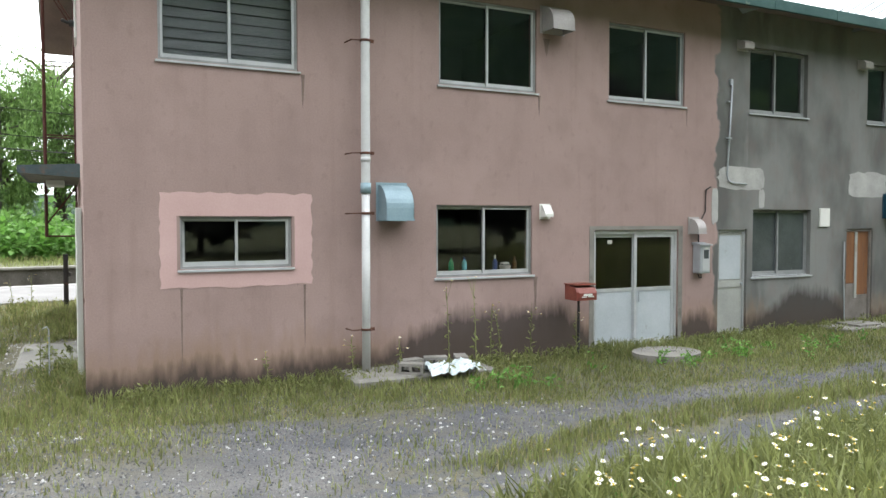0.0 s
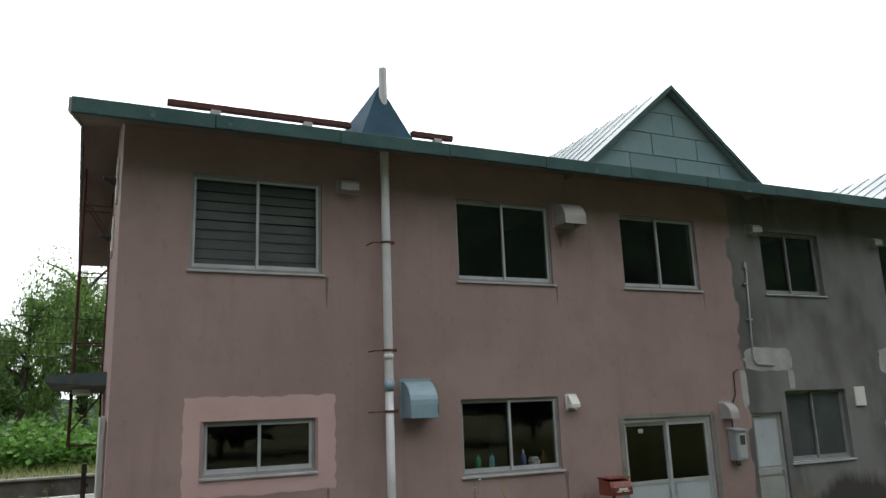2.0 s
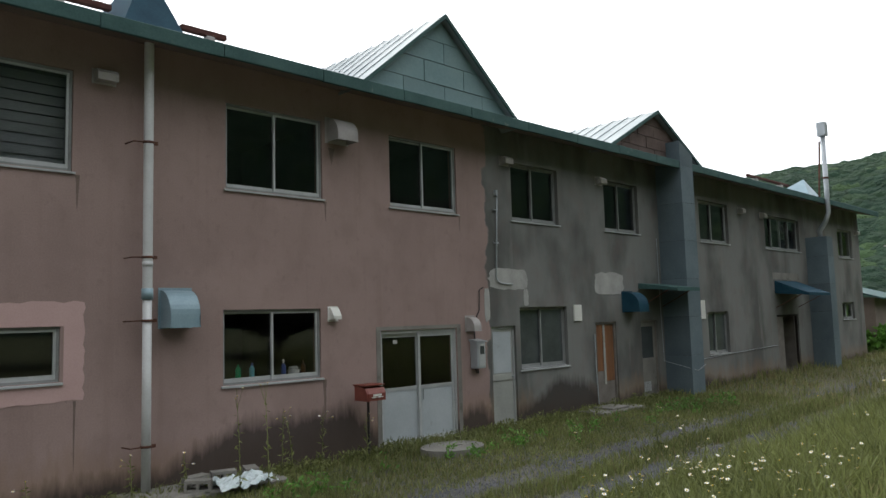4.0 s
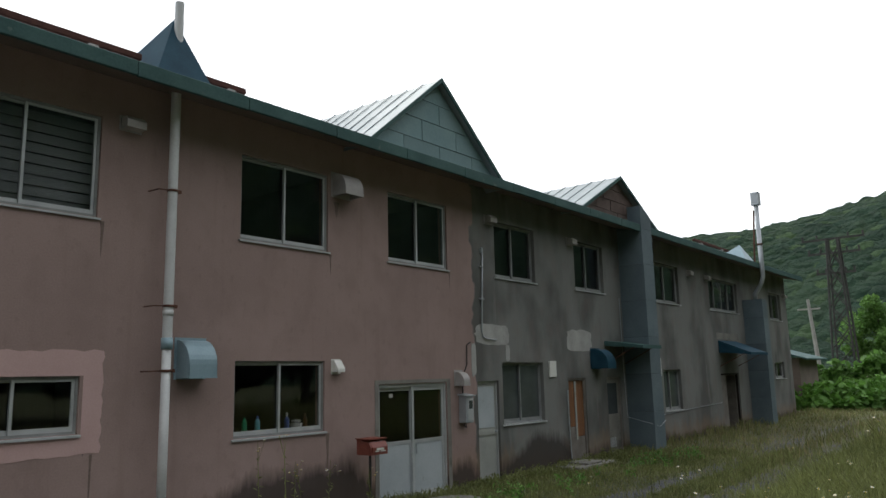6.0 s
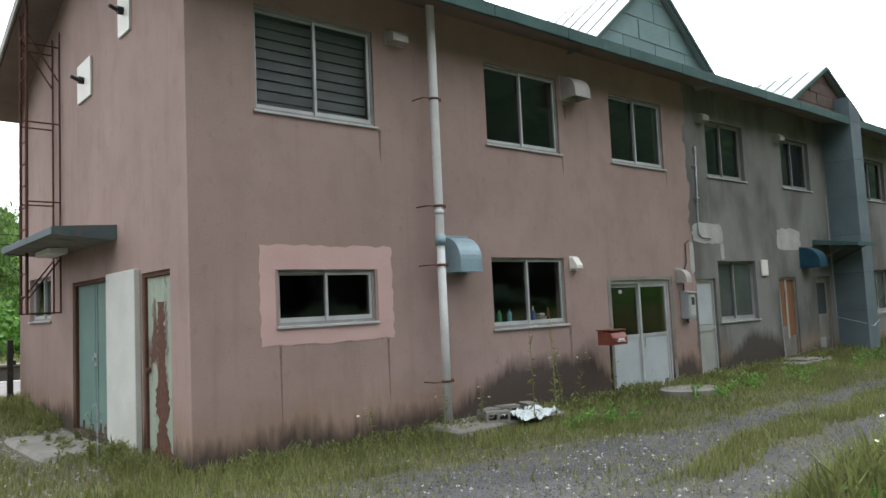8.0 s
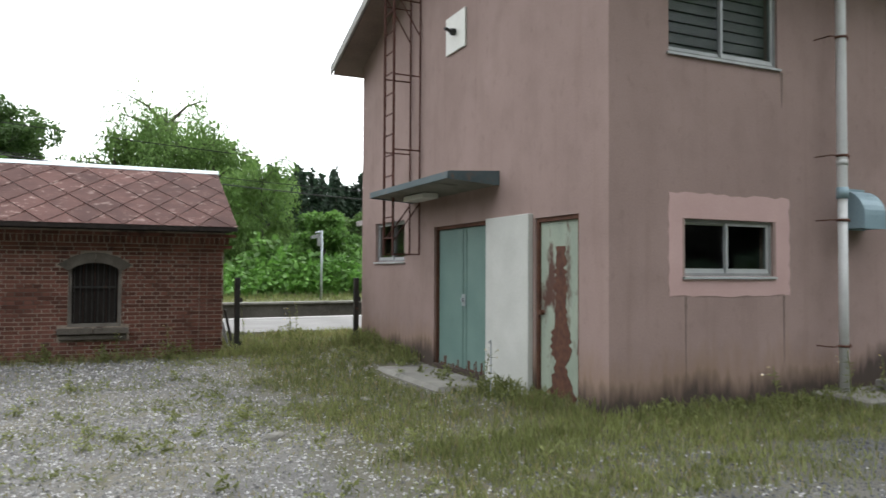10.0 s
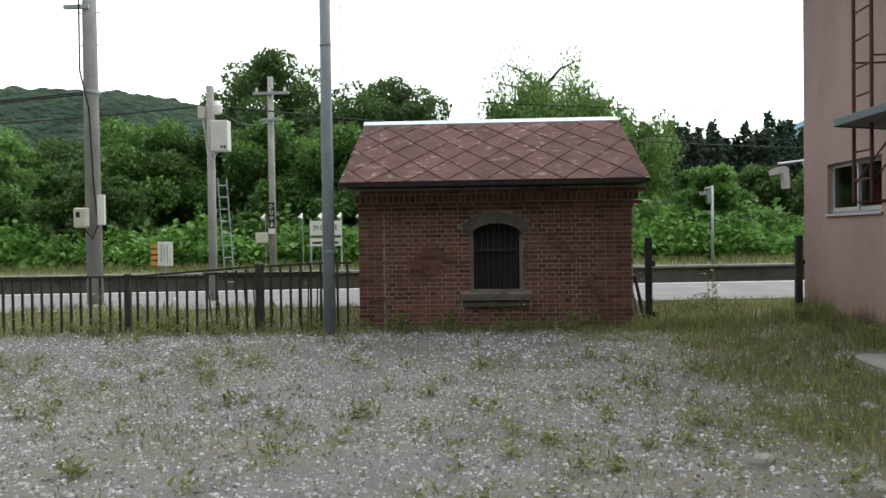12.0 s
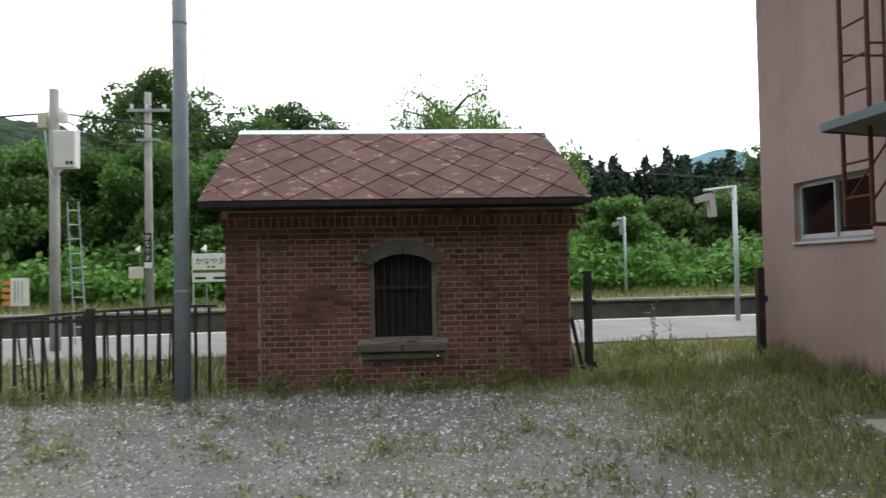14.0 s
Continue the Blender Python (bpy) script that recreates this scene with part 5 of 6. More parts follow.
for k in range(5):
    part("bar", Geo().tube([(-2.64 + 0.005 * k, 7.68 + 0.05 * k, 0.5 - 0.05 * k), (-2.5 + 0.012 * k, 7.7 + 0.05 * k, -0.1)], 0.01, 6), STEEL, leaf)
gp = thing("yard_pole", (-7.15, 6.72, -0.1), "tall grey painted steel pole by the fence", "pole")
part("shaft", Geo().tube([(-7.15, 6.72, -0.4), (-7.15, 6.72, 3.0), (-7.15, 6.72, 9.5)], [0.088, 0.082, 0.07], 20), POLEGREY, gp, round_shade=True)
for z in (1.15, 2.6, 4.1):
    part("band", Geo().tube([(-7.15, 6.72, z), (-7.15, 6.72, z + 0.02)], 0.088, 20), POLEGREY, gp)
part("wire", Geo().tube([(-7.03, 6.72, 9.2), (-6.98, 6.72, 6.0), (-6.9, 6.76, 3.3)], 0.006, 5), WIRE, gp)

# ---- poles of the railway ----
def pole(x, y, top, r0, r1, label):
    t = thing("utility_pole", (x, y, -0.1), label, "utility pole", "railway poles")
    part("shaft", Geo().tube([(x, y, -0.5), (x, y, top)], [r0, r1], 16), POLECON, t, round_shade=True)
    return t


p1 = pole(-13.37, 11.9, 10.5, 0.17, 0.13, "concrete utility pole with meter case and cables")
case = part("meter_case", Geo().box(-13.63, -13.35, 11.53, 11.72, 1.64, 2.07, 0.03), BEIGE, p1, "beige meter case")
part("meter_window", Geo().box(-13.56, -13.48, 11.525, 11.529, 1.86, 1.98), BLACK, case)
part("board", Geo().box(-13.19, -13.03, 11.7, 11.78, 1.70, 2.35, 0.01), WHITE, p1)
part("cable", Geo().tube([(-13.5, 11.72, 8.5), (-13.5, 11.7, 5.0), (-13.32, 11.7, 4.2), (-13.25, 11.7, 2.6), (-13.18, 11.72, 1.7), (-13.3, 11.7, 1.4), (-13.5, 11.7, 1.65)], 0.018, 6), WIRE, p1)
part("band", Geo().tube([(-13.35, 11.9, 4.55), (-13.35, 11.9, 4.62)], 0.175, 14), STEEL, p1)
for z in (5.6, 6.3, 7.3):
    part("step_bolt", Geo().tube([(-13.6, 11.9, z), (-13.1, 11.9, z)], 0.012, 5), STEEL, p1)
part("insulator_arm", Geo().box(-13.85, -13.3, 11.72, 11.8, 6.35, 6.43), STEEL, p1)
p2 = pole(-10.97, 12.52, 4.78, 0.095, 0.085, "concrete pole with grey equipment box and lamp")
eb = part("equipment_box", Geo().box(-10.88, -10.5, 12.25, 12.5, 3.30, 3.98, 0.015), WHITE, p2, "off-white equipment box")
part("mark", Geo().box(-10.66, -10.61, 12.246, 12.249, 3.36, 3.42).box(-10.59, -10.54, 12.246, 12.249, 3.36, 3.42), BLACK, eb)
part("small_box", Geo().box(-11.22, -11.07, 12.4, 12.55, 4.05, 4.32, 0.01), BEIGE, p2)
part("lamp", Geo().tube([(-10.8, 12.45, 4.42), (-10.77, 12.42, 4.3), (-10.76, 12.4, 4.15)], [0.05, 0.1, 0.09], 12), WHITE, p2, "white lamp shade")
part("conduit", Geo().tube([(-11.12, 12.45, 4.05), (-11.07, 12.42, 3.8), (-11.02, 12.4, 3.3), (-10.89, 12.35, 3.12), (-10.76, 12.4, 3.3)], 0.015, 6), STEEL, p2)
p3 = pole(-13.02, 24.6, 7.6, 0.15, 0.11, "tall concrete pole carrying the station name")
part("cross_arm", Geo().box(-13.67, -12.27, 24.4, 24.5, 6.9, 7.0), STEEL, p3)
part("cross_arm", Geo().box(-13.37, -12.57, 24.4, 24.5, 5.9, 5.98), STEEL, p3)
for x in (-13.52, -13.02, -12.42):
    part("insulator", Geo().tube([(x, 24.45, 7.0), (x, 24.45, 7.16)], 0.05, 8), WHITE, p3)
part("case", Geo().box(-13.62, -13.17, 24.3, 24.5, 1.2, 1.6, 0.02), BEIGE, p3)
plate = part("name_plate", Geo().box(-13.13, -12.89, 24.40, 24.44, 1.75, 2.75), BLACK, p3, "narrow black plate with white characters")


def words(text, x, y, z, size, mat, parent, name="lettering"):
    cu = bpy.data.curves.new(name, "FONT")
    cu.body, cu.size, cu.align_x, cu.extrude = text, size, "CENTER", 0.002
    tmp = bpy.data.objects.new(name, cu)
    me = bpy.data.meshes.new_from_object(tmp)
    bpy.data.objects.remove(tmp)
    me.transform(Matrix.Translation((x, y, z)) @ Matrix.Rotation(math.pi / 2, 4, "X"))
    me.materials.clear()
    me.materials.append(mat)
    ob = new(name, me)
    return under(ob, parent)


for k, ch in enumerate("かなやま"):
    words(ch, -13.01, 24.395, 2.53 - 0.235 * k, 0.21, WHITE, plate)
part("foot_plate", Geo().box(-13.13, -12.89, 24.40, 24.44, 1.55, 1.748), WHITE, p3)

sign = thing("station_sign", (-10.8, 23.9, 0), "white station name board on two legs", "sign")
for x in (-11.38, -10.22):
    part("leg", Geo().box(x - 0.03, x + 0.03, 23.9, 23.96, -0.1, 2.1), POLECON, sign)
brd = part("board", Geo().box(-11.4, -10.2, 23.84, 23.89, 1.05, 2.0, 0.01), WHITE, sign)
words("かなやま", -10.8, 23.835, 1.66, 0.25, BLACK, brd)
part("band", Geo().box(-11.38, -10.22, 23.832, 23.838, 1.36, 1.46), LEAFMID, brd, "green line across the board")
part("bars", Geo().box(-11.3, -10.95, 23.832, 23.838, 1.14, 1.22).box(-10.7, -10.32, 23.832, 23.838, 1.14, 1.22).box(-10.9, -10.82, 23.832, 23.838, 1.52, 1.58).box(-10.75, -10.65, 23.832, 23.838, 1.52, 1.58), BLACK, brd)
for x in (-13.3, -11.85, -11.1, -10.35, -9.6):
    t = thing("platform_light", (x, 24.5, 2.0), "small white lamp shade on a thin wire post", "lamp", "lamps over the name board")
    part("shade", Geo().tube([(x, 24.5, 2.32), (x, 24.48, 2.26), (x - 0.06, 24.4, 2.12)], [0.02, 0.05, 0.1], 10), WHITE, t)
    part("stem", Geo().tube([(x + 0.02, 24.52, -0.0), (x + 0.02, 24.52, 2.3)], 0.015, 6), STEEL, t)
osn = thing("notice_sign", (-17.45, 21.7, 0.0), "white notice board with orange bands", "sign")
part("board", Geo().box(-17.6, -17, 24.6, 24.64, 0.35, 1.3, 0.008), WHITE, osn)
for k in range(4):
    part("band", Geo().box(-17.87 + 0.0, -17.6, 24.6, 24.64, 0.38 + 0.23 * k, 0.52 + 0.23 * k), ORANGE, osn)
part("bars", Geo().box(-17.47, -17.43, 24.594, 24.599, 0.5, 1.2).box(-17.35, -17.32, 24.594, 24.599, 0.6, 1.2).box(-17.23, -17.2, 24.594, 24.599, 0.45, 1.2), POLEGREY, osn)
part("leg", Geo().box(-17.35, -17.29, 24.645, 24.7, -0.2, 0.8), STEEL, osn)
lean = thing("step_ladder", (-11.2, 14.1, -0.1), "steel ladder leaning behind the equipment pole", "ladder")
for dx in (0.0, 0.22):
    part("rail", Geo().tube([(-11.4 + dx, 14.1, 2.85), (-11.05 + dx, 13.6, -0.08)], 0.016, 6), POLEGREY, lean)
for k in range(9):
    s = 0.06 + 0.1 * k
    part("rung", Geo().tube([(-11.4 + 0.35 * s, 14.1 - 0.5 * s, 2.85 - 2.93 * s), (-11.18 + 0.35 * s, 14.1 - 0.5 * s, 2.85 - 2.93 * s)], 0.012, 5), STEEL, lean)
for (x, y, base, top, arm) in ((4.9, 28.5, 0.05, 3.35, -0.1), (3.4, 15.6, -0.05, 3.2, -0.55)):
    t = thing("street_lamp", (x, y, base), "pale steel platform lamp with a rusty hood on an arm", "lamp", "platform lamps")
    part("pole", Geo().tube([(x, y, base - 0.2), (x, y, top)], 0.055, 12), STEEL, t, round_shade=True)
    part("arm", Geo().tube([(x, y, top - 0.03), (x + arm - 0.25, y - 0.1, top - 0.12)], 0.03, 8).tube([(x, y, top - 0.4), (x - 0.16, y - 0.03, top - 0.1)], 0.02, 6), STEEL, t)
    part("hood", Geo().prism([(x + arm - 0.45, top - 0.28), (x + arm - 0.1, top - 0.18), (x + arm - 0.02, top - 0.24), (x + arm + 0.02, top - 0.75), (x + arm - 0.12, top - 0.75), (x + arm - 0.16, top - 0.36), (x + arm - 0.42, top - 0.42)], "y", y - 0.2, y + 0.0), PALEHOOD if arm < -0.3 else DARKALU, t)

TURN = Matrix.Rotation(radians(6.5), 4, "Z")
SHIFT = Matrix.Translation((-5, 0, 0)) @ TURN
tagged(part("platform_near", Geo(SHIFT).box(-40, 60, 11.0, 16.3, -0.6, -0.015), PAVE, None), "pale asphalt platform beyond the fence", "platform", kind="structure")
tagged(part("platform_line", Geo(SHIFT).box(-40, 60, 16.0, 16.12, -0.0145, -0.008), WHITE, None), "white line along the platform edge", "line", kind="structure")
far = tagged(part("platform_far", Geo(SHIFT).box(-60, 80, 24.3, 24.75, -1.3, 0.02), PLATWALL, None), "dark stained wall of the far platform", "platform", kind="structure")
for k in range(50):
    a = -30 + 1.6 * k
    part("coping_stone", Geo(SHIFT).box(a, a + 1.585, 24.18, 24.8, 0.021, 0.11, 0.012), CONCRETE, far)

# wires
def sagging(name, a, b, sag, r=0.012):
    pts = []
    for k in range(13):
        s = k / 12
        p = Vector(a).lerp(Vector(b), s)
        p.z -= sag * 4 * s * (1 - s)
        pts.append(p)
    single(name, Geo().tube(pts, r, 5), WIRE, "thin black overhead cable between poles", "cable", "overhead cables")


sagging("overhead_cable", (-13.35, 11.9, 4.6), (-30, 11, 4.2), 0.3, 0.02)
sagging("overhead_cable", (-13.35, 11.9, 4.55), (-30, 8, 3.6), 0.3, 0.02)
sagging("overhead_cable", (-30, 14, 4.2), (-10.97, 12.52, 4.35), 0.25, 0.018)
sagging("overhead_cable", (-10.97, 12.52, 4.35), (-13.02, 24.5, 5.9), 0.3, 0.015)
sagging("overhead_cable", (-10.97, 12.52, 4.35), (30, 40, 6.4), 0.8, 0.018)
sagging("overhead_cable", (-13.02, 24.5, 7.1), (45, 33, 7.2), 1.0, 0.015)
sagging("overhead_cable", (-13.02, 24.5, 6.0), (45, 33, 6.2), 1.0, 0.015)
for k in range(4):
    sagging("overhead_cable", (-40, 16 + 0.8 * k, 10.8 + 0.5 * k), (8, 19 + 0.8 * k, 9.3 + 0.6 * k), 0.6, 0.01)
sagging("overhead_cable", (-13.07, 24.5, 5.6), (-8.2, 30, 1.2), 0.0, 0.012)

# ---- small things at the foot of the front wall ----
pad = thing("concrete_pad", (4.0, -0.6, 0.0), "low broken concrete pad under the flue pipe", "pad")
part("slab", Geo().box(2.85, 4.75, -0.75, -0.005, -0.3, 0.06, 0.03), CONCRETE, pad)
for x, y, r in ((3.72, -0.36, 12), (4.08, -0.34, -18), (4.42, -0.4, 70), (3.62, -0.62, -35)):
    m = pose(x, y, 0.06, 0, 0, r) @ Matrix.Diagonal((0.78, 0.9, 0.85, 1))
    g = Geo(m)
    g.box(-0.19, 0.19, -0.09, 0.09, 0.0, 0.03).box(-0.19, 0.19, -0.09, 0.09, 0.11, 0.15).box(-0.19, -0.15, -0.09, 0.09, 0.03, 0.11).box(0.15, 0.19, -0.09, 0.09, 0.03, 0.11).box(-0.02, 0.02, -0.09, 0.09, 0.03, 0.11)
    single("concrete_block", g, CONCRETE, "loose hollow concrete block on the pad", "block", "loose blocks")
rnd = random.Random(3)
sv, sf, N = [], [], 16
for j in range(N):
    for i in range(N):
        u, v = i / (N - 1) - 0.5, j / (N - 1) - 0.5
        edge = 1 + 0.2 * noise.noise((u * 3, v * 3, 5))
        sv.append((4.12 + u * 0.72 * edge, -0.72 + v * 0.5 * edge, 0.10 + 0.13 * abs(noise.noise((u * 5, v * 5, 1))) + 0.05 * rnd.random() - 0.08 * max(abs(u), abs(v))))
for j in range(N - 1):
    for i in range(N - 1):
        sf.append((j * N + i, j * N + i + 1, (j + 1) * N + i + 1, (j + 1) * N + i))
g = Geo().add(sv, sf)
sheet = single("plastic_sheeting", g, SHEET, "crumpled pale blue-white plastic sheet on rubble", "sheeting")
sol = sheet.modifiers.new("thick", "SOLIDIFY")
sol.thickness = 0.004
cov = [(7.45 + 0.52 * math.cos(2 * math.pi * k / 20), -0.95 + 0.42 * math.sin(2 * math.pi * k / 20)) for k in range(20)]
mh = thing("manhole_cover", (7.45, -0.95, 0.05), "round flat concrete cover in the weeds", "manhole cover")
part("disc", Geo().prism(cov, "z", -0.1, 0.085), CONCRETE, mh)
part("slot", Geo().box(7.35, 7.6, -1.0, -0.96, 0.086, 0.09), BLACK, mh)
for x0, x1, y0, z in ((6.8, 8.65, -0.35, 0.0), (9.4, 10.2, -0.3, -0.04), (22.0, 23.8, -0.5, 0.03)):
    t = thing("door_step", ((x0 + x1) / 2, y0, z), "worn concrete threshold before a doorway", "step", "thresholds")
    part("slab", Geo().box(x0, x1, y0, -0.008, z - 0.3, z + 0.02, 0.02), CONCRETE, t)
dr = thing("drain_cover", (12.6, -0.5, 0.0), "low square concrete drain box with loose lid", "drain")
part("box", Geo().box(11.7, 13.2, -0.75, -0.15, -0.3, 0.10, 0.02), CONCRETE, dr)
part("lid", Geo().box(12.1, 12.7, -0.7, -0.25, 0.102, 0.14, 0.01), CONCRETE, dr)
for x, y, s in ((-3.1, 1.15, 0.12), (-1.7, 2.5, 0.08), (-6.2, 6.95, 0.14), (-5.7, 7.0, 0.12), (-2.6, 0.6, 0.07)):
    t = single("stone", Geo(pose(x, y, ground_z(x, y) + 0.01, 8, 5, 40 * x)).box(-s, s, -s * 0.6, s * 0.6, -0.06, 0.02, s * 0.2), CONCRETE, "flat pale stone lying in the gravel", "stone", "loose stones")

# bottles and a basin on the sill inside the lower window
shelf = single("window_shelf", Geo().box(4.28, 5.77, 0.16, 0.42, 1.195, 1.225), WHITEWALL, "pale inside sill board under a window", "shelf")
SOAP = {"blue": material("pale_blue_plastic", (0.15, 0.38, 0.5), (0.2, 0.45, 0.55), 0.4, 3, 30, 0.0), "green": material("green_plastic", (0.02, 0.30, 0.14), (0.03, 0.36, 0.18), 0.4, 3, 30, 0.0),
        "teal": material("teal_plastic", (0.12, 0.40, 0.45), (0.16, 0.46, 0.5), 0.4, 3, 30, 0.0), "navy": material("dark_blue_plastic", (0.05, 0.09, 0.3), (0.08, 0.12, 0.36), 0.4, 3, 30, 0.0)}
for x, key, h in ((4.37, "blue", 0.2), (4.62, "green", 0.2), (4.83, "teal", 0.21), (5.33, "navy", 0.23)):
    t = thing("bottle", (x, 0.27, 1.225), key + " plastic detergent bottle on the sill", "bottle", "bottles on the sill")
    part("body", Geo().tube([(x, 0.27, 1.225), (x, 0.27, 1.235), (x, 0.27, 1.36), (x, 0.27, 1.40)], [0.03, 0.036, 0.036, 0.014], 14), SOAP[key], t, round_shade=True)
    part("cap", Geo().tube([(x, 0.27, 1.40), (x, 0.27, 1.225 + h)], 0.014, 10), WHITE if key == "navy" else SOAP["green" if key == "green" else "navy"], t)
t = thing("wash_basin", (5.5, 0.27, 1.225), "small white plastic basin with cloths", "basin")
part("bowl", Geo().tube([(5.5, 0.27, 1.225), (5.5, 0.27, 1.30)], [0.07, 0.09], 16), WHITE, t)
part("cloth", Geo().box(5.43, 5.56, 0.22, 0.32, 1.301, 1.35, 0.02), WHITEWALL, t)
t = thing("bottle", (5.66, 0.27, 1.225), "brown glass bottle on the sill", "bottle", "bottles on the sill")
part("body", Geo().tube([(5.66, 0.27, 1.225), (5.66, 0.27, 1.35), (5.66, 0.27, 1.38), (5.66, 0.27, 1.43)], [0.035, 0.035, 0.015, 0.013], 12), ORANGEWOOD, t, round_shade=True)
t = thing("door_panel", (4.4, 0.72, 0), "pale green panel standing in the dim room", "panel")
part("panel", Geo().box(4.25, 4.58, 0.7, 0.74, 0.001, 1.95), BLUEHOOD, t)

hut = thing("garden_hut", (34.7, 2.0, 0.4), "small plastered hut with a green metal roof", "hut")
part("wall", Geo().box(33.2, 36.2, 0.5, 3.6, -0.1, 2.35), SOFFIT, hut)
part("roof", Geo().prism([(0.1, 2.32), (2.05, 2.9), (4.0, 2.32), (4.0, 2.26), (2.05, 2.83), (0.1, 2.26)], "x", 32.9, 36.5), GREENMETAL, hut)
part("door", Geo().box(33.18, 33.2, 1.2, 2.0, 0.4, 2.1), DARKWOOD, hut)
t = thing("utility_pole", (52.1, 3.9, 0.1), "distant leaning weathered pole below the hillside", "utility pole")
part("shaft", Geo().tube([(52.1, 3.9, -0.3), (52.0, 4.3, 6.4)], [0.16, 0.1], 8), POLECON, t)
part("cross_arm", Geo().box(51.95, 52.05, 3.6, 5.0, 5.7, 5.8), POLECON, t)
py = thing("lattice_pylon", (67, 5.4, 0.1), "dark weathered lattice pylon with cross arms before the hill", "pylon")
for dx in (-0.9, 0.9):
    for dy in (-0.9, 0.9):
        part("leg", Geo().tube([(67 + dx, 5.4 + dy, -0.3), (67 + dx * 0.45, 5.4 + dy * 0.45, 12.6)], 0.09, 6), PYLON, py)
for k in range(7):
    a, b = 1 - 0.55 * (1.7 * k) / 12.6, 1 - 0.55 * (1.7 * (k + 1)) / 12.6
    for sx in (-1, 1):
        part("brace", Geo().tube([(67 + 0.9 * sx * a, 5.4 - 0.9 * a, 1.7 * k), (67 + 0.9 * sx * b, 5.4 + 0.9 * b, 1.7 * k + 1.7)], 0.05, 5).tube([(67 + 0.9 * sx * a, 5.4 + 0.9 * a, 1.7 * k), (67 + 0.9 * sx * b, 5.4 - 0.9 * b, 1.7 * k + 1.7)], 0.05, 5), PYLON, py)
for z, w in ((12.5, 2.4), (11.3, 2.0), (9.6, 1.5)):
    part("cross_arm", Geo().box(66.92, 67.08, 5.4 - w, 5.4 + w, z, z + 0.16), PYLON, py)
    for q in (-w + 0.1, -w * 0.5, w * 0.5, w - 0.1):
        part("insulator", Geo().tube([(67, 5.4 + q, z + 0.16), (67, 5.4 + q, z + 0.5)], 0.08, 6), PYLON, py)

# ---- hills ----
def elevation(az):
    """How high the wooded skyline stands, in degrees, by compass angle from +y towards +x."""
    az = (az + 180) % 360 - 180
    # Skyline behind the yard is unseen, raised to darken windows and front wall.
    knots = [(-180, 27), (-135, 25), (-105, 15), (-75, 10), (-45, 9.8), (-34, 10.5), (-24, 10.2), (-15, 9.2), (-8, 6), (-2, 2.2), (30, 2.2), (48, 6), (60, 8.9), (66, 9.7), (70, 10.1), (75, 10.5), (82, 11.4), (100, 13.5), (135, 24), (180, 27)]
    for (a, e), (b, f) in zip(knots, knots[1:]):
        if a <= az <= b:
            return e + (f - e) * (az - a) / (b - a)
    return 9


hv, hf = [], []
NA, NR = 1440, 72
for i in range(NA):
    az = 360 * i / NA
    top = math.tan(radians(elevation(az) + 0.5 * noise.noise((math.sin(radians(az)) * 6, math.cos(radians(az)) * 6, 2)))) * 380
    for j in range(NR):
        s = j / (NR - 1)
        r = 210 + 190 * s
        x, y = r * math.sin(radians(az)), r * math.cos(radians(az))
        fold = noise.noise((x * 0.02, y * 0.02, 0))
        z = top * smooth(0, 0.92, s) * (1 + 0.08 * fold * (1 - s))
        z += (2.8 * abs(noise.noise((x * 0.09, y * 0.09, z * 0.09))) + 2.2 * abs(noise.noise((x * 0.2, y * 0.2, z * 0.2)))) * min(1, top / 25)
        hv.append((x, y, z - 2))
for i in range(NA):
    for j in range(NR - 1):
        a, b = i * NR + j, ((i + 1) % NA) * NR + j
        hf.append((a, b, b + 1, a + 1))
tagged(mesh_object("hill_backdrop", hv, hf, HILL, smooth_shade=True), "dark green wooded hills, raised on the unseen side to block sky", "hills", kind="structure")
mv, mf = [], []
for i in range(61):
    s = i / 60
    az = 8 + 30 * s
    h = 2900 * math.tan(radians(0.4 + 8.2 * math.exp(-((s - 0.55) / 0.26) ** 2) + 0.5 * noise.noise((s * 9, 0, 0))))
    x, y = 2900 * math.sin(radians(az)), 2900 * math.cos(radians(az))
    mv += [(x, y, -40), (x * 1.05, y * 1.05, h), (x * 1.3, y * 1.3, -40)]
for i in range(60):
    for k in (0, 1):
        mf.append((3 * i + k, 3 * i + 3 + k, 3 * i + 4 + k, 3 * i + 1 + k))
tagged(mesh_object("mountain_backdrop", mv, mf, FARHILL, smooth_shade=True), "far mountain down the valley, haze painted in as pale blue", "mountain", kind="structure")

# ---- leaves, trees, bushes ----
rng = np.random.default_rng(4)


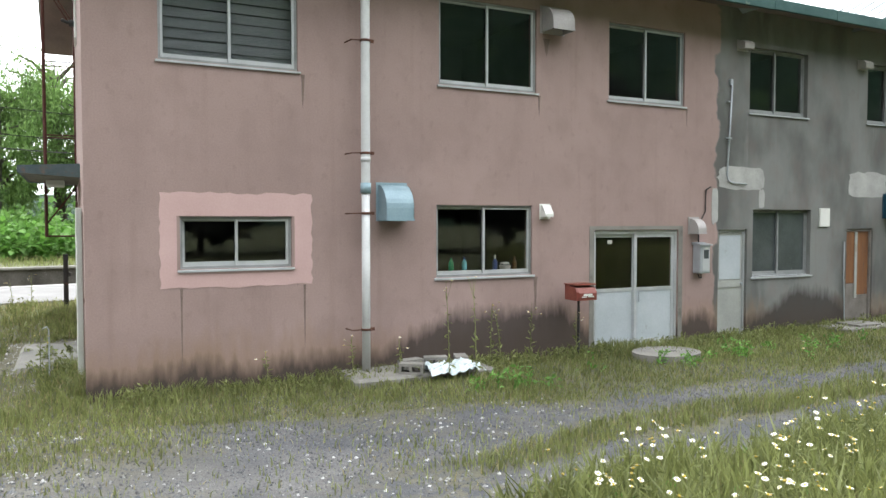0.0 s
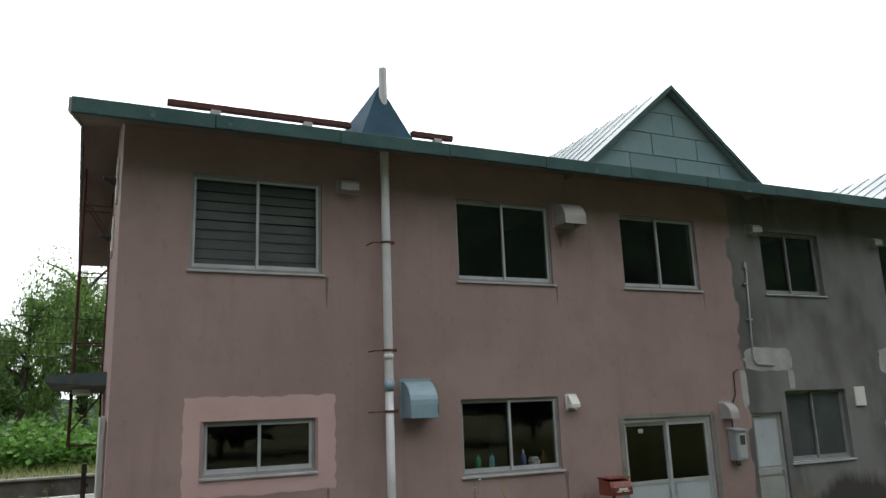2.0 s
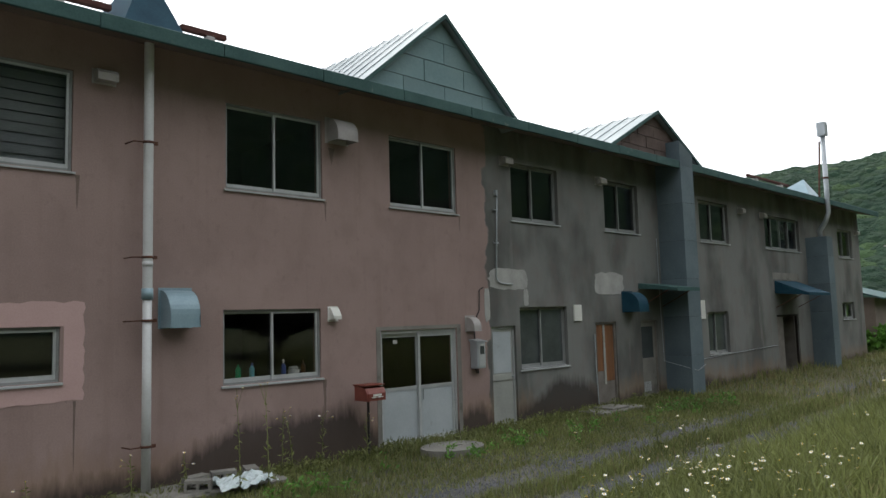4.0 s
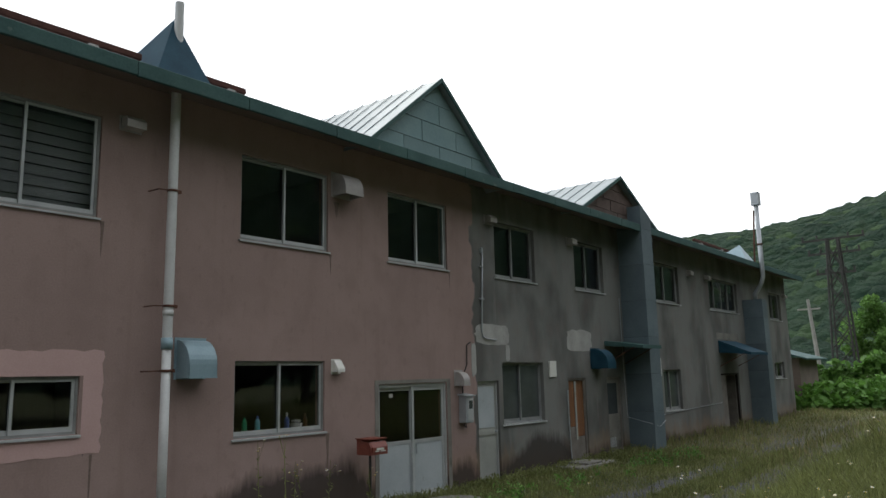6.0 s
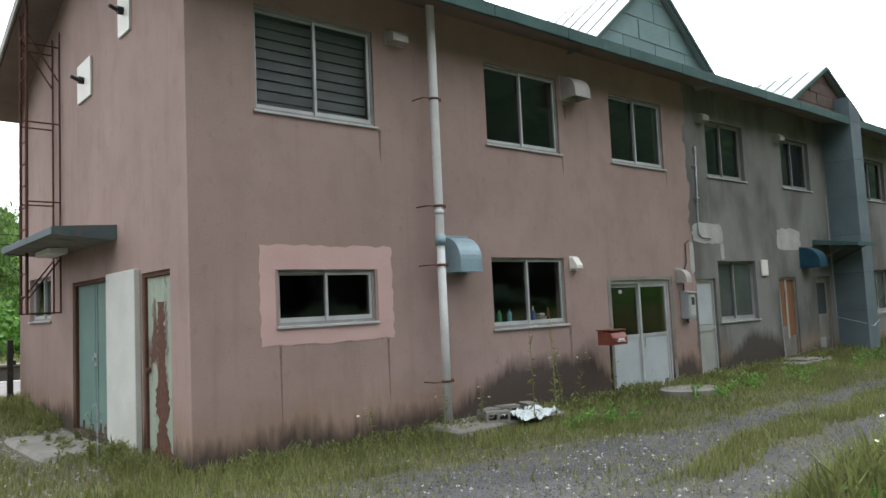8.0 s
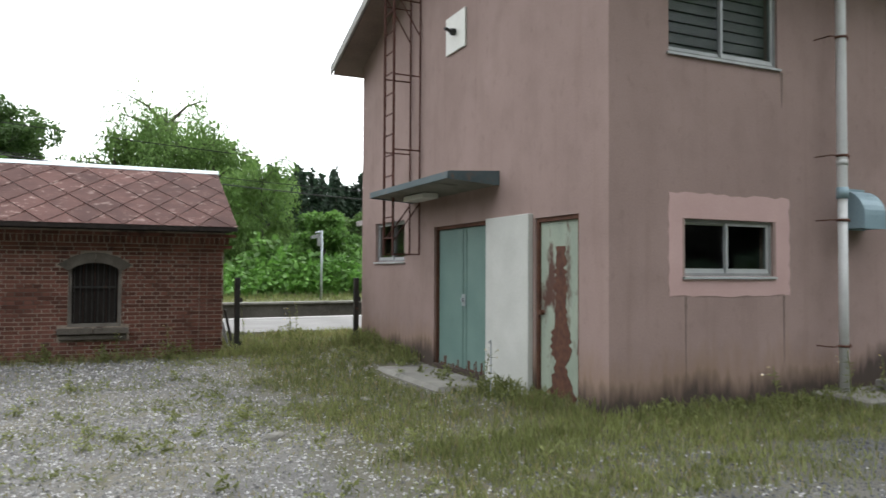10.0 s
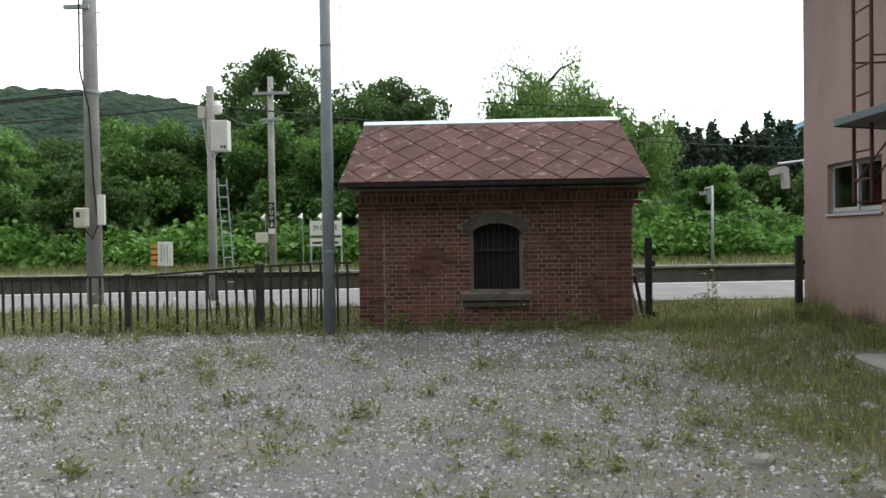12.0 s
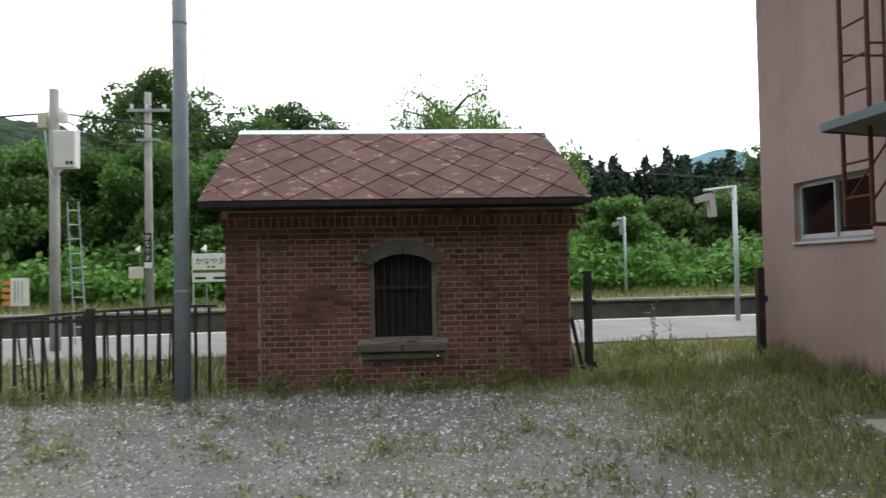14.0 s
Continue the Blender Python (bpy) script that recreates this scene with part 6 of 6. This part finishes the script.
def leaf_mesh(name, pts, size, mat, aspect=0.6, flat=0.0, hang=0.0):
    """Many small folded leaves; flat turns them to the sky, hang stretches them downwards."""
    n = len(pts)
    d = rng.normal(size=(n, 3))
    d[:, 2] -= hang * 2
    d /= np.linalg.norm(d, axis=1)[:, None]
    up = rng.normal(size=(n, 3)) + np.array((0, 0, flat * 3))
    w = np.cross(d, up)
    w /= np.linalg.norm(w, axis=1)[:, None] + 1e-9
    fold = np.cross(w, d) * 0.25
    s = np.asarray(size)[:, None]
    v = np.empty((n, 4, 3))
    v[:, 0] = pts
    v[:, 1] = pts + d * s * 0.5 + w * s * aspect * 0.5 + fold * s * 0.4
    v[:, 2] = pts + d * s
    v[:, 3] = pts + d * s * 0.5 - w * s * aspect * 0.5 + fold * s * 0.4
    me = bpy.data.meshes.new(name)
    me.vertices.add(n * 4)
    me.vertices.foreach_set("co", v.reshape(-1))
    me.loops.add(n * 6)
    idx = (np.arange(n)[:, None] * 4 + np.array((0, 1, 2, 0, 2, 3))).reshape(-1).astype(np.int32)
    me.loops.foreach_set("vertex_index", idx)
    me.polygons.add(n * 2)
    me.polygons.foreach_set("loop_start", np.arange(0, n * 6, 3, dtype=np.int32))
    me.update(calc_edges=True)
    me.materials.append(mat)
    return new(name, me)


def clumps(centres, radii, per, squash=0.8):
    out = []
    for c, r in zip(centres, radii):
        p = rng.normal(size=(per, 3))
        p /= np.linalg.norm(p, axis=1)[:, None]
        p *= (r * rng.uniform(0.45, 1.0, per) ** 0.5)[:, None]
        p[:, 2] *= squash
        out.append(p + np.array(c))
    return np.concatenate(out)


def tree(x, y, h, spread, mat, label, seed, n_limb=9, per=170, leaf=0.34, low=0.3, weep=False, gaps=1.0, name="tree", top=0.75):
    rnd = random.Random(seed)
    z0 = ground_z(x, y)
    t = thing(name, (x, y, z0), label, "tree")
    lean = (rnd.uniform(-0.4, 0.4), rnd.uniform(-0.4, 0.4))
    trunk = [(x, y, z0 - 0.2), (x + lean[0] * 0.4, y + lean[1] * 0.4, z0 + h * 0.3), (x + lean[0], y + lean[1], z0 + h * 0.62), (x + lean[0] * 1.3, y + lean[1] * 1.3, z0 + h * (0.8 if top < 0.5 else 0.92))]
    r = 0.03 * h
    g = Geo().tube(trunk, [r, r * 0.75, r * 0.4, r * 0.1], 8)
    centres, radii = [], []
    for k in range(n_limb):
        s = low + (0.95 - low) * (k + rnd.random()) / n_limb
        a = k * 2.4 + rnd.random()
        reach = spread * (1.05 - top * abs(s - 0.52) / 0.5) * rnd.uniform(0.65, 1.05)
        base = Vector(trunk[1]).lerp(Vector(trunk[3]), max(0, (s - 0.3) / 0.65) * 0.9)
        tip = base + Vector((math.cos(a) * reach, math.sin(a) * reach, h * rnd.uniform(0.03, 0.14)))
        mid = base.lerp(tip, 0.5) + Vector((0, 0, h * 0.03))
        g.tube([base, mid, tip], [r * 0.35, r * 0.2, r * 0.06], 5)
        for q in (0.45, 0.72, 1.0):
            c = base.lerp(tip, q) + Vector((rnd.uniform(-1, 1), rnd.uniform(-1, 1), rnd.uniform(-0.5, 0.8))) * spread * 0.14
            centres.append(c)
            radii.append(spread * rnd.uniform(0.2, 0.34) * gaps)
    if top >= 0.5:
        centres.append(Vector(trunk[3]))
        radii.append(spread * 0.25 * gaps)
    part("trunk", g, BARK, t)
    pts = clumps(centres, radii, per)
    if weep:
        drop = rng.uniform(0, 1, len(pts)) ** 1.6 * h * 0.16
        pts[:, 2] -= drop
    crown = leaf_mesh("crown", pts, rng.uniform(0.6, 1.3, len(pts)) * leaf, mat, 0.3 if weep else 0.6, 0.3, 0.9 if weep else 0.0)
    under(crown, t)
    return t


def conifer(x, y, h, seed):
    z0 = ground_z(x, y)
    t = thing("conifer", (x, y, z0), "dark pointed conifer in the distant wood", "tree", "distant conifers")
    part("trunk", Geo().tube([(x, y, z0 - 0.2), (x, y, z0 + h)], [0.25, 0.03], 6), BARK, t)
    n = 1500
    s = rng.uniform(0.08, 1.0, n) ** 1.3
    tier = 1 - 0.35 * np.mod(s * 11 + seed, 1.0)
    r = (1 - s) * h * 0.42 * tier * rng.uniform(0.2, 1.0, n) ** 0.5 + 0.05
    a = rng.uniform(0, 2 * math.pi, n)
    pts = np.stack([x + r * np.cos(a), y + r * np.sin(a), z0 + s * h - r * 0.2], 1)
    under(leaf_mesh("crown", pts, rng.uniform(0.5, 1.0, n) * 0.75, CONIFER, 0.5, 0.0, 0.3), t)


tree(-18.8, 45, 13.7, 4.8, LEAFDARK, "large dark broadleaf tree behind the platform", 1, 16, 620, 0.26)
tree(-11.2, 47, 12.4, 4.8, LEAFDARK, "broad dark green tree behind the shed", 2, 15, 620, 0.26, 0.3)
tree(-14.5, 43, 10.0, 4.2, LEAFDARK, "dark green tree among the trackside wood", 22, 11, 380, 0.3, 0.2)
tree(-0.6, 46, 15.2, 5.0, WILLOW, "tall airy willow with drooping light branches", 3, 20, 300, 0.28, 0.4, True, 0.8, "willow_tree", 0.4)
tree(2.2, 44.5, 11.6, 3.9, WILLOW, "drooping willow with dense light green crown", 4, 13, 420, 0.3, 0.2, True, 0.9, "willow_tree")
tree(4.6, 42, 8.6, 2.9, WILLOW, "low weeping willow at the wood edge", 5, 11, 380, 0.3, 0.12, True, 0.9, "willow_tree")
tree(-4.2, 45, 11.0, 3.6, WILLOW, "drooping willow with dense light green crown", 6, 12, 400, 0.3, 0.2, True, 0.9, "willow_tree")
for k, (x, y, h, s, m) in enumerate([(-44, 40, 8.5, 4.2, LEAFMID), (-38, 44, 9.5, 4.5, LEAFMID), (-33, 39, 8.0, 4.0, LEAFMID), (-28.5, 42, 8.8, 4.2, LEAFDARK), (-24.5, 38, 7.8, 3.8, LEAFMID), (-21, 39, 7.4, 3.6, LEAFDARK),
                                     (-17.5, 38, 7.8, 3.6, LEAFMID), (-13.5, 37.5, 7.4, 3.4, LEAFMID), (-10, 38.5, 7.0, 3.4, LEAFDARK), (-6.5, 39, 6.6, 3.2, LEAFDARK), (8.5, 42, 5.0, 2.6, LEAFMID), (12.5, 45, 5.4, 3.0, LEAFDARK),
                                     (17, 44, 6.0, 3.2, LEAFDARK), (21.5, 46, 9.0, 4.0, LEAFDARK), (26, 44, 9.4, 4.2, LEAFMID), (31, 47, 10, 4.5, LEAFDARK), (7.0, 36.5, 4.6, 1.9, LEAFMID), (-50, 34, 8, 4, LEAFMID), (-30, 33, 6.0, 3.0, LEAFMID), (-24, 32.5, 5.2, 2.6, LEAFDARK)]):
    tree(x, y, h, s, m, "leafy trackside tree in full summer green", 30 + k, 11, 520, 0.25, 0.12)
for k in range(52):
    conifer(7 + 0.85 * k + 0.5 * math.sin(k * 5), 78 + 6 * math.cos(k * 3), 12.0 + 1.3 * math.sin(k * 2.3), k)
for k in range(26):
    conifer(9.5 + 0.9 * k + 0.4 * math.sin(k * 7), 70 + 2 * math.cos(k * 3), 10.6 + 1.2 * math.sin(k * 1.7), 60 + k)
for k, (x, y, h, s) in enumerate([(75, 22, 8, 4), (88, 6, 8, 4), (80, -16, 9, 4.5), (96, -4, 10, 5)]):
    tree(x, y, h, s, LEAFMID if k % 2 else LEAFDARK, "leafy tree at the meadow edge below the hill", 70 + k, 10, 200, 0.45, 0.12)
# unseen trees added round the open side of the yard to darken window reflections
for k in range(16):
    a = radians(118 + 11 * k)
    tree(2 + 28 * math.sin(a), -10 + 18 * math.cos(a), 7.2 + 1.5 * math.sin(k * 2.1), 4.4, LEAFDEEP, "added unseen tree that darkens the window reflections", 90 + k, 11, 150, 0.6, 0.02)


def bush_band(name, label, path, width, height, n, mat, leaf, seed):
    """A ragged bank of big-leaved scrub along a line."""
    q = np.random.default_rng(seed)
    s = q.uniform(0, 1, n) * (len(path) - 1)
    i = np.minimum(s.astype(int), len(path) - 2)
    f = s - i
    P = np.array(path, float)
    base = P[i] + (P[i + 1] - P[i]) * f[:, None]
    off = q.uniform(-1, 1, n) * width
    x, y = base[:, 0] + off * 0.3, base[:, 1] + off
    top = np.array([height * (0.72 + 0.5 * noise.noise((a * 0.35, b * 0.35, seed)) + 0.35 * noise.noise((a * 1.3, b * 1.3, seed))) for a, b in zip(x, y)])
    fall = np.sqrt(np.clip(1 - (off / width) ** 2 * 0.8, 0, 1))
    z = np.array([ground_z(a, b) for a, b in zip(x, y)]) + np.clip(top * fall, 0.2, None) * q.uniform(0.0, 1.0, n) ** 0.55
    ob = leaf_mesh(name, np.stack([x, y, z], 1), q.uniform(0.6, 1.4, n) * leaf, mat, 0.75, 0.8, 0.2)
    tagged(ob, label, "bushes", kind="stuff")


bush_band("knotweed_scrub", "dense bright green big-leaved scrub behind the platform", [(-50, 29), (-20, 30.5), (0, 33), (20, 35), (45, 38)], 2.0, 2.3, 42000, LEAFBRIGHT, 0.30, 1)
bush_band("dark_scrub", "darker scrub under the trees", [(-55, 34), (-20, 35), (0, 37), (20, 39), (45, 42)], 2.6, 3.3, 26000, LEAFMID, 0.4, 2)
bush_band("meadow_scrub", "bright green scrub at the meadow edge", [(36, 6), (33.5, 2.5), (35, -3), (36, -8), (31, -15), (24, -20)], 2.4, 1.35, 26000, LEAFBRIGHT, 0.28, 3)
bush_band("meadow_thicket", "tall green thicket beyond the meadow", [(44, 12), (42, 0), (43, -10), (38, -20)], 3.0, 2.1, 18000, LEAFMID, 0.35, 4)

# ---- grass, weeds and stones ----


def cover_at(x, y):
    """How much grass grows at a place, and how tall it stands."""
    if 0 <= x <= END_X and 0 <= y <= DEPTH:
        return 0, 0
    if SX0 - 0.02 < x < SX1 + 0.02 and SY - 0.03 < y < 11.7:
        return 0, 0
    if -1.05 < x < 0 and 2.2 < y < 4.75:
        return 0, 0
    if y > 10.9:
        v = y - EDGE_TURN * (x + 5)
        return (0.5, 0.22) if v > 25.2 else (0, 0)
    p = noise.noise((x * 0.8, y * 0.8, 3)) + 0.5 * noise.noise((x * 2.6, y * 2.6, 7))
    if y > 7.3:
        return 0.38 + 0.6 * p, 0.17
    if x < -2.2 or (x < 0.3 and y > 0):
        d = 0.14 + 1.0 * max(0, p)
        if y > 6.2:
            d = max(d, 0.75 * smooth(6.1, 6.9, y))
        if y > -3.2:
            d = max(d, (0.62 + 0.55 * p) * smooth(-3.1, -2.0, x + 0.9 * p) * smooth(-3.2, -2.0, y + 0.4 * p))
        lawn = smooth(-3.1, -2.0, x + 0.7 * p) * smooth(-3.2, -2.0, y + 0.4 * p)
        return d, 0.055 + 0.05 * lawn + 0.10 * smooth(-0.7, -0.2, x) * (y > 0) + 0.09 * smooth(6.3, 7.0, y)
    edge = -1.35 - 0.35 * smooth(0, 1.2, x) - 0.85 * smooth(2.4, 5.2, x)
    if y > edge + 0.35 * p:
        return 0.72 + 0.5 * p, 0.06 + 0.03 * smooth(edge, -1.0, y) + 0.05 * smooth(-0.9, -0.15, y) + 0.06 * max(0, p)
    far = smooth(7, 15, x)
    verge = smooth(-4.55, -5.2, y + 0.3 * p) * smooth(1.2, 2.8, x + 0.6 * p)
    strip = smooth(0.4, 0.16, abs(y + 3.85 - 0.4 * smooth(2.5, 5.0, x) + 0.3 * p)) * smooth(1.8, 3.4, x + 0.5 * p) * (0.75 + 0.5 * p)
    left = smooth(1.5, -0.5, x) * smooth(-3.0, -1.7, y + 0.6 * p) * 0.8 * max(0, 0.35 + 1.3 * p)
    d = max(0.05 + 0.25 * max(0, p), 0.95 * verge, 0.9 * strip, 0.3 * far * (0.6 + 0.6 * p), left)
    return d, 0.08 + 0.30 * verge + 0.05 * strip + 0.04 * far


def blades(name, label, mat, n, seed, x0, x1, y0, y1, k_height, bias):
    q = np.random.default_rng(seed)
    X, Y = q.uniform(x0, x1, n), q.uniform(y0, y1, n)
    P, H = [], []
    for a, b, c in zip(X, Y, q.uniform(0, 1, n)):
        d, h = cover_at(a, b)
        if mat == DRYGRASS and b < -4.8 and a > 1:
            d *= 0.3
        if c < d * bias:
            P.append((a, b, ground_z(a, b) - 0.01))
            H.append(h)
    P, H = np.array(P), np.array(H) * k_height * q.uniform(0.35, 1.35, len(P))
    m = len(P)
    ang = q.uniform(0, 2 * math.pi, m)
    wide = np.stack([np.cos(ang), np.sin(ang), np.zeros(m)], 1) * (0.004 + 0.022 * H)[:, None]
    bend = q.normal(size=(m, 3)) * 0.28
    bend[:, 2] = 1
    tip = P + bend * H[:, None]
    midp = P + bend * H[:, None] * np.array((0.3, 0.3, 0.6))
    v = np.stack([P - wide, P + wide, midp + wide * 0.8, midp - wide * 0.8, tip], 1).reshape(-1)
    me = bpy.data.meshes.new(name)
    me.vertices.add(m * 5)
    me.vertices.foreach_set("co", v)
    me.loops.add(m * 9)
    me.loops.foreach_set("vertex_index", (np.arange(m)[:, None] * 5 + np.array((0, 1, 2, 0, 2, 3, 3, 2, 4))).reshape(-1).astype(np.int32))
    me.polygons.add(m * 3)
    me.polygons.foreach_set("loop_start", np.arange(0, m * 9, 3, dtype=np.int32))
    me.update(calc_edges=True)
    me.materials.append(mat)
    tagged(new(name, me), label, "grass", kind="stuff")


blades("grass", "short green grass and weeds on the gravel", GRASS, 230000, 1, -14, 17, -9.5, 10.9, 1.0, 0.85)
blades("dry_grass", "dry straw-coloured grass among the green", DRYGRASS, 230000, 2, -14, 17, -9.5, 10.9, 0.75, 0.85)
blades("verge_grass", "dense green grass along the wall and between wheel tracks", GRASS, 170000, 12, -2, 16, -6.6, -0.05, 1.0, 0.8)
blades("lawn_grass", "trodden green grass beside the end wall", GRASS, 30000, 13, -3.6, 0, -3.2, 7.2, 0.9, 0.75)
blades("meadow_grass", "rough green meadow grass beside the block", GRASS, 60000, 3, 14, 40, -16, 0, 1.6, 0.9)
blades("dry_meadow_grass", "straw-coloured grass in the meadow", DRYGRASS, 60000, 8, 14, 40, -16, 0, 1.4, 0.8)
blades("platform_grass", "green grass along the far platform", GRASS, 60000, 4, -45, 45, 24, 33, 1.5, 0.9)


def gravel(name, label, n, seed, x0, x1, y0, y1, big, mat, share):
    """Loose stones, four faces each, thinned where share says so."""
    q = np.random.default_rng(seed)
    X, Y, C, S, T = q.uniform(x0, x1, n), q.uniform(y0, y1, n), q.uniform(0, 1, (2, n)), q.uniform(0.35, 1.0, n) * big, q.uniform(0, 3.1, n)
    J = q.uniform(0.6, 1.3, (n, 5)) * S[:, None]
    v, f = [], []
    for k in range(n):
        a, b = X[k], Y[k]
        if C[1][k] > share(a) or (0 <= a and b >= -0.05) or b > 7.2 or C[0][k] < cover_at(a, b)[0] * 0.6:
            continue
        z, j, o = ground_z(a, b) - S[k] * 0.15, J[k], len(v)
        ca, sa = math.cos(T[k]), math.sin(T[k])
        v += [(a + ca * j[0], b + sa * j[0], z), (a - sa * j[2], b + ca * j[2], z), (a - ca * j[1], b - sa * j[1], z), (a + sa * j[3], b - ca * j[3], z), (a, b, z + 0.2 * S[k] + j[4] * 0.6)]
        f += [(o, o + 1, o + 4), (o + 1, o + 2, o + 4), (o + 2, o + 3, o + 4), (o + 3, o, o + 4)]
    tagged(mesh_object(name, v, f, mat), label, "gravel", kind="stuff")


PEBBLE = material("grey_pebble", (0.15, 0.149, 0.146), (0.34, 0.337, 0.328), 0.85, 6, 50, 0.2, per_object=0.75)
DARKPEBBLE = material("dark_grey_pebble", (0.05, 0.053, 0.058), (0.112, 0.115, 0.12), 0.85, 6, 50, 0.2, per_object=0.6)
gravel("gravel", "loose grey gravel stones over the yard", 125000, 5, -12, 5, -7, 7.2, 0.028, PEBBLE, lambda a: 1 - 0.9 * smooth(-4, 0.5, a))
gravel("drive_gravel", "loose dark grey gravel on the drive", 90000, 6, -4, 12, -8, -0.6, 0.018, DARKPEBBLE, lambda a: smooth(-4, 0.5, a))

# broad-leaved weeds: clumps of real leaves
wr = np.random.default_rng(9)


def weeds(name, label, spots, per, height, leaf, mat):
    pts = []
    for x, y in spots:
        n = int(per * wr.uniform(0.5, 1.4))
        a, r = wr.uniform(0, 6.28, n), np.abs(wr.normal(0, 0.07, n))
        z = wr.uniform(0.02, 1, n) * height * wr.uniform(0.5, 1.2)
        pts.append(np.stack([x + r * np.cos(a) * (1.2 - z / height * 0.6), y + r * np.sin(a), ground_z(x, y) + z], 1))
    P = np.concatenate(pts)
    tagged(leaf_mesh(name, P, wr.uniform(0.6, 1.3, len(P)) * leaf, mat, 0.35, 0.3), label, "weeds", kind="stuff")


weeds("yard_weeds", "small green weeds scattered in the gravel", [(wr.uniform(-11, -1), wr.uniform(-3, 6.6)) for k in range(160)], 26, 0.14, 0.07, GRASS)
weeds("creeping_weeds", "low creeping weeds in loose mats on the gravel", [(mx + wr.normal(0, 0.3), my + wr.normal(0, 0.22)) for mx, my in [(wr.uniform(-11, -0.8), wr.uniform(-2.5, 6.4)) for k in range(46)] for j in range(14)], 16, 0.05, 0.04, GRASS)
weeds("fence_weeds", "taller weeds along fence and shed foot", [(wr.uniform(-14, -0.3), wr.uniform(6.6, 7.2)) for k in range(80)] + [(wr.uniform(-6, -0.4), wr.uniform(7.4, 11)) for k in range(40)], 34, 0.24, 0.08, GRASS)
weeds("wall_weeds", "green weeds along the foot of the wall", [(wr.uniform(0.2, 16), -0.12 - abs(wr.normal(0, 0.3))) for k in range(170)] + [(-0.15 - abs(wr.normal(0, 0.3)), wr.uniform(0.2, 7)) for k in range(50)], 30, 0.17, 0.07, GRASS)
weeds("verge_weeds", "leafy green weeds in the verge", [(wr.uniform(2.2, 12), wr.uniform(-7.4, -5.0)) for k in range(170)] + [(wr.uniform(4, 15), -1.2 - abs(wr.normal(0, 0.5))) for k in range(45)], 30, 0.24, 0.08, LEAFBRIGHT)


def flower_stand(x, y, h, heads, seed, label):
    """A tall thin weed with leaves up its stem and small white heads."""
    rnd = random.Random(seed)
    z0 = ground_z(x, y)
    t = thing("flowering_weed", (x, y, z0), label, "weed", "tall flowering weeds")
    lean = (rnd.uniform(-0.08, 0.08), rnd.uniform(-0.08, 0.08))
    tip = Vector((x + lean[0], y + lean[1], z0 + h))
    g = Geo().tube([(x, y, z0 - 0.03), (x + lean[0] * 0.3, y + lean[1] * 0.3, z0 + h * 0.5), tip], [0.006, 0.005, 0.002], 5)
    tops = []
    for k in range(heads):
        e = tip + Vector((rnd.uniform(-0.1, 0.1), rnd.uniform(-0.1, 0.1), rnd.uniform(-0.16, 0.03)))
        g.tube([tip - Vector((lean[0] * 0.2, lean[1] * 0.2, 0.2 * h)), e], [0.002, 0.0015], 4)
        tops.append(e)
    part("stem", g, GRASS, t)
    pts = np.array([(x + lean[0] * s, y + lean[1] * s, z0 + h * s) for s in np.linspace(0.06, 0.85, 22)])
    under(leaf_mesh("leaves", pts, np.linspace(0.13, 0.05, 22), GRASS, 0.22, 0.2), t)
    for e in tops:
        r = 0.02
        tilt = pose(*e, rnd.uniform(-30, 30), rnd.uniform(-30, 30), rnd.uniform(0, 90))
        rim = [(r * (1.0 if k % 2 else 0.62) * math.cos(math.pi * k / 9), r * (1.0 if k % 2 else 0.62) * math.sin(math.pi * k / 9), 0.003) for k in range(18)]
        fl = part("flower", Geo(tilt).add([(0, 0, 0)] + rim, [(0, 1 + k, 1 + (k + 1) % 18) for k in range(18)]), PETAL, t)
        part("flower_heart", Geo(tilt).tube([(0, 0, -0.003), (0, 0, 0.006)], [0.009, 0.006], 6), YOLK, fl)


rnd = random.Random(21)
for k in range(90):
    flower_stand(2.0 + 5.2 * rnd.random(), -6.9 + 1.7 * rnd.random(), rnd.uniform(0.4, 0.7), rnd.randint(2, 4), k, "tall daisy-like weed with small white flowers")
for k in range(14):
    flower_stand(6 + 6 * rnd.random(), -6.6 + 3.6 * rnd.random(), rnd.uniform(0.4, 0.7), rnd.randint(1, 3), 100 + k, "tall daisy-like weed with small white flowers")
for k, (x, y, h) in enumerate([(4.0, -0.9, 1.25), (4.35, -0.95, 1.3), (4.75, -0.6, 0.9), (4.95, -0.55, 0.8), (5.5, -0.4, 0.85), (2.9, -0.5, 0.6), (3.6, -0.4, 0.5), (6.25, -0.45, 0.7), (1.9, -0.4, 0.5), (-0.5, 1.7, 0.6), (-1.6, 6.9, 0.7), (-4.4, 7.1, 0.5), (-3.6, 7.05, 0.55), (-1.2, 8.6, 0.7), (-0.9, 9.4, 0.8), (-1.9, 9.8, 0.7), (-9.6, 6.9, 0.6), (-8.9, 6.95, 0.5), (-10.6, 6.9, 0.7), (9.6, -6.2, 1.1)]):
    flower_stand(x, y, h, 3, 200 + k, "tall thin weed going to seed")

# ---- the nearest bricks, one by one ----
for w, h, c, y, z in nearest:
    ob = new("brick", brick_of(w, h))
    ob.location = (c, y, z)
    under(ob, shed)
